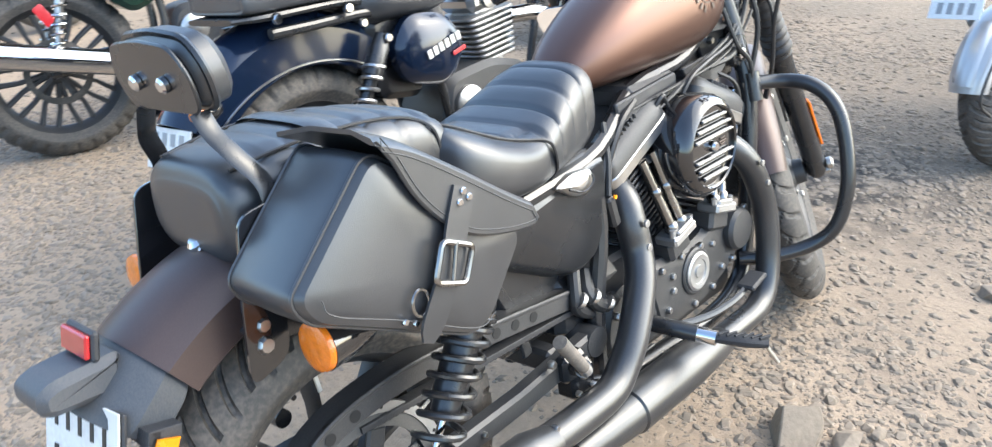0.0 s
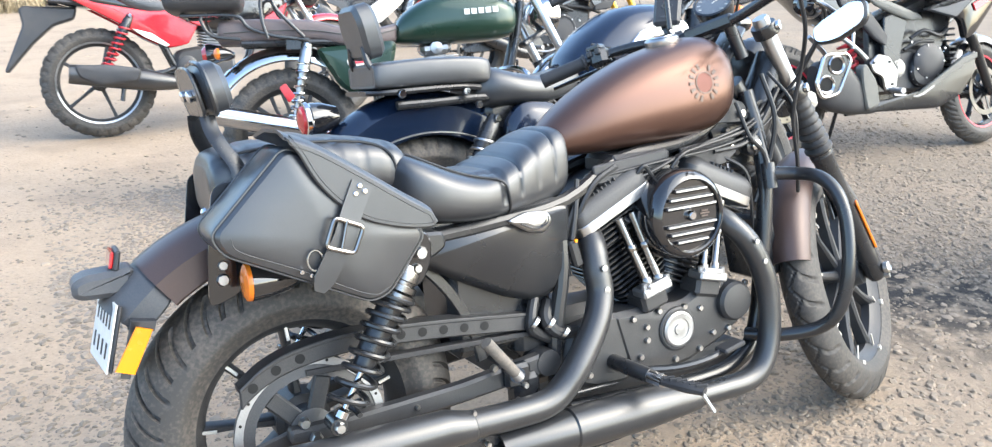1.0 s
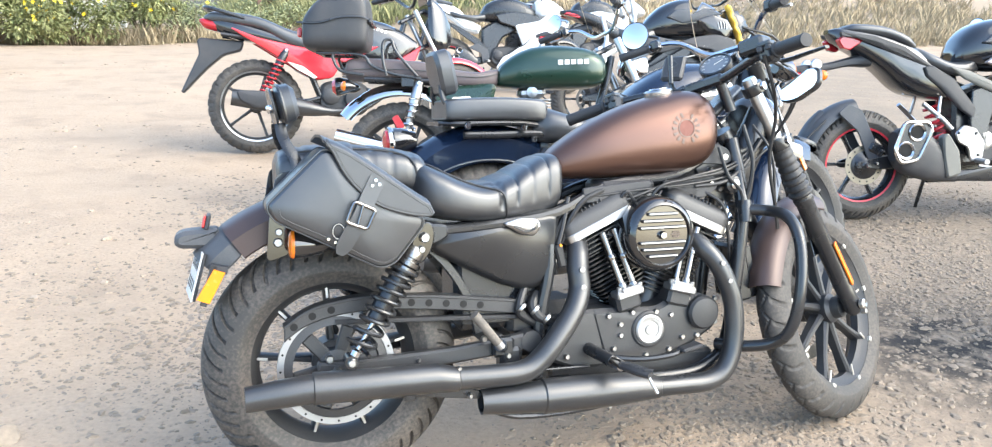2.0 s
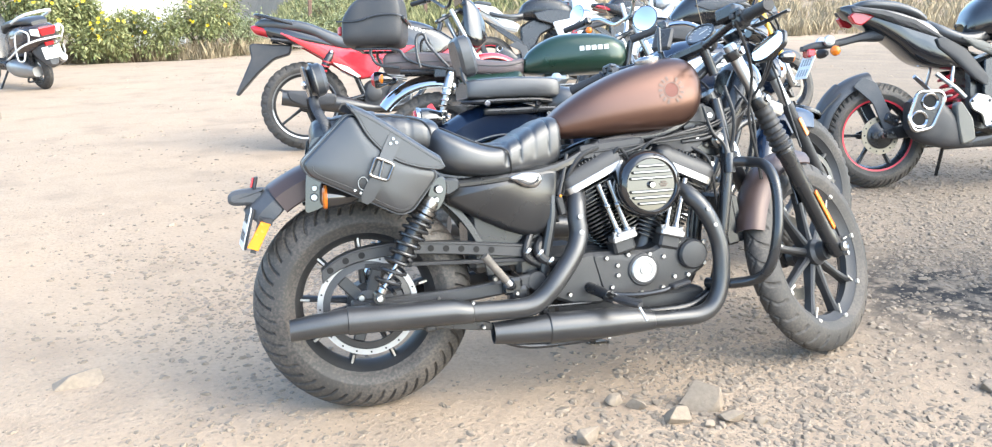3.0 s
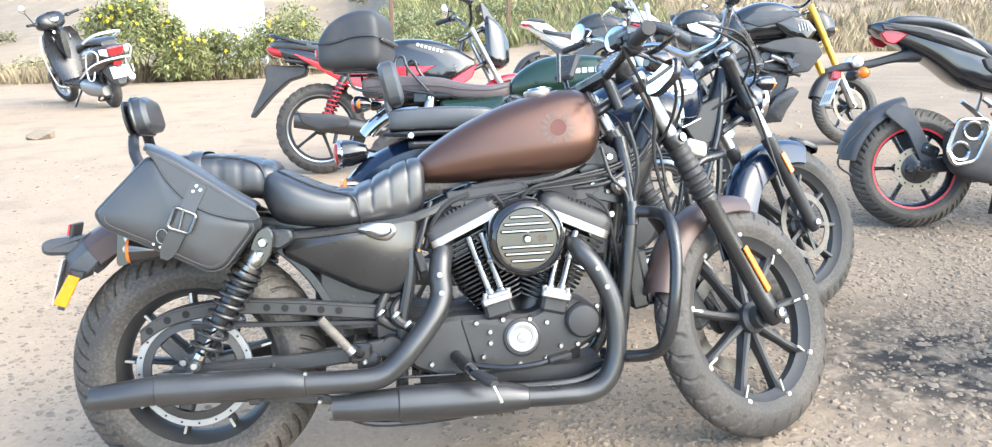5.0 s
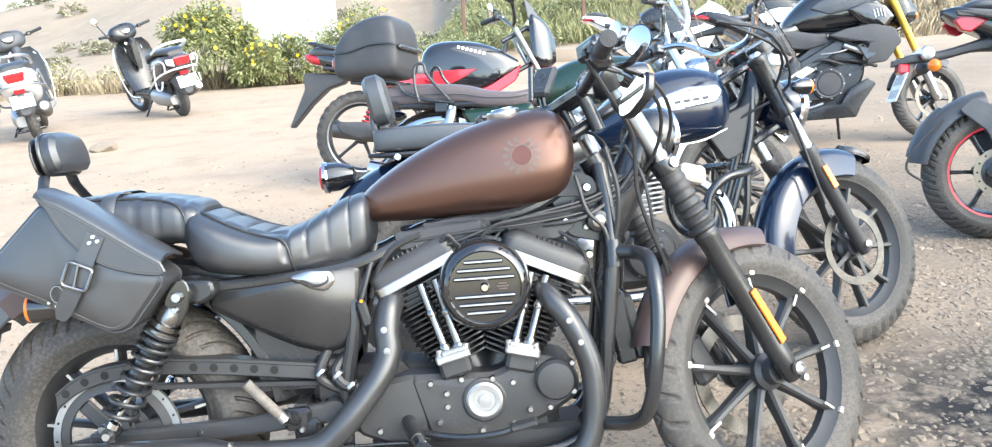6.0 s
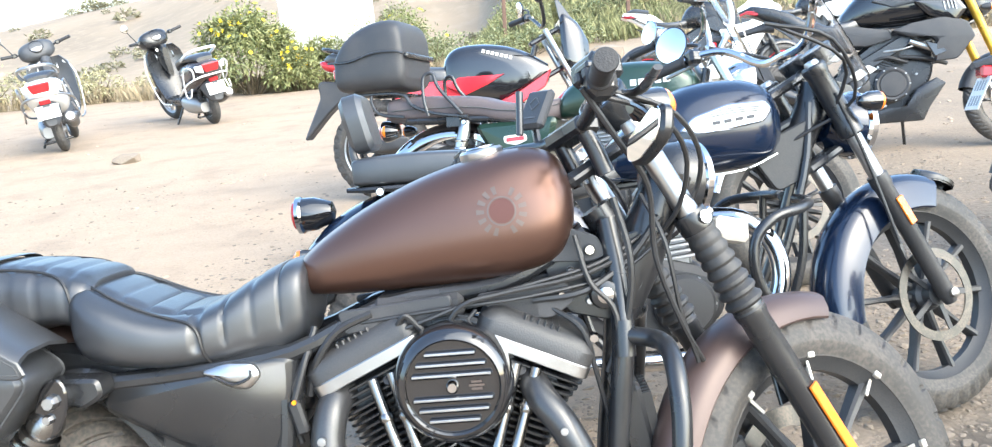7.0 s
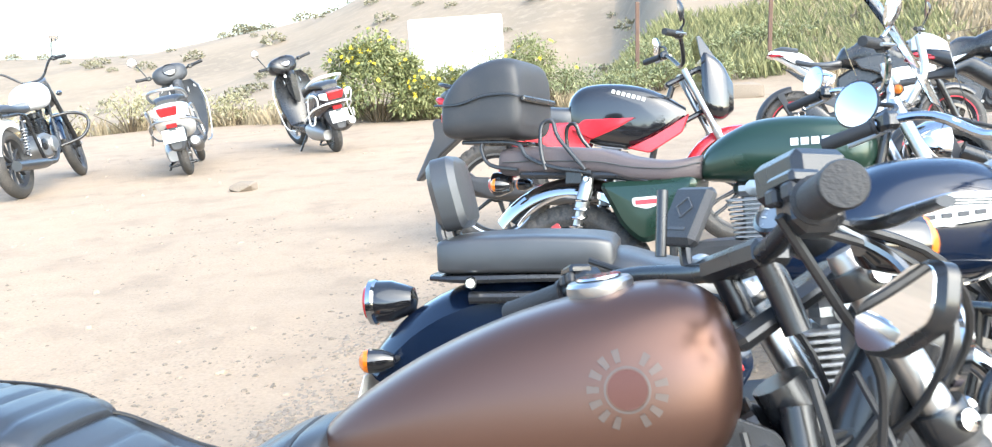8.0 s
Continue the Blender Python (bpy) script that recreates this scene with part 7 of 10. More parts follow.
for q in both([(1.02, -0.21, 0.635), (1.01, -0.21, 0.5), (0.98, -0.2, 0.38)]):
    tubes(b2, "crash_guard_stay", [q], 0.012, SATIN)
sh = Shape()
sh.tube([(1.03, 0, 0.72), (1.1, 0, 0.85), (1.13, 0, 0.95)], [0.04, 0.046, 0.04], 18, 4)
nk2 = part("steering_neck", sh, SATIN, b2)
sh = Shape()
for s in (-1, 1):
    sh.plate(fillet([(0.92, 0.78), (1.1, 0.86), (1.09, 0.7), (1.0, 0.66)], 0.02), s * 0.03, s * 0.045, 0.004)
parts("neck_plate", sh, MATTE, nk2)
HC2 = Vector((1.235, 0, 0.835))
sh = Shape()
sh.lathe([(0, -0.1), (0.05, -0.09), (0.082, -0.04), (0.09, 0.02)], 28, S2 @ along(HC2, HC2 + Vector((1, 0, -0.05))))
h2 = part("headlamp", sh, BLUEPAINT, b2, "round headlamp with chrome rim")
sh = Shape()
sh.lathe([(0.09, 0.01), (0.097, 0.018), (0.095, 0.038), (0.085, 0.04)], 32, S2 @ along(HC2, HC2 + Vector((1, 0, -0.05))), wrap=True)
part("headlamp_rim", sh, CHROME, h2)
sh = Shape()
sh.lathe([(0.086, 0.03), (0.06, 0.045), (0, 0.052)], 28, S2 @ along(HC2, HC2 + Vector((1, 0, -0.05))))
part("headlamp_lens", sh, LAMPGLASS, h2)
handlebar(b2, [(1.06, 0, 1.04), (1.06, -0.1, 1.05), (1.02, -0.2, 1.12), (0.96, -0.28, 1.13), (0.86, -0.4, 1.1)], S2, CHROME)
for s in (-1, 1):
    round_mirror(b2, [(0.95, s * 0.27, 1.14), (0.99, s * 0.29, 1.17), (0.96, s * 0.36, 1.195)], (0.95, s * 0.38, 1.2), 0.062, S2, SATIN, face=(-1, s * -0.2 - 0.25, 0.12))
    signal(b2, (1.2, s * 0.17, 0.86), (1, 0, 0), st=S2)
for dy, rr in ((-0.055, 0.045), (0.05, 0.04)):
    sh = Shape()
    mdl = S2 @ along((1.13, dy, 1.03), (1.05, dy, 1.16))
    sh.lathe([(0, -0.04), (rr * 0.9, -0.03), (rr, 0.01), (rr * 0.92, 0.014), (0, 0.01)], 24, mdl)
    ga = part("gauge", sh, SATIN, b2, "round gauge")
    sh = Shape()
    sh.lathe([(rr * 0.9, 0.0115), (0, 0.0125)], 20, mdl)
    part("dial", sh, DIAL, ga)
sh = Shape()
rings = []
for i in range(9):
    t = i / 8
    x, z = 1.27 - 0.16 * t, 0.93 + 0.36 * t
    w = 0.19 * (1 - 0.35 * t**2)
    rings.append([(x - 0.10 * u * u + dx, u * w, z) for dx in (0.0, 0.004) for u in ((-1, -0.75, -0.5, -0.25, 0, 0.25, 0.5, 0.75, 1) if dx == 0 else (1, 0.75, 0.5, 0.25, 0, -0.25, -0.5, -0.75, -1))])
sh.rings(rings, m=S2)
ws = part("windscreen", sh, CLEAR, b2, "clear plastic windscreen")
ws.visible_shadow = False
for pts in ([(0.93, -0.27, 1.1), (1.1, -0.25, 1.05), (1.2, -0.1, 0.9), (1.05, -0.04, 0.8)], [(0.95, -0.25, 1.1), (1.15, -0.18, 1.0), (1.15, -0.06, 0.85)], [(0.9, 0.28, 1.1), (1.1, 0.2, 1.02), (1.12, 0.06, 0.85)], [(1.15, -0.1, 0.92), (1.22, -0.1, 0.75), (1.3, -0.11, 0.5)]):
    tubes(b2, "cable", [pts], 0.005, CABLE)

# ---- green classic bike with a luggage box ----
b3 = thing("motorcycle", pose(0.68, 2.57, 0, -9, 0, -15) @ Matrix.Scale(0.98, 4), "dark green classic motorcycle with brown seat and rear rack", "motorcycle")
S3 = steering((1.09, 0.9), 27, 25)
plain_wheel(b3, "rear_wheel", 0, 0.325, 0.13, 0.24, 10, MATTE, groove=knob_groove(34, 0.006), seg=238, paired=True, disc=0.12, disc_y=-0.075)
plain_wheel(b3, "front_wheel", 1.44, 0.331, 0.1, 0.242, 10, MATTE, S3, seg=120, paired=True, disc=0.155, disc_y=-0.065)
fork(b3, (1.44, 0.331), (1.104, 0.99), S3, BRUSHED, SATIN, 0.1, 0.022, 0.5)
twin_shocks(b3, (0.09, 0.745), (0.0, 0.38), 0.145, CHROME, BRUSHED)
sh = Shape()
sh.arc_shell((0, 0.325), 0.425, 40, 143, 0.085, 0.03, 0.004, 34, crown=0.035, taper=0.1)
part("rear_fender", sh, CHROME, b3, "polished chrome rear fender")
sh = Shape()
sh.arc_shell((1.44, 0.331), 0.37, 40, 170, 0.06, 0.03, 0.004, 30, m=S3, crown=0.03, taper=0.1)
part("front_fender", sh, CHROME, b3, "chrome front fender")
sh = Shape()
sh.solid([(0.49, 0.748, 0.8, 0.06), (0.52, 0.735, 0.86, 0.1), (0.6, 0.73, 0.92, 0.128), (0.7, 0.73, 0.958, 0.14), (0.84, 0.732, 0.968, 0.143), (0.98, 0.742, 0.955, 0.135), (1.06, 0.765, 0.92, 0.105), (1.09, 0.81, 0.875, 0.05)], n=40, k=6, e=2.9, ends=0.5)
tk = part("fuel_tank", sh, GREENPAINT, b3, "dark green tank with pale badge", smooth=60)
bars(tk, "badge_bar", [(0.83 + 0.034 * i, -0.1435, 0.873 + 0.002 * i, 0.026, 0.026, -3) for i in range(5)], BADGE)
sh = Shape()
sh.solid([(-0.3, 0.77, 0.845, 0.1), (-0.27, 0.755, 0.868, 0.118), (-0.1, 0.755, 0.872, 0.125), (0.12, 0.76, 0.86, 0.128), (0.24, 0.735, 0.83, 0.135), (0.38, 0.73, 0.815, 0.13), (0.48, 0.74, 0.83, 0.1), (0.52, 0.76, 0.835, 0.06)], n=28, k=6, e=4.2, ends=0.7)
st3 = part("dual_seat", sh, BROWNSEAT, b3, "long brown vinyl dual seat", smooth=60)
sh = Shape()
sh.tube([(-0.27, -0.124, 0.81), (-0.1, -0.13, 0.815), (0.12, -0.132, 0.81), (0.25, -0.137, 0.79), (0.4, -0.132, 0.785), (0.5, -0.093, 0.805)], 0.0025, 6, 4)
part("seat_piping", sh, STITCH, st3)
sh = Shape()
sh.plate(fillet([(0.12, 0.73), (0.5, 0.755), (0.46, 0.58), (0.3, 0.5), (0.22, 0.56)], 0.04, 5), 0.12, -0.14, 0.02, dome=0.008)
cv = part("side_cover", sh, GREENPAINT, b3, "dark green side cover with red and white sticker")
sh = Shape()
sh.plate(fillet([(0.26, 0.675), (0.36, 0.685), (0.37, 0.655), (0.32, 0.635), (0.265, 0.645)], 0.012), -0.147, -0.152, 0.001)
stk = part("sticker", sh, WHITEPL, cv)
bars(stk, "sticker_bar", [(0.315, -0.153, 0.662, 0.08, 0.016, -5)], REDPAINT)
tubes(b3, "luggage_rack", both([(0.1, -0.14, 0.77), (-0.05, -0.15, 0.79), (-0.16, -0.14, 0.83), (-0.22, -0.13, 0.885), (-0.45, -0.12, 0.89)]) + both([(-0.08, -0.15, 0.78), (-0.1, -0.15, 0.86), (-0.1, -0.14, 0.95), (-0.06, -0.13, 0.965), (-0.03, -0.14, 0.9), (0.08, -0.15, 0.78)]) + both([(-0.2, -0.14, 0.78), (-0.32, -0.14, 0.8), (-0.36, -0.13, 0.86), (-0.36, -0.12, 0.89)]) + [[(-0.44, -0.12, 0.89), (-0.44, 0.12, 0.89)], [(-0.24, -0.13, 0.886), (-0.24, 0.13, 0.886)]], 0.0085, SATIN, "black tubular luggage rack")
sh = Shape()
sh.box((0.03, -0.135, 0.75), (0.07, 0.01, 0.05), 0.004)
part("rack_plate", sh, SATIN, b3)
single_engine(b3, 0.66, 0.42, -4, MATTE, DULLALU, BRUSHED, fins=10, k=1.05)
tubes(b3, "frame", both([(1.12, -0.03, 0.92), (1.08, -0.05, 0.72), (0.98, -0.07, 0.38), (0.86, -0.1, 0.27), (0.45, -0.1, 0.28), (0.4, -0.1, 0.55), (0.3, -0.11, 0.74), (-0.2, -0.11, 0.76)]), 0.016, SATIN, "black tubular frame")
tubes(b3, "swing_arm", both([(0.42, -0.11, 0.37), (0.2, -0.115, 0.35), (-0.03, -0.115, 0.325)]), 0.022, SATIN)
sh = Shape()
sh.tube([(0.84, -0.13, 0.5), (0.86, -0.14, 0.36), (0.7, -0.15, 0.27), (0.45, -0.155, 0.27), (0.3, -0.16, 0.3)], 0.022, 14, 5)
part("exhaust_pipe", sh, CHROME, b3)
sh = Shape()
sh.tube([(0.36, -0.16, 0.29), (0.26, -0.165, 0.32), (-0.1, -0.18, 0.4), (-0.34, -0.19, 0.455)], [0.025, 0.044, 0.048, 0.044], 20, 5)
part("silencer", sh, CHROME, b3, "polished chrome silencer")
sh = Shape()
sh.lathe([(0, -0.08), (0.035, -0.07), (0.05, -0.02), (0.05, 0)], 20, along((-0.36, 0, 0.72), (-0.6, 0, 0.7)))
tl = part("tail_lamp", sh, GLOSS, b3)
sh = Shape()
sh.lathe([(0.048, 0), (0.03, 0.02), (0, 0.024)], 20, along((-0.36, 0, 0.72), (-0.6, 0, 0.7)))
part("lens", sh, REDLENS, tl)
for s in (-1, 1):
    signal(b3, (-0.3, s * 0.13, 0.72), (-1, s * 0.3, 0), AMBER)
sh = Shape()
sh.plate(fillet([(-0.05, 0.56), (-0.02, 0.58), (0.02, 0.52), (-0.01, 0.49)], 0.01), -0.175, -0.18, 0.001)
part("side_reflector", sh, REDLENS, b3, "red oval side reflector")
handlebar(b3, [(1.08, 0, 1.04), (1.08, -0.1, 1.05), (1.05, -0.2, 1.11), (1.0, -0.28, 1.12), (0.9, -0.39, 1.09)], S3, CHROME)
for s in (-1, 1):
    round_mirror(b3, [(0.99, s * 0.27, 1.13), (1.03, s * 0.29, 1.19), (1.0, s * 0.36, 1.22)], (0.99, s * 0.385, 1.2), 0.058, S3, CHROME, face=(-1, s * -0.2 - 0.2, 0.12), stem_mat=CHROME)
HC3 = Vector((1.28, 0, 0.86))
sh = Shape()
sh.lathe([(0, -0.1), (0.05, -0.09), (0.085, -0.04), (0.093, 0.02)], 28, S3 @ along(HC3, HC3 + Vector((1, 0, -0.05))))
h3 = part("headlamp", sh, CHROME, b3, "round chrome headlamp")
sh = Shape()
sh.lathe([(0.09, 0.015), (0.06, 0.035), (0, 0.045)], 28, S3 @ along(HC3, HC3 + Vector((1, 0, -0.05))))
part("headlamp_lens", sh, LAMPGLASS, h3)
sh = Shape()
rings = []
for i in range(9):
    t = i / 8
    x, z = 1.3 - 0.2 * t, 0.96 + 0.4 * t
    w = 0.2 * (1 - 0.4 * t**2)
    us = [-1, -0.75, -0.5, -0.25, 0, 0.25, 0.5, 0.75, 1]
    rings.append([(x - 0.12 * u * u, u * w, z) for u in us] + [(x - 0.12 * u * u + 0.004, u * w, z) for u in us[::-1]])
sh.rings(rings, m=S3)
ws = part("windscreen", sh, CLEAR, b3, "clear touring windscreen")
ws.visible_shadow = False
for q in both([(1.15, -0.11, 0.98), (1.19, -0.14, 1.08), (1.17, -0.15, 1.2)]):
    tubes(b3, "screen_bracket", [[tuple(S3 @ Vector(p)) for p in q]], 0.013, BRUSHED)
tubes(b3, "crash_guard", both([(1.0, -0.07, 0.6), (1.05, -0.2, 0.6), (1.08, -0.28, 0.56), (1.06, -0.3, 0.45), (1.0, -0.25, 0.36), (0.93, -0.08, 0.34)]), 0.014, CHROME, "chrome crash guard", 12)

# the box on its rack
sh = Shape()
sh.solid([(-0.452, 0.94, 1.03, 0.16), (-0.438, 0.902, 1.075, 0.188), (-0.385, 0.895, 1.145, 0.2), (-0.31, 0.895, 1.192, 0.2), (-0.22, 0.895, 1.214, 0.196), (-0.155, 0.9, 1.206, 0.188), (-0.126, 0.912, 1.17, 0.176), (-0.114, 0.95, 1.08, 0.16)], n=48, k=7, e=5.0, ends=0.85)
b3m = pose(0.68, 2.57, 0, -9, 0, -15) @ Matrix.Scale(0.98, 4)
bx = thing("luggage_box", b3m, "black hard plastic luggage box on a rear rack", "luggage box")
bx.location += Vector((-0.062, 0.016, 0.006))
part("box_shell", sh, PLASTIC, bx, smooth=45)
sh = Shape()
seam = [(-0.475, 1.03), (-0.36, 1.03), (-0.25, 1.06), (-0.15, 1.065), (-0.108, 1.055)]
for s in (-1, 1):
    S_ = [(x, s * (0.208 if -0.42 < x < -0.2 else 0.188 if x > -0.12 or x < -0.45 else 0.2), z) for x, z in seam]
    sh.tube(S_, 0.005, 6, 5)
parts("lid_seam", sh, SATIN, bx)
sh = Shape()
sh.box((-0.104, 0, 1.05), (0.02, 0.34, 0.022), 0.006)
part("box_latch", sh, SATIN, bx)
sh = Shape()
sh.box((-0.468, 0, 0.985), (0.03, 0.26, 0.05), 0.01)
part("box_reflector", sh, REDLENS, bx)

# ---- red and black commuter ----
b4 = thing("motorcycle", pose(0.04, 4.62, 0, -8, 0, -3) @ Matrix.Scale(1.1, 4), "red and black commuter motorcycle", "motorcycle")
S4 = Matrix.Translation((0.07, 0, 0)) @ steering((0.91, 0.9), 26, 12)
plain_wheel(b4, "rear_wheel", 0, 0.305, 0.095, 0.232, 5, MATTE, groove=knob_groove(30, 0.006), seg=200, tape=BRUSHED)
plain_wheel(b4, "front_wheel", 1.265, 0.3, 0.085, 0.232, 5, MATTE, S4, seg=100, paired=True)
fork(b4, (1.265, 0.3), (0.963, 0.92), S4, BRUSHED, SILVERPAINT, 0.085, 0.017, 0.5)
twin_shocks(b4, (0.2, 0.66), (0.03, 0.36), 0.13, REDSPRING, SATIN)
sh = Shape()
sh.solid([(-0.29, 0.84, 0.865, 0.03), (-0.25, 0.8, 0.87, 0.06), (-0.19, 0.76, 0.875, 0.09), (-0.07, 0.72, 0.85, 0.11), (0.1, 0.69, 0.8, 0.12), (0.32, 0.62, 0.76, 0.12), (0.42, 0.64, 0.74, 0.1)], n=28, k=5, e=3.2)
part("tail_cowl", sh, GLOSS, b4, "gloss black tail cowl", smooth=60)
sh = Shape()
for s in (-1, 1):
    sh.plate(fillet([(-0.14, 0.8), (0.04, 0.735), (0.16, 0.71), (0.3, 0.68), (0.5, 0.68), (0.6, 0.66), (0.49, 0.49), (0.39, 0.475), (0.22, 0.57), (0.06, 0.67), (-0.08, 0.755)], 0.015, 3), s * 0.1, s * 0.134, 0.006, dome=0.006)
parts("side_panel", sh, REDPAINT, b4, "red side panel")
sh = Shape()
sh.solid([(-0.3, 0.85, 0.878, 0.035), (-0.24, 0.835, 0.905, 0.08), (-0.12, 0.815, 0.9, 0.115), (0.05, 0.78, 0.868, 0.13), (0.25, 0.67, 0.79, 0.135), (0.42, 0.63, 0.765, 0.125), (0.5, 0.64, 0.77, 0.09)], n=28, k=5, e=3.4)
part("dual_seat", sh, LEATHER, b4, "black dual seat", smooth=60)
sh = Shape()
sh.solid([(-0.33, 0.835, 0.86, 0.03), (-0.3, 0.8, 0.865, 0.055), (-0.22, 0.775, 0.85, 0.075)], n=16, k=4)
part("tail_lamp", sh, REDLENS, b4)
tubes(b4, "grab_rail", both([(-0.05, -0.12, 0.86), (-0.19, -0.12, 0.9), (-0.28, -0.08, 0.925), (-0.3, 0, 0.93)]), 0.012, SATIN)
sh = Shape()
sh.plate(fillet([(-0.06, 0.72), (-0.33, 0.74), (-0.35, 0.72), (-0.34, 0.64), (-0.38, 0.56), (-0.46, 0.4), (-0.445, 0.39), (-0.3, 0.54), (-0.19, 0.63), (-0.08, 0.66)], 0.02), -0.06, 0.06, 0.01)
part("mudguard_flap", sh, PLASTIC, b4, "black plastic rear mudguard")
sh = Shape()
sh.solid([(0.42, 0.66, 0.75, 0.08), (0.45, 0.61, 0.825, 0.12), (0.52, 0.57, 0.872, 0.145), (0.66, 0.54, 0.88, 0.158), (0.82, 0.52, 0.855, 0.158), (0.95, 0.56, 0.8, 0.14), (1.05, 0.63, 0.735, 0.1)], n=36, k=6, e=3.6, ends=0.5)
tk = part("fuel_tank", sh, GLOSS, b4, "black and red fuel tank", smooth=60)
sh = Shape()
sh.plate(fillet([(0.45, 0.64), (0.52, 0.69), (0.8, 0.69), (0.7, 0.64), (0.56, 0.585)], 0.012), -0.13, -0.162, 0.004)
part("tank_decal", sh, REDPAINT, tk)
sh = Shape()
sh.plate(fillet([(0.74, 0.53), (0.88, 0.59), (1.07, 0.7), (1.03, 0.6), (0.86, 0.5)], 0.015), -0.12, -0.165, 0.006)
part("tank_shroud", sh, REDPAINT, b4, "red tank shroud")
bars(tk, "tank_bar", [(0.68 + 0.026 * i, -0.154, 0.83 - 0.008 * i, 0.018, 0.02, 18) for i in range(7)], WHITEPL)
single_engine(b4, 0.6, 0.37, 8, MATTE, DULLALU, MATTE, fins=7, k=0.9)
tubes(b4, "frame", both([(0.98, -0.03, 0.85), (0.9, -0.05, 0.6), (0.8, -0.06, 0.35), (0.5, -0.09, 0.25), (0.36, -0.09, 0.5), (0.3, -0.1, 0.68), (-0.2, -0.1, 0.76)]), 0.015, SATIN)
tubes(b4, "swing_arm", both([(0.4, -0.1, 0.34), (0.0, -0.105, 0.305)]), 0.02, SATIN)
sh = Shape()
sh.tube([(0.72, -0.12, 0.42), (0.7, -0.14, 0.3), (0.5, -0.15, 0.27), (0.32, -0.16, 0.29), (0.15, -0.165, 0.32), (-0.15, -0.175, 0.365)], [0.016, 0.018, 0.022, 0.05, 0.062, 0.052], 20, 5)
part("silencer", sh, EXHAUST, b4, "black silencer")
sh = Shape()
sh.plate(fillet([(-0.12, 0.41), (0.06, 0.4), (0.22, 0.37), (0.2, 0.3), (0.0, 0.29), (-0.1, 0.34)], 0.03), -0.2, -0.238, 0.01, dome=0.006)
part("heat_shield", sh, PLASTIC, b4)
for _s in (-1, 1):
    sh = Shape()
    sh.plate(fillet([(0.2, 0.59), (0.3, 0.56), (0.39, 0.49), (0.37, 0.48), (0.26, 0.54)], 0.006), _s * 0.13, _s * 0.142, 0.002)
    part("panel_flash", sh, WHITEPL, b4, "pale panel flash")
tubes(b4, "foot_peg_hanger", [[(0.1, -0.14, 0.3), (0.25, -0.17, 0.32), (0.4, -0.15, 0.36)], [(0.12, -0.17, 0.28), (0.1, -0.18, 0.2)]], 0.012, SATIN)
handlebar(b4, [(0.96, 0, 0.96), (0.96, -0.08, 0.98), (0.93, -0.2, 1.05), (0.9, -0.27, 1.07), (0.82, -0.38, 1.06)], S4, SATIN)
for s in (-1, 1):
    round_mirror(b4, [(0.9, s * 0.26, 1.07), (0.93, s * 0.3, 1.12), (0.9, s * 0.38, 1.15)], (0.89, s * 0.41, 1.155), 0.055, S4, SATIN, face=(-1, s * -0.25, -0.1))
sh = Shape()
sh.solid([(1.05, 0.74, 1.0, 0.09), (1.08, 0.68, 1.02, 0.11), (1.16, 0.66, 0.96, 0.1), (1.22, 0.7, 0.86, 0.06)], n=24, k=5, e=5.0, m=S4)
part("headlamp_cowl", sh, GLOSS, b4, "black headlamp cowl")
sh = Shape()
sh.plate([(1.05, 0.98), (1.13, 0.98), (1.05, 1.1), (1.03, 1.1)], -0.08, 0.08, 0.004, S4)
part("fly_screen", sh, GLOSS, b4)
sh = Shape()
sh.arc_shell((1.265, 0.3), 0.335, 40, 165, 0.055, 0.02, 0.004, 24, m=S4, crown=0.025, taper=0.1)
part("front_fender", sh, REDPAINT, b4)


# ---- black sport bike with red rim tape ----
OLIVEPL = mat("worn_grey_olive_plastic", (0.14, 0.14, 0.125), 0.5, 0, 0.15, 10, 0.1, 300, dust=0.1)
TANKPANEL = mat("silver_pink_panel_paint", (0.5, 0.45, 0.44), 0.3, 0.3, 0.2, 6, coat=0.4)
SLATE = mat("slate_blue_grey_plastic", (0.04, 0.047, 0.058), 0.4, 0, 0.15, 9, 0.1, 300, dust=0.08)
DULLDISC = mat("brown_steel_disc", (0.3, 0.27, 0.21), 0.4, 0.7, 0.15, 20, 0.05, 200, dust=0.2)


def panel_pair(parent, name, poly, y0, y1, material, label="", r=0.012, b=0.006, dome=0.0, sides=(-1, 1)):
    """The same bodywork panel on the sides of a machine, each an object."""
    for s in sides:
        sh = Shape()
        sh.plate(fillet(poly, r, 3), s * y0, s * y1, b, dome=dome)
        part(name, sh, material, parent, label)


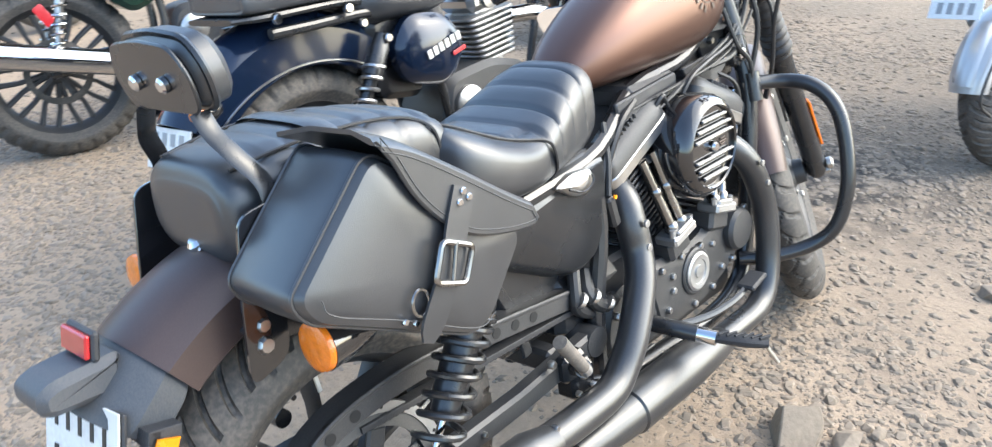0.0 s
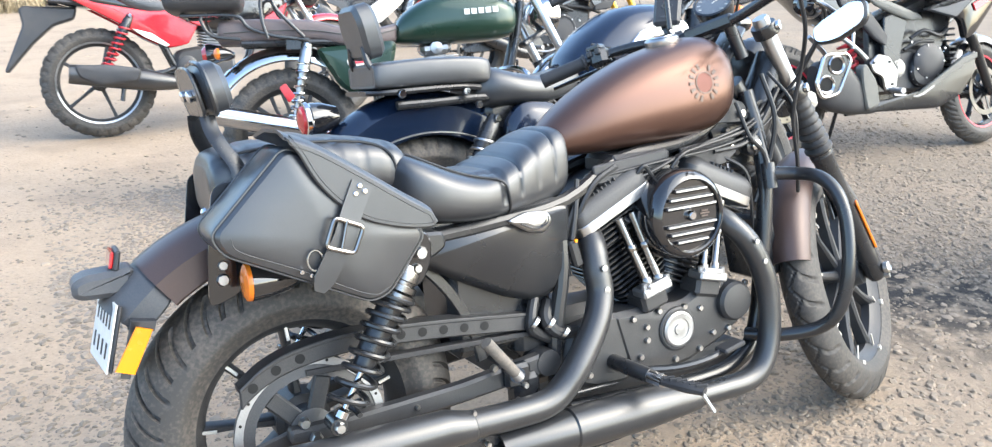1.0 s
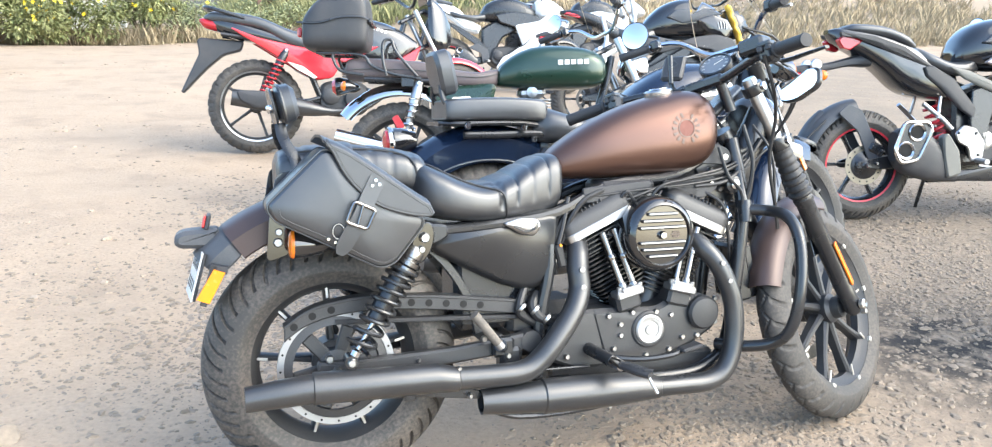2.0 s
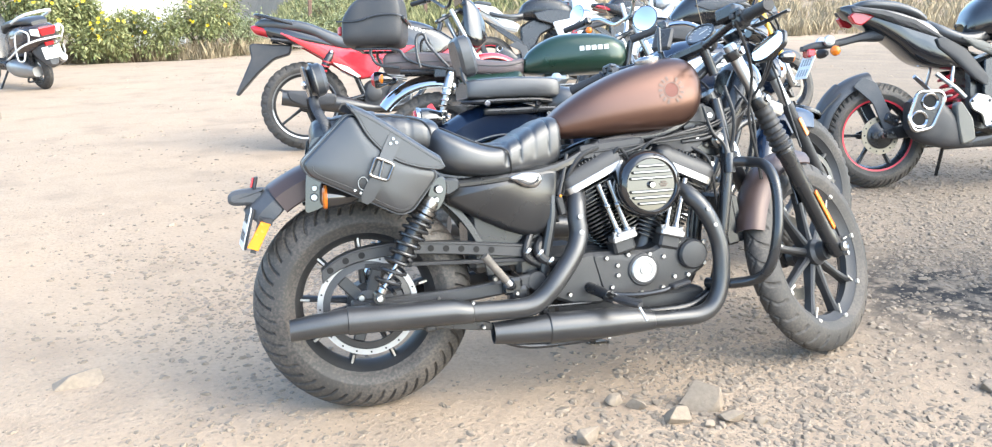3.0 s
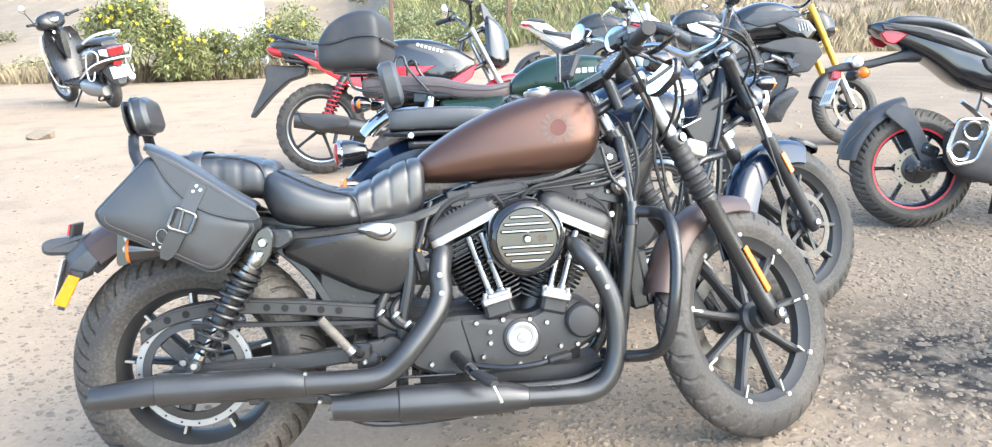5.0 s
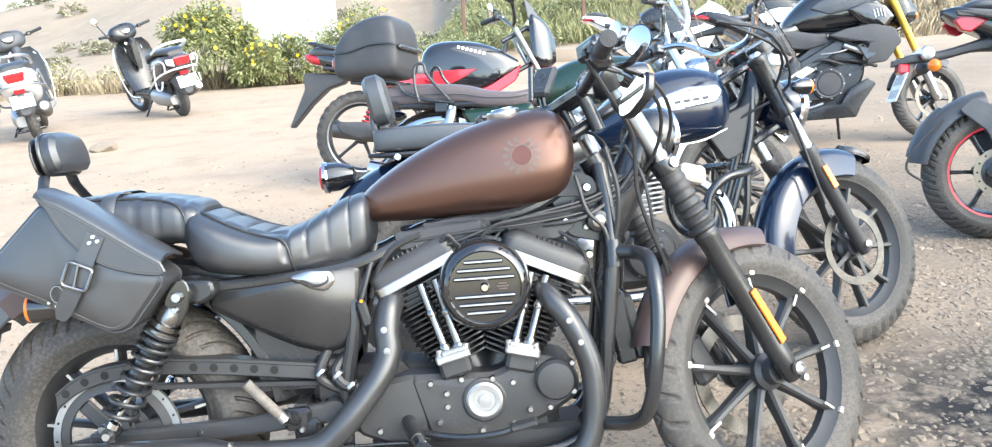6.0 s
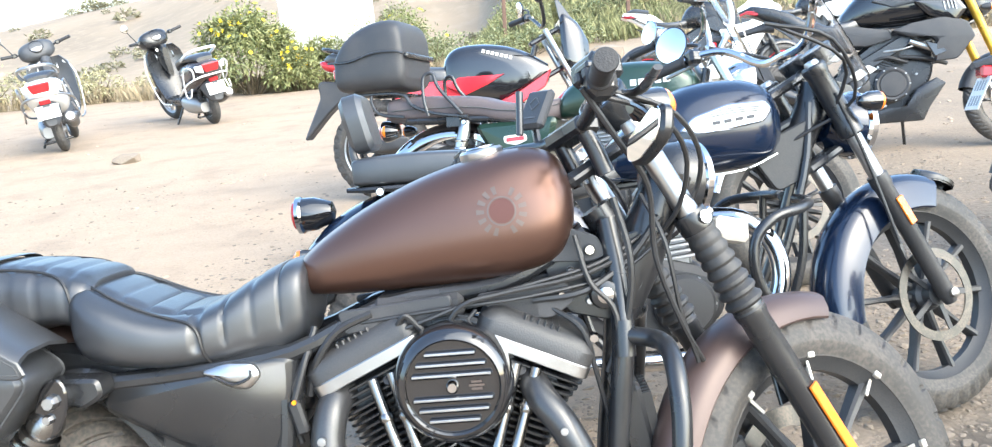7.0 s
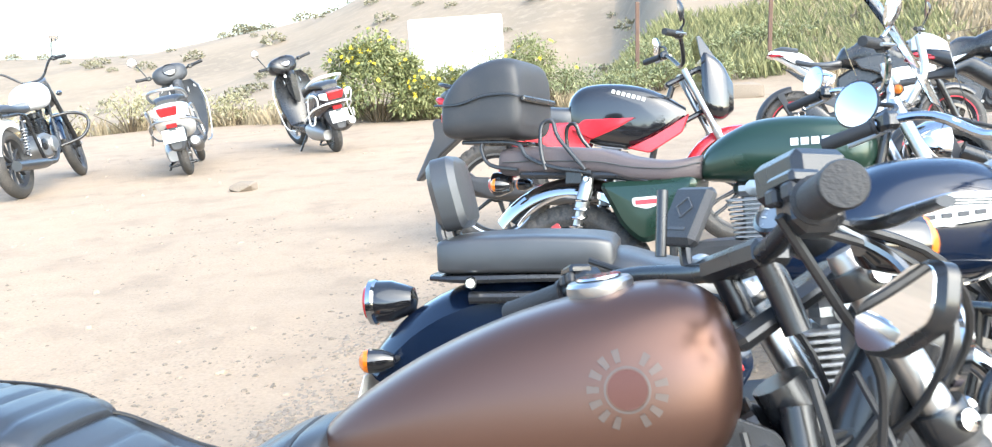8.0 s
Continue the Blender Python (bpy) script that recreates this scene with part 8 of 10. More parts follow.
def tail_and_hugger(b, hugger_mat):
    """Plate hanger with signals, tyre hugger with its arms and wire loop."""
    sh = Shape()
    sh.solid([(-0.44, 0.81, 0.84, 0.03), (-0.36, 0.82, 0.865, 0.045), (-0.24, 0.83, 0.875, 0.035), (-0.1, 0.86, 0.91, 0.045), (0.02, 0.86, 0.95, 0.07)], n=16, k=5, e=3.5)
    ph = part("plate_hanger", sh, PLASTIC, b, "black plastic plate hanger")
    sh = Shape()
    sh.box((-0.395, 0, 0.8), (0.05, 0.09, 0.05), 0.01)
    part("plate_lamp", sh, REDLENS, ph)
    number_plate(b, pose(-0.42, 0, 0.715, 0, 22, 0), 0.2, 0.14)
    for s in (-1, 1):
        signal(b, (-0.285, s * 0.115, 0.805), (-0.5, s * 1.0, 0), r=0.03, body=PLASTIC)
        sh = Shape()
        sh.lathe([(0.0, -0.02), (0.03, -0.012), (0.034, 0.0), (0.028, 0.012), (0, 0.018)], 18, axis_y(-0.3, s * 0.06, 0.865, s))
        part("reflector_cap", sh, BRUSHED, ph)
    sh = Shape()
    sh.arc_shell((0, 0.312), 0.375, 98, 172, 0.082, 0.035, 0.006, 22, crown=0.035, taper=0.12)
    hg = part("tyre_hugger", sh, hugger_mat, b, "slate grey plastic tyre hugger")
    sh = Shape()
    sh.arc_shell((0, 0.312), 0.388, 128, 168, 0.05, 0.012, 0.006, 14, crown=0.02, taper=0.1)
    part("hugger_ridge", sh, hugger_mat, hg)
    for s in (-1, 1):
        sh = Shape()
        sh.plate(fillet([(0.1, 0.3), (0.03, 0.3), (-0.06, 0.5), (-0.18, 0.6), (-0.12, 0.655), (-0.04, 0.62), (0.04, 0.46), (0.1, 0.36)], 0.02, 3), s * 0.1, s * 0.112, 0.004)
        part("hugger_arm", sh, hugger_mat, hg)
    tubes(hg, "hugger_wire", [[(-0.24, -0.09, 0.56), (-0.36, -0.1, 0.44), (-0.4, -0.1, 0.34), (-0.33, -0.1, 0.28)]], 0.006, CABLE)


def sport_bike(m, label, hugger_mat=SLATE, tape=REDRIM, group=""):
    b = thing("motorcycle", m, label, "motorcycle", group)
    S5 = steering((0.972, 0.95), 25, 15)
    plain_wheel(b, "rear_wheel", 0, 0.312, 0.145, 0.216, 6, SATIN, groove=sweep_groove(26, 0.008, 0.8, 0.085), tape=tape, seg=312)
    plain_wheel(b, "front_wheel", 1.335, 0.3, 0.11, 0.216, 6, SATIN, S5, groove=sweep_groove(26, 0.005, 0.8, 0.085), tape=tape, seg=312, disc=0.14, disc_y=-0.06)
    fork(b, (1.335, 0.3), (1.037, 0.94), S5, BRUSHED, SATIN, 0.095, 0.023, 0.5)
    sh = Shape()
    disc_ring(sh, axis_y(0, -0.085, 0.312), 0.078, 0.11, 0.005)
    bd = part("brake_disc", sh, DULLDISC, b, "brown-tinged steel brake disc")
    sh = Shape()
    holes(sh, axis_y(0, -0.0875, 0.312), 0.094, 14, 0.005, 0.0008)
    parts("disc_hole", sh, HOLESHADE, bd)
    sh = Shape()
    sh.lathe([(0.078, -0.004), (0.078, 0.004), (0.045, 0.014), (0.03, 0.03), (0.014, 0.036), (0, 0.036)], 28, axis_y(0, -0.088, 0.312))
    part("disc_carrier", sh, SATIN, bd)
    sh = Shape()
    sh.box((0.055, -0.1, 0.405), (0.09, 0.05, 0.06), 0.012, ry=25)
    part("brake_caliper", sh, SATIN, b)
    sh = Shape()
    for x, z in ((0.03, 0.42), (0.08, 0.395)):
        bolt(sh, x, -0.126, z, 0.008, 0.008)
    bolt(sh, 0.0, -0.135, 0.312, 0.017, 0.02)
    bolt(sh, 0.05, -0.13, 0.325, 0.01, 0.014)
    parts("axle_nut", sh, CHROME, b)
    # seat unit: a high pointed tail that sweeps down to the rider's seat
    sh = Shape()
    sh.solid([(-0.225, 1.035, 1.06, 0.03), (-0.17, 0.98, 1.07, 0.07), (-0.06, 0.93, 1.06, 0.1), (0.08, 0.84, 1.035, 0.115), (0.2, 0.74, 1.0, 0.12), (0.3, 0.7, 0.95, 0.125), (0.42, 0.68, 0.87, 0.125), (0.5, 0.68, 0.83, 0.11)], n=28, k=6, e=4.2, ends=0.6)
    tu = part("tail_unit", sh, GLOSS, b, "glossy black pointed tail unit", smooth=40)
    panel_pair(tu, "tail_edge", [(-0.2, 1.045), (0.0, 1.025), (0.18, 0.97), (0.34, 0.87), (0.35, 0.85), (0.16, 0.95), (-0.02, 1.0), (-0.19, 1.02)], 0.105, 0.126, PLASTIC, r=0.006, b=0.003)
    panel_pair(tu, "tail_lamp", [(-0.2, 1.0), (-0.17, 0.955), (-0.13, 0.945), (-0.05, 1.0), (-0.06, 1.02), (-0.18, 1.018)], 0.06, 0.106, REDLENS, "red wedge tail lamp", r=0.008)
    sh = Shape()
    sh.solid([(-0.15, 1.05, 1.075, 0.06), (-0.08, 1.04, 1.095, 0.09), (0.08, 1.02, 1.085, 0.1), (0.2, 0.98, 1.04, 0.11), (0.26, 0.95, 1.0, 0.09)], n=20, k=5, e=3.2)
    part("pillion_seat", sh, LEATHER, b, "black pillion pad", smooth=60)
    sh = Shape()
    sh.solid([(0.26, 0.9, 0.985, 0.09), (0.33, 0.86, 0.95, 0.13), (0.45, 0.82, 0.9, 0.15), (0.55, 0.82, 0.905, 0.14), (0.63, 0.84, 0.94, 0.1), (0.67, 0.86, 0.95, 0.06)], n=24, k=6, e=3.2)
    part("rider_seat", sh, LEATHER, b, "black rider seat", smooth=60)
    panel_pair(b, "seat_side_panel", [(0.29, 0.86), (0.34, 0.87), (0.47, 0.8), (0.61, 0.64), (0.6, 0.58), (0.52, 0.63), (0.4, 0.74), (0.31, 0.81)], 0.115, 0.142, PLASTIC, "dark grey side panel", dome=0.004)
    panel_pair(b, "seat_side_trim", [(0.43, 0.865), (0.55, 0.845), (0.8, 0.745), (0.82, 0.72), (0.74, 0.715), (0.64, 0.75), (0.52, 0.8)], 0.135, 0.158, OLIVEPL, "olive grey side trim", dome=0.004)
    # tank and its panels
    sh = Shape()
    sh.solid([(0.5, 0.88, 0.96, 0.07), (0.54, 0.86, 1.04, 0.11), (0.62, 0.85, 1.11, 0.15), (0.74, 0.85, 1.145, 0.175), (0.88, 0.86, 1.13, 0.175), (1.0, 0.87, 1.06, 0.14), (1.07, 0.88, 0.99, 0.08)], n=36, k=6, e=2.7, ends=0.5)
    tk5 = part("fuel_tank", sh, GLOSS, b, "sculpted gloss black fuel tank", smooth=60)
    panel_pair(tk5, "tank_badge_panel", [(0.6, 1.0), (0.66, 1.05), (0.78, 1.055), (0.92, 1.01), (0.7, 0.985)], 0.15, 0.181, SLATE, "slate grey tank panel", dome=0.003)
    panel_pair(b, "tank_side_panel", [(0.62, 0.89), (0.68, 0.93), (0.86, 0.98), (1.12, 0.98), (1.2, 0.93), (1.0, 0.9), (0.76, 0.85)], 0.15, 0.19, TANKPANEL, "silver and red tank side panel", dome=0.006)
    panel_pair(b, "panel_stripe", [(0.74, 0.925), (0.86, 0.945), (1.05, 0.915), (0.86, 0.92), (0.76, 0.905)], 0.19, 0.199, REDPAINT, r=0.004, b=0.002)
    panel_pair(b, "panel_stripe", [(0.9, 0.97), (1.08, 0.97), (1.08, 0.96), (0.92, 0.957)], 0.19, 0.199, GLOSS, r=0.003, b=0.002)
    # fairing: an upper beak, a dark gap with the engine, a low belly
    panel_pair(b, "side_fairing", [(0.8, 0.83), (0.98, 0.86), (1.2, 0.93), (1.3, 0.98), (1.34, 0.93), (1.25, 0.8), (1.12, 0.63), (1.06, 0.6), (1.03, 0.7), (0.92, 0.78)], 0.16, 0.205, GLOSS, "gloss black upper side fairing", dome=0.012, r=0.02)
    panel_pair(b, "fairing_blade", [(0.78, 0.77), (0.98, 0.72), (1.12, 0.84), (1.2, 0.9), (1.04, 0.82), (0.93, 0.79)], 0.19, 0.222, SLATE, "slate grey fairing blade")
    panel_pair(b, "fairing_flash", [(1.08, 0.79), (1.22, 0.86), (1.24, 0.83), (1.1, 0.75)], 0.215, 0.226, REDPAINT, r=0.004, b=0.002)
    panel_pair(b, "belly_pan", [(0.44, 0.25), (0.52, 0.235), (0.9, 0.235), (1.05, 0.3), (1.14, 0.42), (1.14, 0.54), (1.06, 0.5), (0.92, 0.4), (0.74, 0.315), (0.5, 0.29)], 0.15, 0.195, SATIN, "satin black belly pan", dome=0.012, r=0.02)
    panel_pair(b, "belly_edge", [(0.74, 0.312), (0.78, 0.305), (1.06, 0.47), (1.14, 0.5), (1.14, 0.53), (1.04, 0.5)], 0.19, 0.208, OLIVEPL, r=0.008, b=0.004)
    sh = Shape()
    sh.solid([(0.98, 0.9, 1.04, 0.1), (1.06, 0.85, 1.1, 0.15), (1.2, 0.84, 1.07, 0.14), (1.32, 0.86, 1.0, 0.09), (1.38, 0.9, 0.95, 0.04)], n=28, k=5, e=2.5)
    part("nose_fairing", sh, GLOSS, b, "gloss black nose fairing", smooth=60)
    # frame and engine in the gap
    panel_pair(b, "frame_plate", [(0.58, 0.74), (0.64, 0.76), (0.74, 0.74), (0.7, 0.58), (0.68, 0.42), (0.62, 0.4), (0.58, 0.55)], 0.11, 0.14, SATIN, "satin black frame plate")
    sh = Shape()
    sh.plate(fillet([(0.5, 0.72), (0.9, 0.86), (1.1, 0.86), (1.05, 0.62), (0.86, 0.32), (0.52, 0.32)], 0.03, 3), -0.09, 0.09, 0.02)
    part("frame_core", sh, SATIN, b)
    sh = Shape()
    for i in range(9):
        sh.box((1.07 - 0.004 * i, 0, 0.4 + 0.033 * i), (0.05, 0.24, 0.012), 0.003)
    part("radiator", sh, MATTE, b)
    single_engine(b, 0.8, 0.46, 24, MATTE, MATTE, DULLALU, w=0.12, fins=5, k=0.9)
    sh = Shape()
    sh.lathe([(0.1, 0), (0.1, 0.012), (0.085, 0.022), (0.03, 0.026), (0, 0.026)], 28, axis_y(0.87, -0.14, 0.49))
    ec = part("clutch_cover", sh, PLASTIC, b, "grey round clutch cover")
    sh = Shape()
    for i in range(7):
        a = radians(51 * i)
        bolt(sh, 0.87 + 0.09 * math.cos(a), -0.156, 0.49 + 0.09 * math.sin(a), 0.006, 0.008)
    for x, z in ((0.78, 0.4), (0.95, 0.4), (0.98, 0.56), (0.76, 0.6)):
        bolt(sh, x, -0.135, z, 0.008, 0.01)
    parts("cover_screw", sh, BRUSHED, ec)
    for pts in ([(0.76, -0.13, 0.62), (0.83, -0.15, 0.66), (0.93, -0.15, 0.63), (1.0, -0.13, 0.66)], [(0.72, -0.13, 0.56), (0.8, -0.145, 0.6), (0.9, -0.145, 0.6)]):
        tubes(b, "hose", [pts], 0.011, CABLE)
    panel_pair(b, "swing_arm", [(-0.06, 0.33), (0.1, 0.37), (0.5, 0.42), (0.5, 0.33), (0.1, 0.29), (-0.06, 0.29)], 0.085, 0.12, SATIN)
    panel_pair(b, "hanger_plate", [(0.48, 0.5), (0.53, 0.545), (0.6, 0.53), (0.66, 0.45), (0.65, 0.36), (0.58, 0.34), (0.56, 0.42), (0.5, 0.45)], 0.15, 0.168, BRUSHED, "bright alloy foot-peg plate", r=0.015)
    sh = Shape()
    for x, z in ((0.5, 0.5), (0.6, 0.5), (0.62, 0.38)):
        bolt(sh, x, -0.169, z, 0.009, 0.008)
    parts("plate_screw", sh, SATIN, b)
    for s in (-1, 1):
        tubes(b, "foot_peg", [[(0.62, s * 0.16, 0.35), (0.61, s * 0.27, 0.345)]], 0.016, DULLALU)
        tubes(b, "pillion_peg_stay", [[(0.3, s * 0.13, 0.66), (0.4, s * 0.15, 0.58), (0.46, s * 0.16, 0.52)]], 0.013, BRUSHED)
        tubes(b, "pillion_peg_stay", [[(0.4, s * 0.13, 0.7), (0.38, s * 0.15, 0.58)]], 0.009, BRUSHED)
    tubes(b, "brake_pedal", [[(0.62, -0.18, 0.32), (0.76, -0.2, 0.31), (0.86, -0.2, 0.36)]], 0.009, DULLALU)
    tubes(b, "lower_rail", both([(0.33, -0.16, 0.235), (0.6, -0.165, 0.25), (0.86, -0.16, 0.25)]), 0.014, SATIN)
    tubes(b, "side_stand", [[(0.5, 0.12, 0.3), (0.52, 0.26, 0.05)]], 0.011, SATIN)
    sh = Shape()
    spring(sh, (0.42, 0, 0.66), (0.5, 0, 0.42), 0.04, 0.009, 6)
    part("shock_spring", sh, REDSPRING, b, "red rear shock spring")
    # short silencer with two bright outlets in one plate
    sh = Shape()
    sh.solid([(0.19, 0.36, 0.52, 0.05), (0.24, 0.3, 0.545, 0.062), (0.36, 0.26, 0.53, 0.066), (0.46, 0.25, 0.44, 0.06), (0.55, 0.25, 0.34, 0.045)], n=28, k=5, e=3.4, m=Matrix.Translation((-0.085, -0.19, -0.02)))
    si = part("silencer", sh, PLASTIC, b, "stubby black silencer with bright twin outlets")
    sh = Shape()
    sh.plate(fillet([(0.355, 0.48), (0.385, 0.5), (0.455, 0.4), (0.475, 0.28), (0.395, 0.25), (0.365, 0.38)], 0.02, 3), -0.2, -0.262, 0.008)
    part("heat_shield", sh, OLIVEPL, si)
    op = fillet([(0.13, 0.555), (0.265, 0.555), (0.285, 0.51), (0.215, 0.35), (0.115, 0.33), (0.08, 0.4)], 0.03, 4)
    sh = Shape()
    sh.plate(op, -0.225, -0.262, 0.008)
    part("outlet_plate", sh, SATIN, si)
    sh = Shape()
    sh.tube([(x, -0.262, z) for x, z in op], 0.011, 8, closed=True)
    for x, z in ((0.2, 0.5), (0.14, 0.4)):
        sh.lathe([(0.05, -0.012), (0.05, 0.006), (0.045, 0.01), (0.036, 0.004), (0.036, -0.012)], 28, axis_y(x, -0.262, z), wrap=True)
    parts("outlet_ring", sh, CHROME, si, "bright chrome outlet ring")
    sh = Shape()
    for x, z in ((0.2, 0.5), (0.14, 0.4)):
        sh.lathe([(0.037, -0.002), (0.036, 0.0), (0, 0.0005)], 20, axis_y(x, -0.2625, z))
    parts("outlet", sh, HOLESHADE, si)
    tail_and_hugger(b, hugger_mat)
    handlebar(b, [(1.03, 0, 1.0), (1.03, -0.1, 1.02), (0.98, -0.22, 1.05), (0.95, -0.27, 1.05), (0.88, -0.37, 1.03)], S5, SATIN)
    for s in (-1, 1):
        round_mirror(b, [(1.12, s * 0.14, 1.06), (1.1, s * 0.28, 1.15), (1.06, s * 0.36, 1.2)], (1.05, s * 0.4, 1.2), 0.055, S5, SATIN, face=(-1, s * -0.25, -0.1))
    sh = Shape()
    sh.arc_shell((1.335, 0.3), 0.335, 50, 165, 0.062, 0.03, 0.004, 22, m=S5, crown=0.025, taper=0.2)
    part("front_fender", sh, GLOSS, b)
    return b


def naked_bike(m):
    b = thing("motorcycle", m, "black naked motorcycle with gold fork tubes", "motorcycle")
    S5 = steering((1.13, 0.95), 25, 20)
    plain_wheel(b, "rear_wheel", 0, 0.312, 0.145, 0.216, 6, SATIN, groove=sweep_groove(26, 0.006, 0.8, 0.085), seg=208, disc=0.11, disc_y=-0.085)
    plain_wheel(b, "front_wheel", 1.5, 0.3, 0.11, 0.216, 6, SATIN, S5, groove=sweep_groove(26, 0.005, 0.8, 0.085), seg=208, disc=0.15, disc_y=-0.06)
    fork(b, (1.5, 0.3), (1.17, 1.1), S5, GOLD, BRUSHED, 0.1, 0.027, 0.28)
    sh = Shape()
    sh.arc_shell((1.5, 0.3), 0.335, 60, 165, 0.065, 0.06, 0.004, 22, m=S5, crown=0.025, taper=0.15)
    part("front_fender", sh, PLASTIC, b, "dark grey plastic front fender")
    # tank with sharp creases, in three layers
    sh = Shape()
    sh.solid([(0.44, 0.82, 0.92, 0.07), (0.52, 0.82, 1.02, 0.12), (0.62, 0.82, 1.1, 0.16), (0.76, 0.82, 1.15, 0.18), (0.92, 0.83, 1.15, 0.18), (1.06, 0.85, 1.1, 0.15), (1.16, 0.87, 1.02, 0.1)], n=32, k=6, e=2.9, ends=0.5)
    tk6 = part("fuel_tank", sh, GLOSS, b, "gloss black muscular fuel tank", smooth=45)
    panel_pair(tk6, "tank_cheek", [(0.62, 0.99), (0.7, 1.05), (0.95, 1.07), (1.1, 1.03), (1.0, 0.98), (0.76, 0.94)], 0.15, 0.192, SLATE, "slate grey tank cheek", dome=0.006)
    panel_pair(tk6, "tank_wing", [(0.88, 0.97), (1.02, 1.02), (1.14, 0.98), (1.2, 0.9), (1.14, 0.82), (1.06, 0.83), (0.96, 0.88)], 0.15, 0.21, GLOSS, "gloss black tank wing", dome=0.012)
    sh = Shape()
    for i in range(4):
        sh.box((1.06 + 0.022 * i, -0.226, 0.925 + (0.008 if i in (1, 2) else 0)), (0.008, 0.004, 0.06), 0.001, ry=-14)
    parts("wing_bar", sh, DULLALU, tk6)
    sh = Shape()
    sh.lathe([(0.03, 0), (0.03, 0.012), (0, 0.016)], 20, axis_y(0.95, -0.17, 1.03))
    part("tank_boss", sh, CHROME, tk6)
    panel_pair(b, "radiator_shroud", [(0.74, 0.79), (0.86, 0.83), (1.06, 0.86), (1.2, 0.82), (1.25, 0.72), (1.14, 0.58), (1.0, 0.57), (1.05, 0.66), (0.98, 0.74), (0.86, 0.74)], 0.16, 0.215, PLASTIC, "dark grey angular radiator shroud", dome=0.01, r=0.02)
    panel_pair(b, "shroud_cut", [(0.94, 0.71), (1.04, 0.68), (1.08, 0.63), (1.0, 0.6)], 0.2, 0.222, GLOSS, r=0.006)
    sh = Shape()
    sh.solid([(0.18, 0.84, 0.93, 0.08), (0.3, 0.8, 0.9, 0.14), (0.46, 0.79, 0.885, 0.15), (0.58, 0.82, 0.93, 0.1)], n=24, k=5, e=3.2)
    part("rider_seat", sh, LEATHER, b, "black rider seat", smooth=60)
    sh = Shape()
    sh.solid([(-0.24, 1.01, 1.04, 0.04), (-0.1, 0.96, 1.04, 0.1), (0.08, 0.88, 1.0, 0.12), (0.24, 0.78, 0.92, 0.12)], n=24, k=5, e=3.6)
    tu = part("tail_unit", sh, SATIN, b, "satin black tail unit")
    panel_pair(tu, "tail_lamp", [(-0.23, 1.0), (-0.1, 0.97), (-0.06, 0.99), (-0.2, 1.02)], 0.05, 0.1, REDLENS, r=0.006)
    panel_pair(b, "side_panel", [(0.34, 0.84), (0.52, 0.84), (0.74, 0.8), (0.76, 0.74), (0.6, 0.7), (0.42, 0.72)], 0.12, 0.152, PLASTIC, "dark grey side panel", dome=0.006)
    panel_pair(b, "frame_beam", [(0.4, 0.5), (0.46, 0.56), (0.78, 0.74), (0.98, 0.84), (1.04, 0.8), (0.8, 0.66), (0.54, 0.5), (0.44, 0.44)], 0.11, 0.145, SATIN, "satin black frame beam", r=0.015)
    for pts, r, mt in (([(0.86, -0.16, 0.72), (0.95, -0.17, 0.68), (1.03, -0.16, 0.65)], 0.024, BRUSHED), ([(0.8, -0.14, 0.62), (0.95, -0.15, 0.6), (1.1, -0.1, 0.56)], 0.014, CABLE), ([(0.62, -0.13, 0.6), (0.72, -0.15, 0.62), (0.85, -0.14, 0.58)], 0.012, CABLE), ([(0.7, -0.14, 0.66), (0.82, -0.16, 0.67), (1.0, -0.14, 0.72)], 0.008, STEEL)):
        tubes(b, "engine_pipe", [pts], r, mt)
    sh = Shape()
    sh.plate(fillet([(0.5, 0.52), (0.6, 0.58), (0.66, 0.55), (0.56, 0.49)], 0.01), -0.146, -0.15, 0.001)
    part("frame_sticker", sh, WHITEPL, b)
    sh = Shape()
    sh.plate(fillet([(0.44, 0.3), (0.46, 0.6), (0.7, 0.78), (1.05, 0.82), (1.02, 0.5), (0.94, 0.3), (0.7, 0.24)], 0.03, 3), -0.08, 0.08, 0.02)
    part("frame_core", sh, SATIN, b)
    single_engine(b, 0.7, 0.44, 22, SATIN, MATTE, PLASTIC, w=0.13, fins=5)
    sh = Shape()
    sh.lathe([(0.115, 0), (0.115, 0.014), (0.1, 0.026), (0.085, 0.022), (0.08, 0.03), (0, 0.032)], 32, axis_y(0.75, -0.145, 0.44))
    ec = part("clutch_cover", sh, PLASTIC, b, "dark grey round clutch cover")
    sh = Shape()
    for i in range(9):
        a = radians(40 * i)
        bolt(sh, 0.75 + 0.107 * math.cos(a), -0.16, 0.44 + 0.107 * math.sin(a), 0.007, 0.008)
    for x, z in ((0.55, 0.36), (0.58, 0.28), (0.62, 0.32), (0.9, 0.5), (0.93, 0.36), (0.66, 0.56)):
        bolt(sh, x, -0.146, z, 0.009, 0.01)
    parts("cover_screw", sh, BRUSHED, ec)
    panel_pair(b, "belly_pan", [(0.56, 0.22), (0.62, 0.27), (0.82, 0.26), (0.9, 0.4), (1.02, 0.47), (1.08, 0.43), (0.98, 0.28), (0.94, 0.19), (0.6, 0.18)], 0.13, 0.17, SATIN, "black angular belly pan", dome=0.01)
    panel_pair(b, "heel_plate", [(0.4, 0.5), (0.5, 0.46), (0.58, 0.34), (0.56, 0.24), (0.48, 0.26), (0.46, 0.36)], 0.15, 0.165, OLIVEPL, r=0.015)
    tubes(b, "foot_peg", [[(0.5, -0.16, 0.31), (0.53, -0.28, 0.3)]], 0.016, DULLALU)
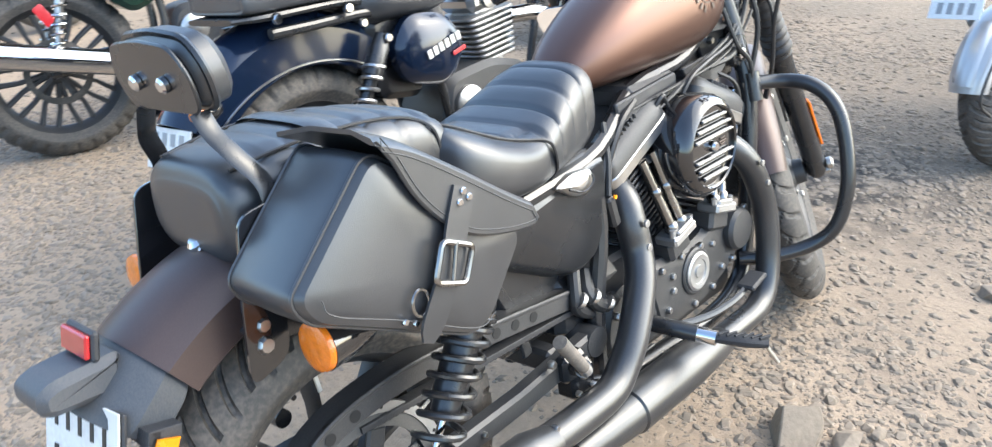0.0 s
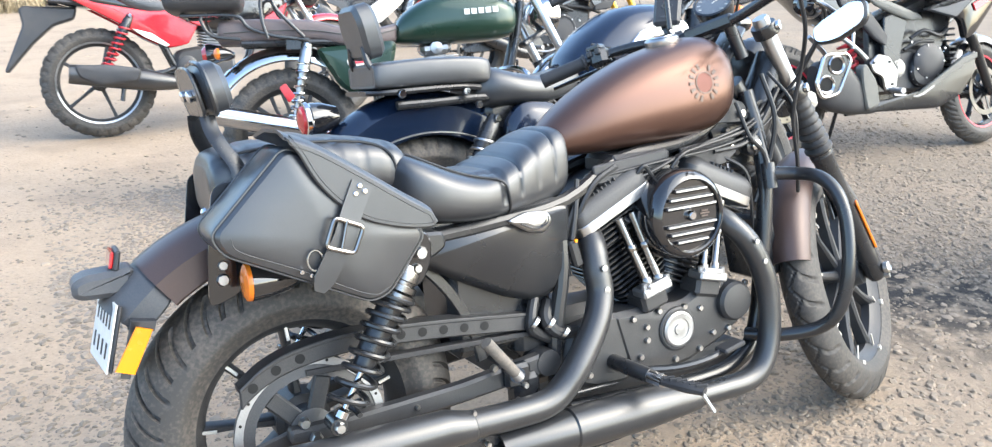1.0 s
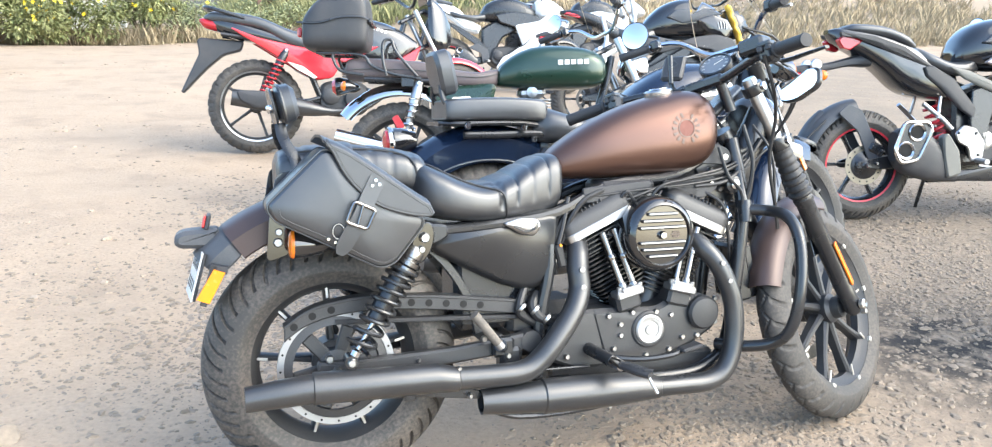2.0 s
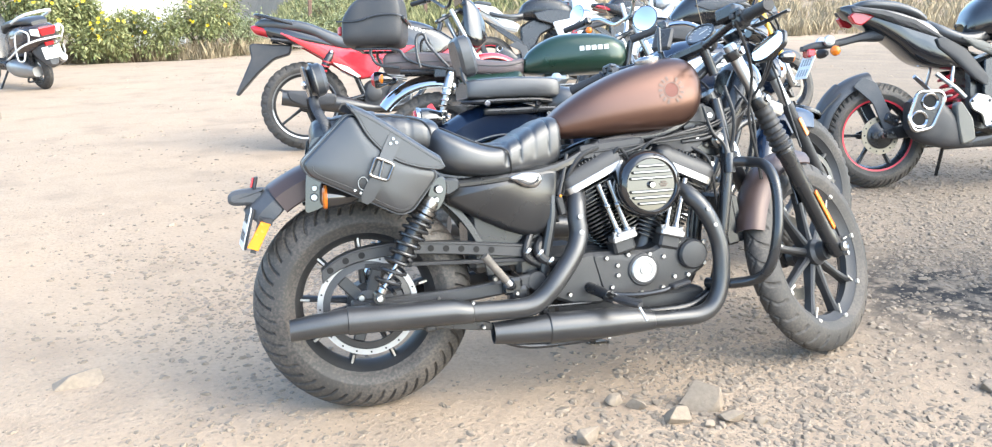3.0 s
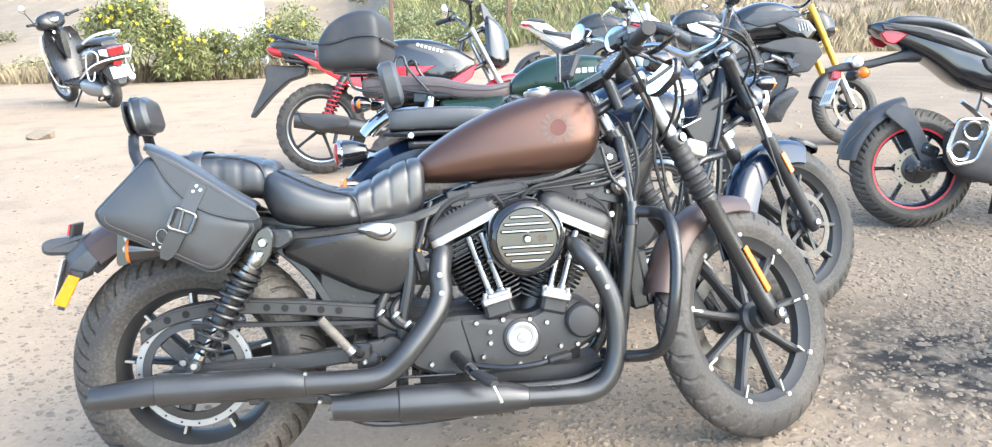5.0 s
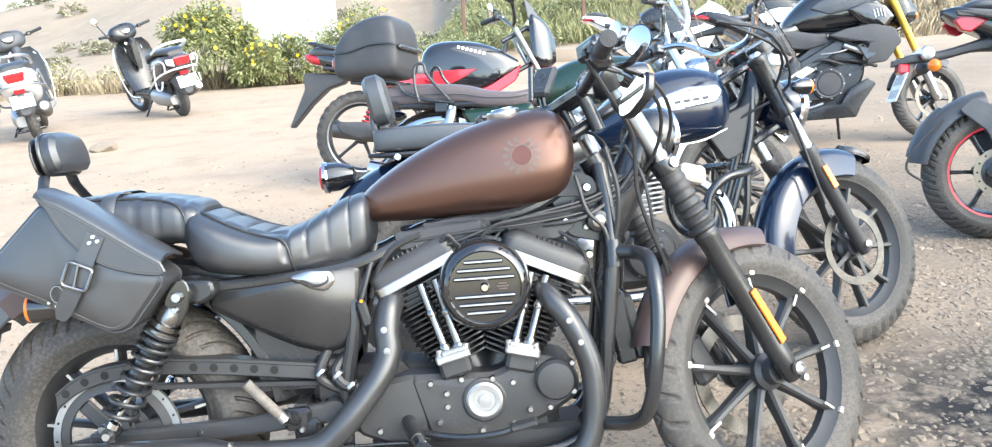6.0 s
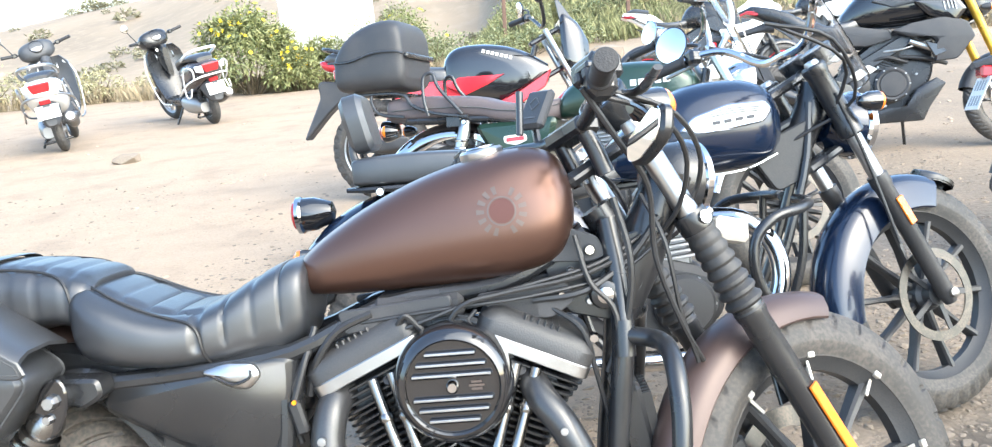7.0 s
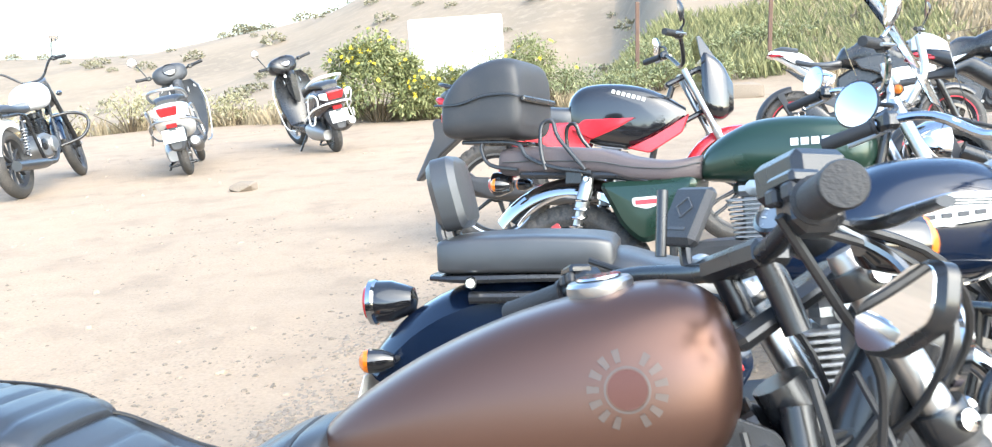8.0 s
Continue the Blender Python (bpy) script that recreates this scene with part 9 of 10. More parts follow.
    tubes(b, "brake_pedal", [[(0.5, -0.18, 0.28), (0.6, -0.2, 0.27), (0.7, -0.2, 0.3)]], 0.009, BRUSHED)
    for x in (0.44, 0.86):
        tubes(b, "stand_leg", [[(x, 0.1, 0.22), (x + 0.03, 0.17, 0.02)]], 0.011, SATIN)
    panel_pair(b, "swing_arm", [(-0.06, 0.33), (0.1, 0.37), (0.46, 0.42), (0.46, 0.33), (0.1, 0.29), (-0.06, 0.29)], 0.085, 0.12, SATIN)
    sh = Shape()
    sh.tube([(0.56, -0.15, 0.25), (0.4, -0.17, 0.27), (0.26, -0.18, 0.33), (0.05, -0.19, 0.42)], [0.03, 0.045, 0.055, 0.045], 18, 5)
    part("silencer", sh, SATIN, b, "short black silencer")
    tail_and_hugger(b, PLASTIC)
    handlebar(b, [(1.16, 0, 1.13), (1.16, -0.1, 1.15), (1.11, -0.22, 1.18), (1.08, -0.27, 1.18), (1.0, -0.39, 1.16)], S5, SATIN)
    for s in (-1, 1):
        round_mirror(b, [(1.09, s * 0.25, 1.19), (1.13, s * 0.3, 1.28), (1.1, s * 0.38, 1.33)], (1.08, s * 0.41, 1.33), 0.055, S5, SATIN, face=(-1, s * -0.25, -0.1))
        signal(b, (1.3, s * 0.2, 0.88), (1, s * 0.3, 0), r=0.024, body=PLASTIC, st=S5)
    sh = Shape()
    sh.solid([(1.24, 0.88, 1.1, 0.08), (1.32, 0.84, 1.08, 0.1), (1.4, 0.88, 1.0, 0.08)], n=20, k=5, e=3, m=S5)
    part("headlamp_cowl", sh, SATIN, b)
    return b


sport_bike(pose(3.23, 2.14, 0, -9, 0, -12), "black sport motorcycle with red rim stripes and slate hugger")
sport_bike(pose(2.85, -0.1, 0, -9, 0, -14) @ Matrix.Scale(0.88, 4), "dusty sport motorcycle with pale hugger and white plate", SILVERPAINT, None)
naked_bike(pose(2.76, 5.0, 0, -9, 0, -10))


# ---- pale faired machines farther back ----
def faired_bike(m, label, body, accent, lower, tape, fork_mat, tank_mat, plate_on=True, full=True):
    b = thing("motorcycle", m, label, "motorcycle")
    S5 = steering((0.972, 0.95), 25, 15)
    plain_wheel(b, "rear_wheel", 0, 0.312, 0.145, 0.216, 6, MATTE, groove=sweep_groove(26, 0.006, 0.8, 0.085), tape=tape, seg=312, disc=0.11, disc_y=-0.085)
    plain_wheel(b, "front_wheel", 1.335, 0.3, 0.11, 0.216, 6, MATTE, S5, groove=sweep_groove(26, 0.005, 0.8, 0.085), tape=tape, seg=312, disc=0.14, disc_y=-0.06)
    fork(b, (1.335, 0.3), (1.037, 0.94), S5, fork_mat, SATIN if fork_mat is not GOLD else BRUSHED, 0.095, 0.023, 0.35 if fork_mat is GOLD else 0.5)
    sh = Shape()
    sh.plate(fillet([(-0.24, 0.95), (-0.22, 0.99), (-0.02, 0.99), (0.1, 0.93), (0.22, 0.82), (0.36, 0.74), (0.33, 0.66), (0.15, 0.7), (0.0, 0.82), (-0.14, 0.91)], 0.02, 3), -0.1, 0.1, 0.03)
    part("tail_unit", sh, body, b, "pointed black tail unit")
    sh = Shape()
    sh.plate(fillet([(-0.12, 0.83), (0.12, 0.72), (0.32, 0.6), (0.4, 0.52), (0.33, 0.5), (0.1, 0.66)], 0.02, 3), -0.105, -0.128, 0.006)
    part("side_panel", sh, lower, b)
    sh = Shape()
    sh.plate(fillet([(-0.2, 0.93), (-0.248, 0.952), (-0.14, 0.958), (-0.08, 0.925)], 0.008), -0.105, 0.105, 0.006)
    part("tail_lamp", sh, REDLENS, b)
    sh = Shape()
    sh.solid([(-0.18, 0.985, 1.01, 0.07), (-0.1, 0.975, 1.025, 0.1), (0.03, 0.95, 1.0, 0.11)], n=20, k=5, e=3)
    part("pillion_seat", sh, LEATHER, b)
    sh = Shape()
    sh.solid([(0.0, 0.84, 0.92, 0.1), (0.1, 0.82, 0.88, 0.14), (0.25, 0.8, 0.86, 0.15), (0.38, 0.8, 0.88, 0.12), (0.42, 0.82, 0.9, 0.08)], n=24, k=5, e=3)
    part("rider_seat", sh, LEATHER, b)
    sh = Shape()
    sh.solid([(0.36, 0.82, 0.9, 0.07), (0.42, 0.8, 0.99, 0.12), (0.55, 0.79, 1.05, 0.15), (0.7, 0.78, 1.06, 0.165), (0.85, 0.79, 1.02, 0.16), (0.95, 0.81, 0.96, 0.12), (1.0, 0.84, 0.92, 0.07)], n=32, k=5, e=2.6, ends=0.5)
    part("fuel_tank", sh, tank_mat, b, "sculpted fuel tank", smooth=60)
    sh = Shape()
    sh.plate(fillet([(0.5, 0.86), (0.7, 0.9), (0.9, 0.88), (1.05, 0.82), (0.98, 0.72), (0.75, 0.72), (0.55, 0.78)], 0.025, 3), -0.15, -0.19, 0.01)
    sh.plate(fillet([(0.5, 0.86), (0.7, 0.9), (0.9, 0.88), (1.05, 0.82), (0.98, 0.72), (0.75, 0.72), (0.55, 0.78)], 0.025, 3), 0.15, 0.19, 0.01)
    part("tank_shroud", sh, accent, b)
    if full:
        sh = Shape()
        for s in (-1, 1):
            sh.plate(fillet([(0.72, 0.75), (1.0, 0.8), (1.2, 0.95), (1.15, 0.7), (1.0, 0.45), (0.75, 0.26), (0.5, 0.27), (0.58, 0.4), (0.82, 0.5)], 0.03, 3), s * 0.17, s * 0.205, 0.012, dome=0.018)
        parts("side_fairing", sh, body, b, "black side fairing")
        sh = Shape()
        sh.solid([(0.98, 0.86, 1.02, 0.1), (1.06, 0.82, 1.08, 0.15), (1.18, 0.82, 1.05, 0.135), (1.29, 0.85, 0.98, 0.09), (1.34, 0.88, 0.94, 0.04)], n=28, k=5, e=2.5)
        part("nose_fairing", sh, body, b)
    sh = Shape()
    sh.plate(fillet([(0.36, 0.72), (0.5, 0.8), (1.0, 0.9), (1.05, 0.84), (0.6, 0.62), (0.46, 0.36), (0.36, 0.36)], 0.03, 3), -0.1, 0.1, 0.02)
    part("frame", sh, SATIN, b)
    single_engine(b, 0.68, 0.42, 20, MATTE, MATTE, PLASTIC, w=0.13, fins=6)
    sh = Shape()
    sh.plate(fillet([(-0.06, 0.33), (0.1, 0.37), (0.42, 0.42), (0.42, 0.34), (0.1, 0.29), (-0.06, 0.29)], 0.015), -0.085, -0.12, 0.008)
    sh.plate(fillet([(-0.06, 0.33), (0.1, 0.37), (0.42, 0.42), (0.42, 0.34), (0.1, 0.29), (-0.06, 0.29)], 0.015), 0.085, 0.12, 0.008)
    parts("swing_arm", sh, SATIN, b)
    sh = Shape()
    sh.arc_shell((0, 0.312), 0.355, 95, 170, 0.085, 0.03, 0.005, 22, crown=0.03, taper=0.15)
    hg = part("tyre_hugger", sh, PLASTIC, b, "dark grey plastic tyre hugger")
    sh = Shape()
    sh.plate([(0.02, 0.31), (-0.02, 0.33), (-0.16, 0.58), (-0.1, 0.6)], -0.1, -0.115, 0.003)
    part("hugger_arm", sh, PLASTIC, hg)
    # short silencer with two bright outlets
    sh = Shape()
    sh.solid([(0.05, 0.38, 0.5, 0.045), (0.09, 0.31, 0.5, 0.055), (0.2, 0.27, 0.46, 0.058), (0.29, 0.27, 0.38, 0.045)], n=24, k=5, e=3.5, m=Matrix.Translation((0, -0.19, 0)))
    si = part("silencer", sh, SATIN, b, "stubby black silencer with bright outlets")
    sh = Shape()
    for x, z in ((0.088, 0.462), (0.05, 0.39)):
        sh.lathe([(0.034, -0.02), (0.034, 0.0), (0.031, 0.004), (0.024, 0.0), (0.024, -0.02)], 24, axis_y(x, -0.252, z), wrap=True)
    parts("outlet_ring", sh, CHROME, si, "bright chrome outlet ring")
    sh = Shape()
    for x, z in ((0.088, 0.462), (0.05, 0.39)):
        sh.lathe([(0.025, -0.004), (0.0245, -0.002), (0, -0.0015)], 20, axis_y(x, -0.2505, z))
    parts("outlet", sh, HOLESHADE, si)
    sh = Shape()
    sh.plate(fillet([(0.2, 0.5), (0.3, 0.55), (0.42, 0.48), (0.44, 0.34), (0.36, 0.33), (0.34, 0.44)], 0.015), -0.15, -0.165, 0.004)
    part("peg_plate", sh, GREYPL, b)
    tubes(b, "foot_peg", [[(0.4, -0.16, 0.36), (0.41, -0.28, 0.35)]], 0.014, DULLALU)
    tubes(b, "side_stand", [[(0.42, 0.12, 0.3), (0.44, 0.24, 0.05)]], 0.01, SATIN)
    if plate_on:
        sh = Shape()
        sh.plate(fillet([(-0.1, 0.86), (-0.3, 0.83), (-0.42, 0.8), (-0.46, 0.72), (-0.44, 0.7), (-0.36, 0.76), (-0.1, 0.8)], 0.015), -0.025, 0.025, 0.006)
        part("plate_hanger", sh, PLASTIC, b)
        number_plate(b, pose(-0.47, 0, 0.70, 0, 24, 0), 0.2, 0.13)
        for s in (-1, 1):
            signal(b, (-0.44, s * 0.13, 0.8), (-1, s * 0.4, 0), r=0.024, body=PLASTIC)
    handlebar(b, [(1.03, 0, 1.0), (1.03, -0.1, 1.02), (0.98, -0.22, 1.05), (0.95, -0.27, 1.05), (0.88, -0.37, 1.03)], S5, SATIN)
    for s in (-1, 1):
        round_mirror(b, [(0.98, s * 0.24, 1.06), (1.02, s * 0.28, 1.15), (1.0, s * 0.36, 1.2)], (0.98, s * 0.4, 1.2), 0.05, S5, SATIN, face=(-1, s * -0.25, -0.1))
    if not full:
        sh = Shape()
        cowl = fillet([(0.48, 0.28), (0.53, 0.36), (0.72, 0.33), (0.88, 0.38), (0.97, 0.55), (1.02, 0.5), (0.96, 0.32), (0.82, 0.22), (0.58, 0.21)], 0.02, 3)
        for s in (-1, 1):
            sh.plate(cowl, s * 0.12, s * 0.16, 0.012, dome=0.015)
        parts("belly_pan", sh, body, b, "black angular belly pan")
        sh = Shape()
        for s in (-1, 1):
            sh.plate(fillet([(0.86, 0.9), (1.0, 0.92), (1.16, 0.8), (1.1, 0.66), (0.98, 0.58), (0.94, 0.74)], 0.02, 3), s * 0.15, s * 0.2, 0.01, dome=0.015)
        parts("radiator_shroud", sh, accent, b, "angular black radiator shroud")
        sh = Shape()
        sh.solid([(1.06, 0.84, 1.02, 0.09), (1.14, 0.8, 1.0, 0.1), (1.2, 0.82, 0.94, 0.08)], n=20, k=5, e=3, m=S5)
        part("headlamp_cowl", sh, body, b)
    sh = Shape()
    sh.arc_shell((1.335, 0.3), 0.335, 50, 165, 0.062, 0.03, 0.004, 22, m=S5, crown=0.025, taper=0.2)
    part("front_fender", sh, lower, b)
    return b


faired_bike(pose(2.3, 7.9, 0, -9, 0, -6), "white and black faired motorcycle with red rims", WHITEPAINT, SATIN, SATIN, REDRIM, SATIN, SATIN, plate_on=False)
faired_bike(pose(3.7, 8.7, 0, -9, 0, -6), "silver and dark faired motorcycle among parked bikes", SILVERPAINT, WHITEPAINT, SATIN, None, SATIN, SATIN, plate_on=False)

# ---- white cruiser far off ----
b8 = thing("motorcycle", pose(-5.4, 7.5, 0, -9, 0, 104) @ Matrix.Scale(1.14, 4), "white and black cruiser motorcycle parked on the lot", "motorcycle")
S8 = steering((1.04, 0.9), 27, 12)
plain_wheel(b8, "rear_wheel", 0, 0.32, 0.12, 0.225, 10, MATTE, seg=90)
plain_wheel(b8, "front_wheel", 1.5, 0.325, 0.1, 0.24, 10, MATTE, S8, seg=90)
fork(b8, (1.39, 0.325), (1.06, 0.97), S8, SATIN, SATIN, 0.1, 0.022, 0.5)
twin_shocks(b8, (0.12, 0.66), (0.02, 0.36), 0.15, BRUSHED, SATIN)
sh = Shape()
sh.arc_shell((0, 0.32), 0.42, 40, 165, 0.085, 0.06, 0.004, 24, crown=0.035)
part("rear_fender", sh, WHITEPAINT, b8)
sh = Shape()
sh.arc_shell((1.39, 0.325), 0.37, 40, 165, 0.06, 0.05, 0.004, 24, m=S8, crown=0.03)
part("front_fender", sh, BLUEPAINT, b8)
sh = Shape()
sh.solid([(0.52, 0.78, 0.85, 0.06), (0.58, 0.76, 0.93, 0.11), (0.72, 0.75, 1.0, 0.14), (0.9, 0.75, 1.02, 0.15), (1.02, 0.78, 0.98, 0.12), (1.08, 0.82, 0.92, 0.06)], n=32, k=5, e=2.5, ends=0.5)
part("fuel_tank", sh, WHITEPAINT, b8, "white fuel tank", smooth=60)
sh = Shape()
sh.solid([(-0.2, 0.76, 0.83, 0.09), (0.0, 0.75, 0.85, 0.12), (0.2, 0.73, 0.82, 0.14), (0.4, 0.73, 0.82, 0.14), (0.54, 0.77, 0.85, 0.08)], n=24, k=5, e=3)
part("dual_seat", sh, LEATHER, b8)
single_engine(b8, 0.66, 0.42, -6, DULLALU, SATIN, SATIN)
tubes(b8, "frame", both([(1.1, -0.03, 0.9), (1.05, -0.05, 0.7), (0.95, -0.07, 0.35), (0.5, -0.1, 0.27), (0.4, -0.1, 0.5), (0.3, -0.11, 0.72), (-0.15, -0.11, 0.74)]), 0.016, SATIN)
tubes(b8, "crash_guard", both([(1.0, -0.07, 0.66), (1.1, -0.22, 0.66), (1.18, -0.32, 0.6), (1.17, -0.33, 0.5), (1.08, -0.26, 0.4), (0.96, -0.08, 0.36)]), 0.016, SATIN, "", 12)
sh = Shape()
sh.tube([(0.8, -0.12, 0.4), (0.6, -0.15, 0.26), (0.4, -0.16, 0.25), (0.2, -0.17, 0.26), (-0.35, -0.19, 0.3)], [0.02, 0.022, 0.03, 0.048, 0.045], 16, 5)
part("silencer", sh, EXHAUST, b8)
handlebar(b8, [(1.06, 0, 1.03), (1.06, -0.1, 1.05), (1.0, -0.22, 1.17), (0.96, -0.28, 1.18), (0.86, -0.4, 1.16)], S8, SATIN)
for s in (-1, 1):
    round_mirror(b8, [(0.96, s * 0.27, 1.18), (0.98, s * 0.3, 1.3), (0.95, s * 0.34, 1.36)], (0.95, s * 0.36, 1.37), 0.045, S8, SATIN)
    signal(b8, (1.17, s * 0.16, 0.86), (1, 0, 0), st=S8)
for dy in (-0.06, 0.06):
    sh = Shape()
    sh.lathe([(0, -0.04), (0.045, -0.03), (0.05, 0.01), (0, 0.012)], 20, S8 @ along((1.1, dy, 1.02), (1.02, dy, 1.16)))
    part("gauge", sh, DULLALU, b8)
HC8 = Vector((1.24, 0, 0.84))
sh = Shape()
sh.lathe([(0, -0.1), (0.06, -0.09), (0.09, 0.0), (0.09, 0.03), (0.05, 0.045), (0, 0.05)], 24, S8 @ along(HC8, HC8 + Vector((1, 0, 0))))
part("headlamp", sh, SATIN, b8)


# ---- scooters ----
def shield(rows, back, material, parent, name, label=""):
    """A curved apron in level slices; rows: (height, middle x, half width, thickness)."""
    rings = []
    us = [-1, -0.8, -0.5, -0.2, 0.2, 0.5, 0.8, 1]
    for z, x, w, th in rows:
        rings.append([(x - back * abs(u) ** 2.2, u * w, z) for u in us] + [(x - back * abs(u) ** 2.2 - th, u * w * 0.96, z) for u in us[::-1]])
    sh = Shape()
    sh.rings(rings)
    return part(name, sh, material, parent, label, smooth=50)


def scooter(m, label, body, floor_mat, guard_mat, side_label):
    b = thing("scooter", m, label, "scooter", "scooters at the edge of the lot")
    S9 = steering((0.956, 0.7), 26, 14)
    plain_wheel(b, "rear_wheel", 0, 0.215, 0.1, 0.13, 5, DULLALU, groove=zigzag_groove(22, 0.005), seg=132)
    plain_wheel(b, "front_wheel", 1.24, 0.22, 0.09, 0.14, 5, DULLALU, S9, seg=72)
    sh = Shape()
    sh.solid([(-0.37, 0.6, 0.7, 0.06), (-0.33, 0.54, 0.735, 0.12), (-0.2, 0.47, 0.75, 0.17), (-0.02, 0.4, 0.745, 0.19), (0.16, 0.36, 0.72, 0.175), (0.32, 0.35, 0.67, 0.135), (0.43, 0.34, 0.58, 0.1)], n=36, k=6, e=3.0, ends=0.6)
    rb2 = part("rear_body", sh, body, b, side_label, smooth=60)
    for s in (-1, 1):
        sh = Shape()
        sh.tube([(-0.3, s * 0.15, 0.6), (-0.12, s * 0.192, 0.56), (0.1, s * 0.19, 0.5), (0.3, s * 0.145, 0.44)], 0.006, 6, 5)
        part("body_crease", sh, SATIN, rb2)
        sh = Shape()
        sh.box((0.02, s * 0.196, 0.62), (0.1, 0.003, 0.018), 0.001, ry=8)
        part("side_bar", sh, BADGE, rb2)
    sh = Shape()
    sh.solid([(-0.26, 0.735, 0.78, 0.09), (-0.15, 0.735, 0.815, 0.13), (0.08, 0.725, 0.8, 0.145), (0.3, 0.68, 0.765, 0.135), (0.44, 0.62, 0.72, 0.09)], n=28, k=6, e=3.2)
    part("dual_seat", sh, LEATHER, b, "black vinyl scooter seat", smooth=60)
    sh = Shape()
    sh.plate(fillet([(0.36, 0.28), (0.42, 0.335), (0.82, 0.325), (0.9, 0.28), (0.84, 0.24), (0.42, 0.23)], 0.02), -0.17, 0.17, 0.02)
    fb = part("floorboard", sh, floor_mat, b)
    sh = Shape()
    for i in range(6):
        sh.box((0.62, -0.11 + 0.044 * i, 0.335), (0.34, 0.016, 0.008), 0.002, ry=1.3)
    parts("floor_rib", sh, GRIP, fb)
    sh = Shape()
    sh.solid([(0.36, 0.3, 0.62, 0.07), (0.44, 0.3, 0.48, 0.08), (0.52, 0.3, 0.38, 0.09)], n=20, k=4, e=3)
    part("under_seat_cover", sh, floor_mat, b)
    shield([(0.26, 0.9, 0.15, 0.03), (0.34, 0.93, 0.2, 0.03), (0.5, 0.985, 0.235, 0.028), (0.7, 1.045, 0.24, 0.028), (0.84, 1.075, 0.215, 0.028), (0.92, 1.085, 0.15, 0.028)], 0.07, floor_mat, b, "leg_shield", "black inner leg shield")
    shield([(0.3, 0.955, 0.15, 0.03), (0.42, 1.0, 0.2, 0.03), (0.6, 1.055, 0.225, 0.03), (0.78, 1.1, 0.22, 0.03), (0.9, 1.115, 0.16, 0.03)], 0.09, body, b, "front_apron")
    sh = Shape()
    sh.solid([(0.9, 0.55, 0.9, 0.035), (0.96, 0.6, 0.96, 0.055), (1.03, 0.66, 0.98, 0.06)], n=20, k=4, e=3)
    part("steering_cover", sh, floor_mat, b)
    sh = Shape()
    for s in (-1, 1):
        sh.tube([(0.985, s * 0.1, 0.84), (0.965, s * 0.1, 0.82), (0.955, s * 0.1, 0.79), (0.97, s * 0.1, 0.77)], 0.007, 8, 4)
    parts("bag_hook", sh, BRUSHED, b)
    sh = Shape()
    sh.lathe([(0.022, 0), (0.022, 0.008), (0.012, 0.012), (0, 0.012)], 16, along((0.985, 0.06, 0.88), (0.9, 0.06, 0.9)))
    part("key_switch", sh, BRUSHED, b)
    sh = Shape()
    sh.solid([(0.93, 0.95, 1.02, 0.08), (0.97, 0.92, 1.09, 0.15), (1.03, 0.91, 1.12, 0.185), (1.11, 0.91, 1.09, 0.17), (1.18, 0.93, 1.02, 0.1)], n=28, k=5, e=2.6, m=S9)
    cw = part("handlebar_cowl", sh, floor_mat, b, "rounded handlebar cowl", smooth=60)
    MD = S9 @ along((0.965, 0, 1.055), (0.87, 0, 1.13))
    sh = Shape()
    sh.lathe([(0.075, -0.03), (0.078, 0.012), (0.068, 0.016), (0.066, 0.008)], 28, MD, wrap=True)
    part("dial_rim", sh, SATIN, cw)
    sh = Shape()
    sh.lathe([(0.067, 0.0), (0.06, 0.01), (0, 0.014)], 24, MD)
    part("dial", sh, LAMPGLASS, cw, "pale round speedometer glass")
    handlebar(b, [(1.04, 0, 1.0), (1.04, -0.1, 1.0), (1.02, -0.2, 1.03), (1.0, -0.24, 1.035), (0.95, -0.36, 1.05)], S9, SATIN, 0.11)
    round_mirror(b, [(1.0, 0.24, 1.05), (1.02, 0.28, 1.16), (0.99, 0.32, 1.22)], (0.98, 0.33, 1.24), 0.05, S9, SATIN, face=(-1, -0.2, 0))
    fork(b, (1.24, 0.22), (1.025, 0.66), S9, SATIN, SATIN, 0.06, 0.016, 0.6)
    sh = Shape()
    sh.arc_shell((1.24, 0.22), 0.26, 20, 175, 0.07, 0.06, 0.004, 20, m=S9, crown=0.03)
    part("front_fender", sh, body, b)
    tubes(b, "grab_rail", [[(0.02, -0.165, 0.77), (-0.14, -0.17, 0.82), (-0.28, -0.14, 0.86), (-0.35, -0.06, 0.875), (-0.35, 0.06, 0.875), (-0.28, 0.14, 0.86), (-0.14, 0.17, 0.82), (0.02, 0.165, 0.77)]], 0.016, guard_mat, "silver pillion grab rail", 12)
    tubes(b, "body_guard", [[(0.32, -0.18, 0.36), (0.12, -0.24, 0.4), (-0.16, -0.235, 0.52), (-0.34, -0.15, 0.58), (-0.39, 0, 0.59), (-0.34, 0.15, 0.58), (-0.16, 0.235, 0.52), (0.12, 0.24, 0.4), (0.32, 0.18, 0.36)]], 0.0105, guard_mat, "bright tubular body guard", 10)
    for s in (-1, 1):
        tubes(b, "guard_loop", [[(-0.28, s * 0.19, 0.56), (-0.34, s * 0.2, 0.66), (-0.24, s * 0.215, 0.7), (-0.1, s * 0.22, 0.65), (-0.05, s * 0.235, 0.48)]], 0.009, guard_mat)
        tubes(b, "guard_loop", [[(-0.06, s * 0.24, 0.47), (-0.09, s * 0.25, 0.38), (-0.18, s * 0.24, 0.38), (-0.22, s * 0.22, 0.47)]], 0.009, guard_mat)
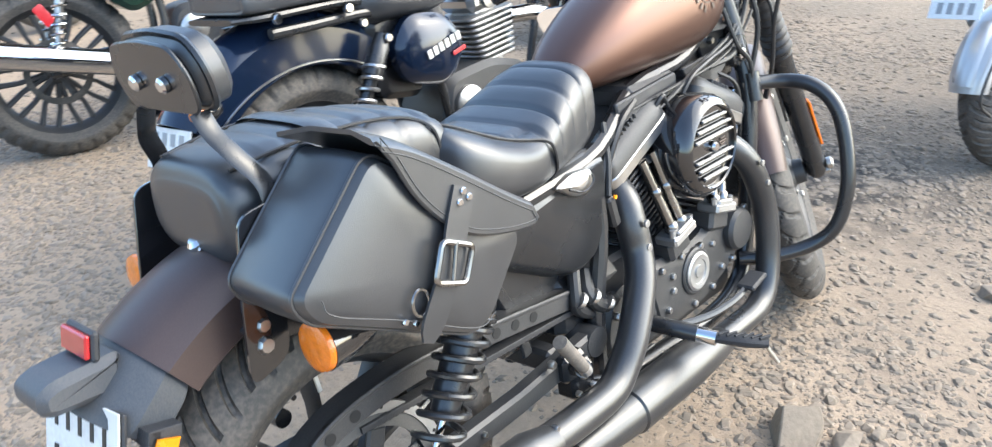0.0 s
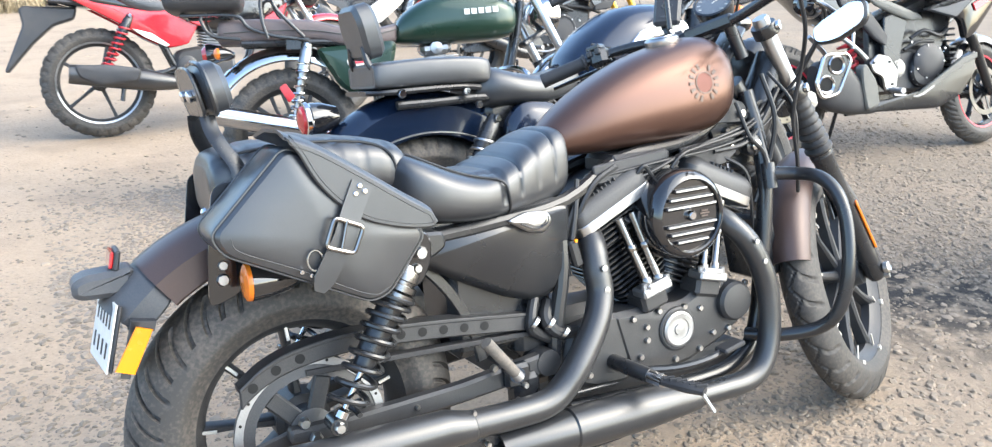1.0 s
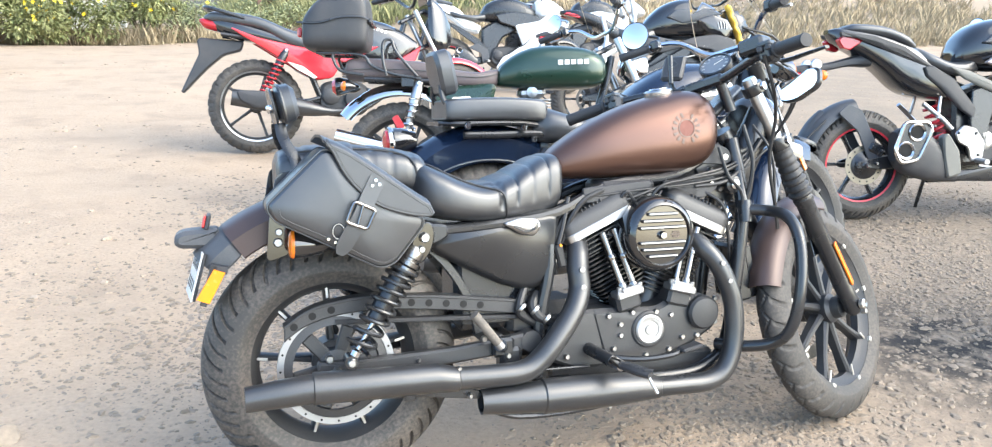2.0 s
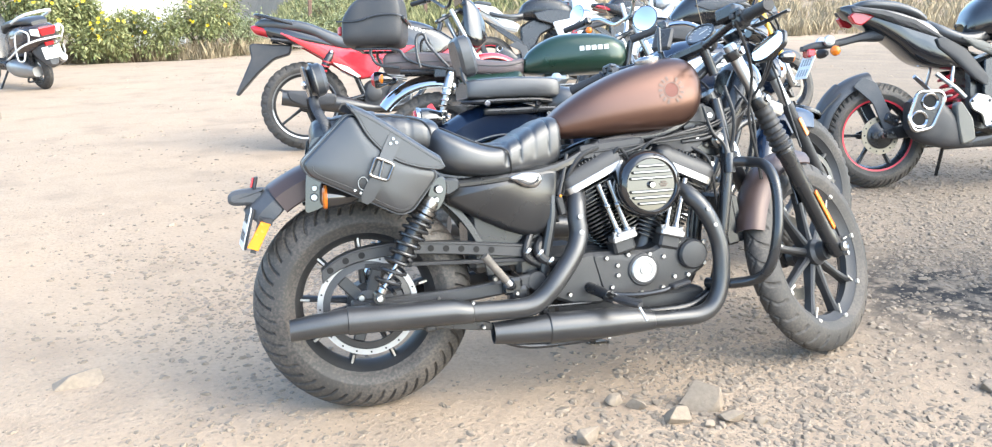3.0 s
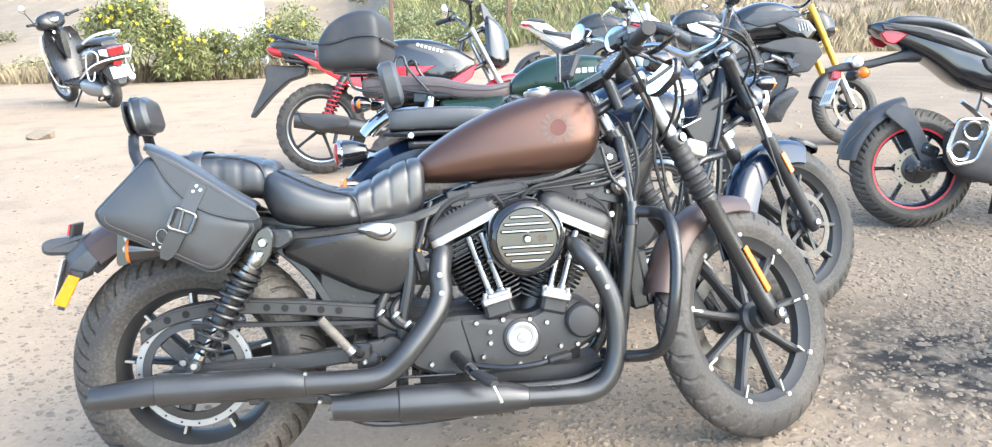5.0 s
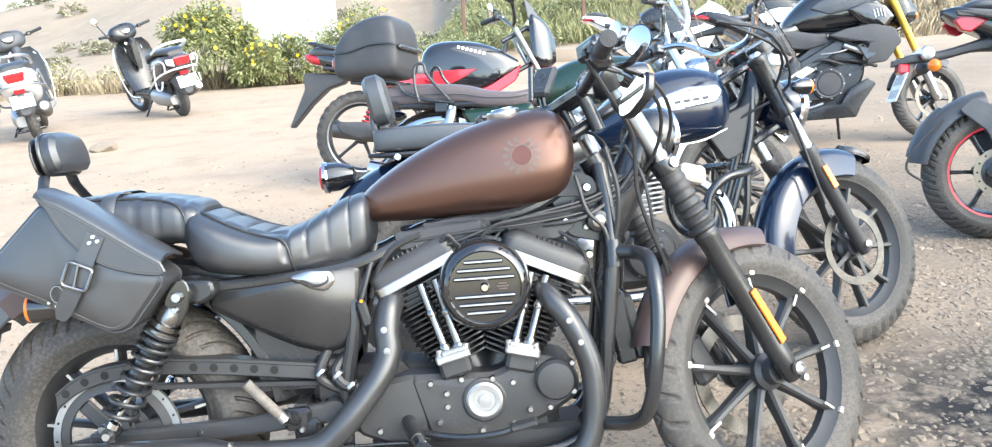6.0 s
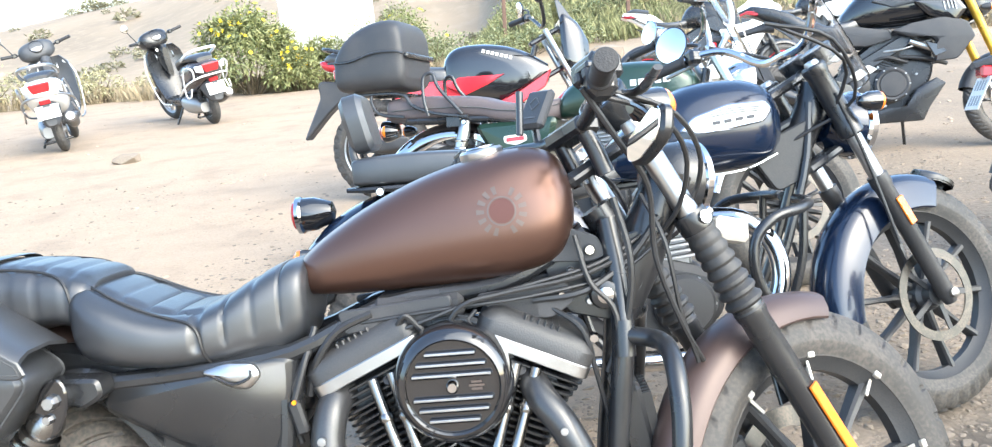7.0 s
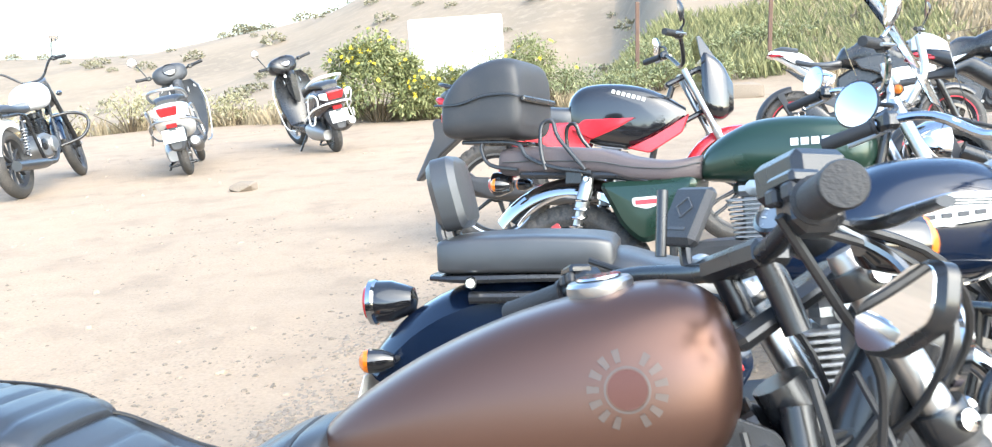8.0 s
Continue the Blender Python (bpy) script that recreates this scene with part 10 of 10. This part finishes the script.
        tubes(b, "shield_guard", [[(0.7, s * 0.19, 0.25), (0.9, s * 0.22, 0.28), (0.98, s * 0.25, 0.5), (1.02, s * 0.25, 0.7), (1.06, s * 0.2, 0.85)]], 0.008, guard_mat)
    sh = Shape()
    sh.plate(fillet([(-0.1, 0.045), (0.1, 0.045), (0.075, -0.045), (-0.075, -0.045)], 0.015), -0.012, 0.014, 0.006, m=pose(-0.372, 0, 0.668, 0, -14, 0) @ Matrix.Rotation(radians(90), 4, "Z"))
    tl9 = part("tail_lamp", sh, REDLENS, b, "red trapezoid tail lamp")
    for s in (-1, 1):
        sh = Shape()
        sh.plate(fillet([(-0.05, 0.04), (0.04, 0.035), (0.03, -0.03), (-0.06, -0.045)], 0.012), -0.008, 0.012, 0.005, m=pose(-0.335, s * 0.135, 0.668, 0, -14, 0) @ Matrix.Rotation(radians(90 - s * 35), 4, "Z"))
        part("flank_lamp", sh, LAMPGLASS, tl9, "clear flank signal lamp")
    sh = Shape()
    sh.box((-0.345, 0, 0.53), (0.03, 0.1, 0.04), 0.006, ry=-10)
    part("rear_reflector", sh, REDLENS, b)
    number_plate(b, pose(-0.37, 0, 0.435, 0, 14, 0), 0.21, 0.13)
    sh = Shape()
    sh.solid([(-0.36, 0.3, 0.5, 0.05), (-0.31, 0.28, 0.53, 0.08), (-0.22, 0.34, 0.54, 0.1), (-0.1, 0.42, 0.52, 0.1)], n=20, k=4, e=3.5)
    part("mudguard_flap", sh, GREYPL, b, "grey plastic rear mudguard")
    sh = Shape()
    sh.solid([(-0.1, 0.17, 0.28, 0.06), (0.05, 0.15, 0.33, 0.1), (0.25, 0.16, 0.36, 0.12), (0.4, 0.2, 0.33, 0.09)], n=24, k=4, e=3, m=Matrix.Translation((0, 0.08, 0)))
    part("engine_case", sh, DULLALU, b, "dusty cast engine case")
    sh = Shape()
    sh.tube([(0.3, -0.12, 0.22), (0.12, -0.14, 0.23), (0.0, -0.155, 0.27), (-0.24, -0.165, 0.34)], [0.016, 0.03, 0.06, 0.055], 18, 5)
    si9 = part("silencer", sh, EXHAUST, b, "black silencer")
    sh = Shape()
    sh.tube([(-0.235, -0.165, 0.338), (-0.27, -0.166, 0.348)], [0.054, 0.04], 18, 1)
    part("silencer_cap", sh, DULLALU, si9)
    twin_shocks(b, (-0.08, 0.5), (-0.02, 0.24), 0.09, SATIN, SATIN, (1,))
    tubes(b, "side_stand", [[(0.45, 0.12, 0.25), (0.5, 0.26, 0.02)]], 0.012, SATIN)
    tubes(b, "centre_stand", [[(0.1, 0.1, 0.16), (-0.02, 0.16, 0.12), (0.02, -0.1, 0.12)]], 0.012, SATIN)
    return b


MAROON = mat("dark_maroon_grey_paint", (0.045, 0.034, 0.036), 0.25, 0.2, 0.2, 6, coat=0.5, dust=0.12)
scooter(pose(-4.2, 8.75, 0, -8, 0, 112) @ Matrix.Scale(1.13, 4), "white scooter with steel body guard", WHITEPAINT, GREYPL, BRUSHED, "white rear bodywork")
scooter(pose(-2.98, 10.28, 0, -8, 0, 130) @ Matrix.Scale(1.13, 4), "dark maroon grey scooter with steel body guard", MAROON, SATIN, WHITEPAINT, "dark maroon grey rear bodywork")

# ---- white painted wall, posts ----
WHITEWASH = mat("whitewashed_plaster", (0.78, 0.77, 0.73), 0.9, 0, 0.08, 3, 0.3, 40, dust=0.15)
RUST = mat("rusty_post", (0.16, 0.1, 0.075), 0.85, 0.2, 0.3, 12, 0.3, 90)
sh = Shape()
sh.box((0, 0, 0.5), (1.75, 0.3, 3.2), 0.03)
whole("wall", sh, WHITEWASH, "thick whitewashed wall stub behind the bush", "wall", "structure", m=pose(-2.55, 16.2, ground_z(-2.5, 16.2), 0, 0, 4))
for x, y, h in ((0.75, 17.6, 1.7), (3.4, 18.6, 1.9), (6.6, 19.4, 1.9)):
    sh = Shape()
    sh.box((0, 0, h / 2 - 0.2), (0.08, 0.08, h + 0.4), 0.01)
    whole("post", sh, RUST, "rusty brown steel fence post", "post", "", "fence posts", pose(x, y, ground_z(x, y), 0, 2))


# ---- plants ----
def leaf_material(name, a, b, rough=0.6):
    m = bpy.data.materials.new(name)
    m.use_nodes = True
    nt = m.node_tree
    p = nt.nodes["Principled BSDF"]
    g, x = nt.nodes.new("ShaderNodeNewGeometry"), nt.nodes.new("ShaderNodeMix")
    x.data_type = "RGBA"
    x.inputs[6].default_value, x.inputs[7].default_value = (*a, 1), (*b, 1)
    nt.links.new(g.outputs["Random Per Island"], x.inputs[0])
    nt.links.new(x.outputs[2], p.inputs["Base Color"])
    p.inputs["Roughness"].default_value = rough
    p.inputs["Subsurface Weight"].default_value = 0.0
    return m


LEAF = leaf_material("bush_leaf", (0.115, 0.145, 0.05), (0.29, 0.29, 0.125))
PALELEAF = leaf_material("pale_weed_leaf", (0.12, 0.15, 0.06), (0.26, 0.26, 0.13))
WEEDLEAF = leaf_material("dry_weed_leaf", (0.29, 0.275, 0.14), (0.45, 0.4, 0.24), 0.9)
# distance haze is painted into this greyed leaf colour
HAZELEAF = leaf_material("haze_greyed_scrub_leaf", (0.17, 0.165, 0.105), (0.27, 0.245, 0.165), 0.95)
FLOWER = leaf_material("yellow_petal", (0.8, 0.55, 0.01), (0.9, 0.7, 0.03))
STRAW = leaf_material("dry_grass", (0.26, 0.208, 0.13), (0.38, 0.31, 0.2), 0.9)
GRASS = leaf_material("green_grass", (0.13, 0.145, 0.06), (0.3, 0.28, 0.13), 0.8)
TWIG = mat("twig_bark", (0.12, 0.09, 0.055), 0.85, 0, 0.2, 30)


def leaf(v, f, p, d, n, L2, w):
    """A folded leaf of six corners."""
    d, n = d.normalized(), n.normalized()
    s = d.cross(n).normalized()
    o = len(v)
    v += [p, p + d * L2 * 0.45 + s * w + n * w * 0.4, p + d * L2 - n * L2 * 0.15, p + d * L2 * 0.45 - s * w + n * w * 0.4, p + d * L2 * 0.5]
    f += [(o, o + 1, o + 4), (o + 1, o + 2, o + 4), (o + 2, o + 3, o + 4), (o + 3, o, o + 4)]


def bush(x, y, rx, ry, h, leaves, seed, leafmat, label, flowers=0, size=0.07):
    rnd = random.Random(seed)
    b = thing("bush", pose(x, y, ground_z(x, y)), label, "bush", "plants at the lot's edge")
    sh = Shape()
    lobes = []
    for i in range(16):
        a, q = rnd.uniform(0, 6.28), rnd.random() ** 0.6
        e = (rx * q * math.cos(a), ry * q * math.sin(a), h * rnd.uniform(0.35, 0.95) * (1 - 0.35 * q))
        lobes.append((Vector(e), rnd.uniform(0.14, 0.32) * h))
        sh.tube([(e[0] * 0.15, e[1] * 0.15, -0.05), (e[0] * 0.5, e[1] * 0.5, e[2] * 0.5), e], [0.018, 0.011, 0.004], 5, 3)
    part("stem", sh, TWIG, b)
    v, f = [], []
    for i in range(leaves):
        c, r = lobes[rnd.randrange(len(lobes))]
        u = Vector((rnd.gauss(0, 1), rnd.gauss(0, 1), rnd.gauss(0, 0.9))).normalized()
        p = c + u * r * rnd.uniform(0.35, 1.1)
        p.z = max(p.z, 0.02 + rnd.random() * 0.1)
        d = u + Vector((rnd.gauss(0, 0.5), rnd.gauss(0, 0.5), rnd.gauss(0, 0.5)))
        leaf(v, f, p, d, Vector((rnd.gauss(0, 0.6), rnd.gauss(0, 0.6), 1)), size * rnd.uniform(0.6, 1.4), size * rnd.uniform(0.14, 0.26))
    sh = Shape()
    sh.v, sh.f = [tuple(p) for p in v], f
    tagged(part("foliage", sh, leafmat, b), kind="stuff")
    if flowers:
        v, f = [], []
        for i in range(flowers):
            c, r = lobes[rnd.randrange(len(lobes))]
            u = Vector((rnd.gauss(0, 1), -abs(rnd.gauss(0, 1)), abs(rnd.gauss(0, 0.9)))).normalized()
            p = c + u * r * 1.08
            n = (u + Vector((0, -0.6, 0.4))).normalized()
            t = n.orthogonal().normalized()
            for k in range(6):
                d = Matrix.Rotation(k * math.pi / 3, 3, n) @ t
                leaf(v, f, p, d + n * 0.3, n, rnd.uniform(0.035, 0.05), 0.014)
        sh = Shape()
        sh.v, sh.f = [tuple(p) for p in v], f
        tagged(part("blossom", sh, FLOWER, b, "bright yellow blossoms"), kind="stuff")
    return b


bush(-3.7, 14.6, 1.15, 0.65, 1.35, 13000, 21, LEAF, "leafy green bush with yellow flowers", 60, 0.085)
bush(-2.45, 15.0, 0.85, 0.5, 0.85, 6000, 22, LEAF, "low green bush with yellow flowers", 14)
bush(-1.25, 15.3, 0.55, 0.5, 1.5, 5000, 23, LEAF, "upright green bush with yellow flowers", 14)
bush(-0.6, 15.6, 0.6, 0.5, 0.9, 1800, 24, PALELEAF, "dusty olive shrub by the wall", 3)
for i, (x, y, r, h) in enumerate(((-11.9, 15.2, 0.6, 0.9), (-10.3, 15.0, 0.6, 0.7), (-9.0, 15.5, 0.7, 0.95), (-7.9, 15.8, 0.6, 0.8), (-6.9, 15.6, 0.5, 0.6), (0.3, 16.4, 0.7, 0.7), (1.2, 17.0, 0.8, 0.6), (-0.3, 17.5, 0.9, 1.0), (2.2, 17.6, 0.7, 0.6), (1.4, 19.5, 1.2, 0.9), (3.5, 20.5, 1.0, 0.8), (-4.9, 15.6, 0.4, 0.6), (-5.9, 15.9, 0.4, 0.5))):
    bush(x, y, r, r * 0.7, h, 1300 if x > -4 else 620, 40 + i, PALELEAF if x > -4 else WEEDLEAF, "dusty olive roadside shrub" if x > -4 else "sparse yellowing weed at the lot's edge", 0, 0.08)


def tufts(count, place, hlo, hhi, seed, blades=14):
    """Clumps of bent grass blades."""
    rnd = random.Random(seed)
    v, f = [], []
    for _ in range(count):
        x, y = place(rnd)
        z = ground_z(x, y)
        for _b in range(blades):
            h = rnd.uniform(hlo, hhi)
            a, lean2 = rnd.uniform(0, 6.28), rnd.uniform(0.1, 0.6)
            dx, dy = math.cos(a), math.sin(a)
            bx2, by2 = x + rnd.gauss(0, 0.07), y + rnd.gauss(0, 0.07)
            w = rnd.uniform(0.004, 0.009)
            o = len(v)
            v += [(bx2 - dy * w, by2 + dx * w, z - 0.03), (bx2 + dy * w, by2 - dx * w, z - 0.03), (bx2 + dx * h * lean2 * 0.4 + dy * w * 0.8, by2 + dy * h * lean2 * 0.4 - dx * w * 0.8, z + h * 0.6), (bx2 + dx * h * lean2, by2 + dy * h * lean2, z + h)]
            f += [(o, o + 1, o + 2), (o, o + 2, o + 3)]
    sh = Shape()
    sh.v, sh.f = v, f
    return sh


whole("dry_grass", tufts(520, lambda r: (r.choice((-12.5, -10.8, -8.9, -7.2, -5.9, -4.9)) + r.gauss(0, 0.6), 15.3 + abs(r.gauss(0, 1.6))), 0.06, 0.38, 31), STRAW, "straw-coloured dry grass along the lot's edge", "grass", "stuff")
whole("dry_grass", tufts(2600, lambda r: (r.uniform(4.0, 22), 15.2 + r.random() ** 1.5 * 14), 0.1, 0.4, 32), STRAW, "tall dry straw grass on the bank", "grass", "stuff")
whole("grass", tufts(1500, lambda r: (r.uniform(-0.5, 7), 17.5 + r.random() * 8), 0.15, 0.45, 33), GRASS, "patchy green grass on the bank", "grass", "stuff")
whole("dry_grass", tufts(500, lambda r: (r.uniform(-6, 0), 15.0 + r.random() * 1.2), 0.1, 0.35, 34), STRAW, "dry grass among the bushes", "grass", "stuff")
rock(2.6, 15.4, 0.7, 0.5, 0.4, 61, "brown boulder on the bank")


# ---- scrub on the far slope ----
def scrub(count, seed):
    rnd = random.Random(seed)
    v, f = [], []
    for _ in range(count):
        d = rnd.uniform(30, 230)
        a = rnd.uniform(-0.75, 0.55)
        x, y = 1 + d * math.sin(a), d * math.cos(a)
        z, r = ground_z(x, y), rnd.uniform(0.5, 1.6) * (0.6 + d / 180)
        for _k in range(110):
            u = Vector((rnd.gauss(0, 1), rnd.gauss(0, 1), abs(rnd.gauss(0, 0.8)))).normalized()
            p = Vector((x, y, z)) + Vector((u.x * r, u.y * r, u.z * r * 0.7)) * rnd.uniform(0.5, 1)
            leaf(v, f, p, u + Vector((rnd.gauss(0, 0.6), rnd.gauss(0, 0.6), rnd.gauss(0, 0.6))), Vector((rnd.gauss(0, 1), rnd.gauss(0, 1), 1)), r * 0.3, r * 0.11)
    sh = Shape()
    sh.v, sh.f = [tuple(p) for p in v], f
    return sh


whole("scrub", scrub(240, 71), HAZELEAF, "low scrub greyed by painted haze, dotted over the far hillside", "scrub", "stuff")
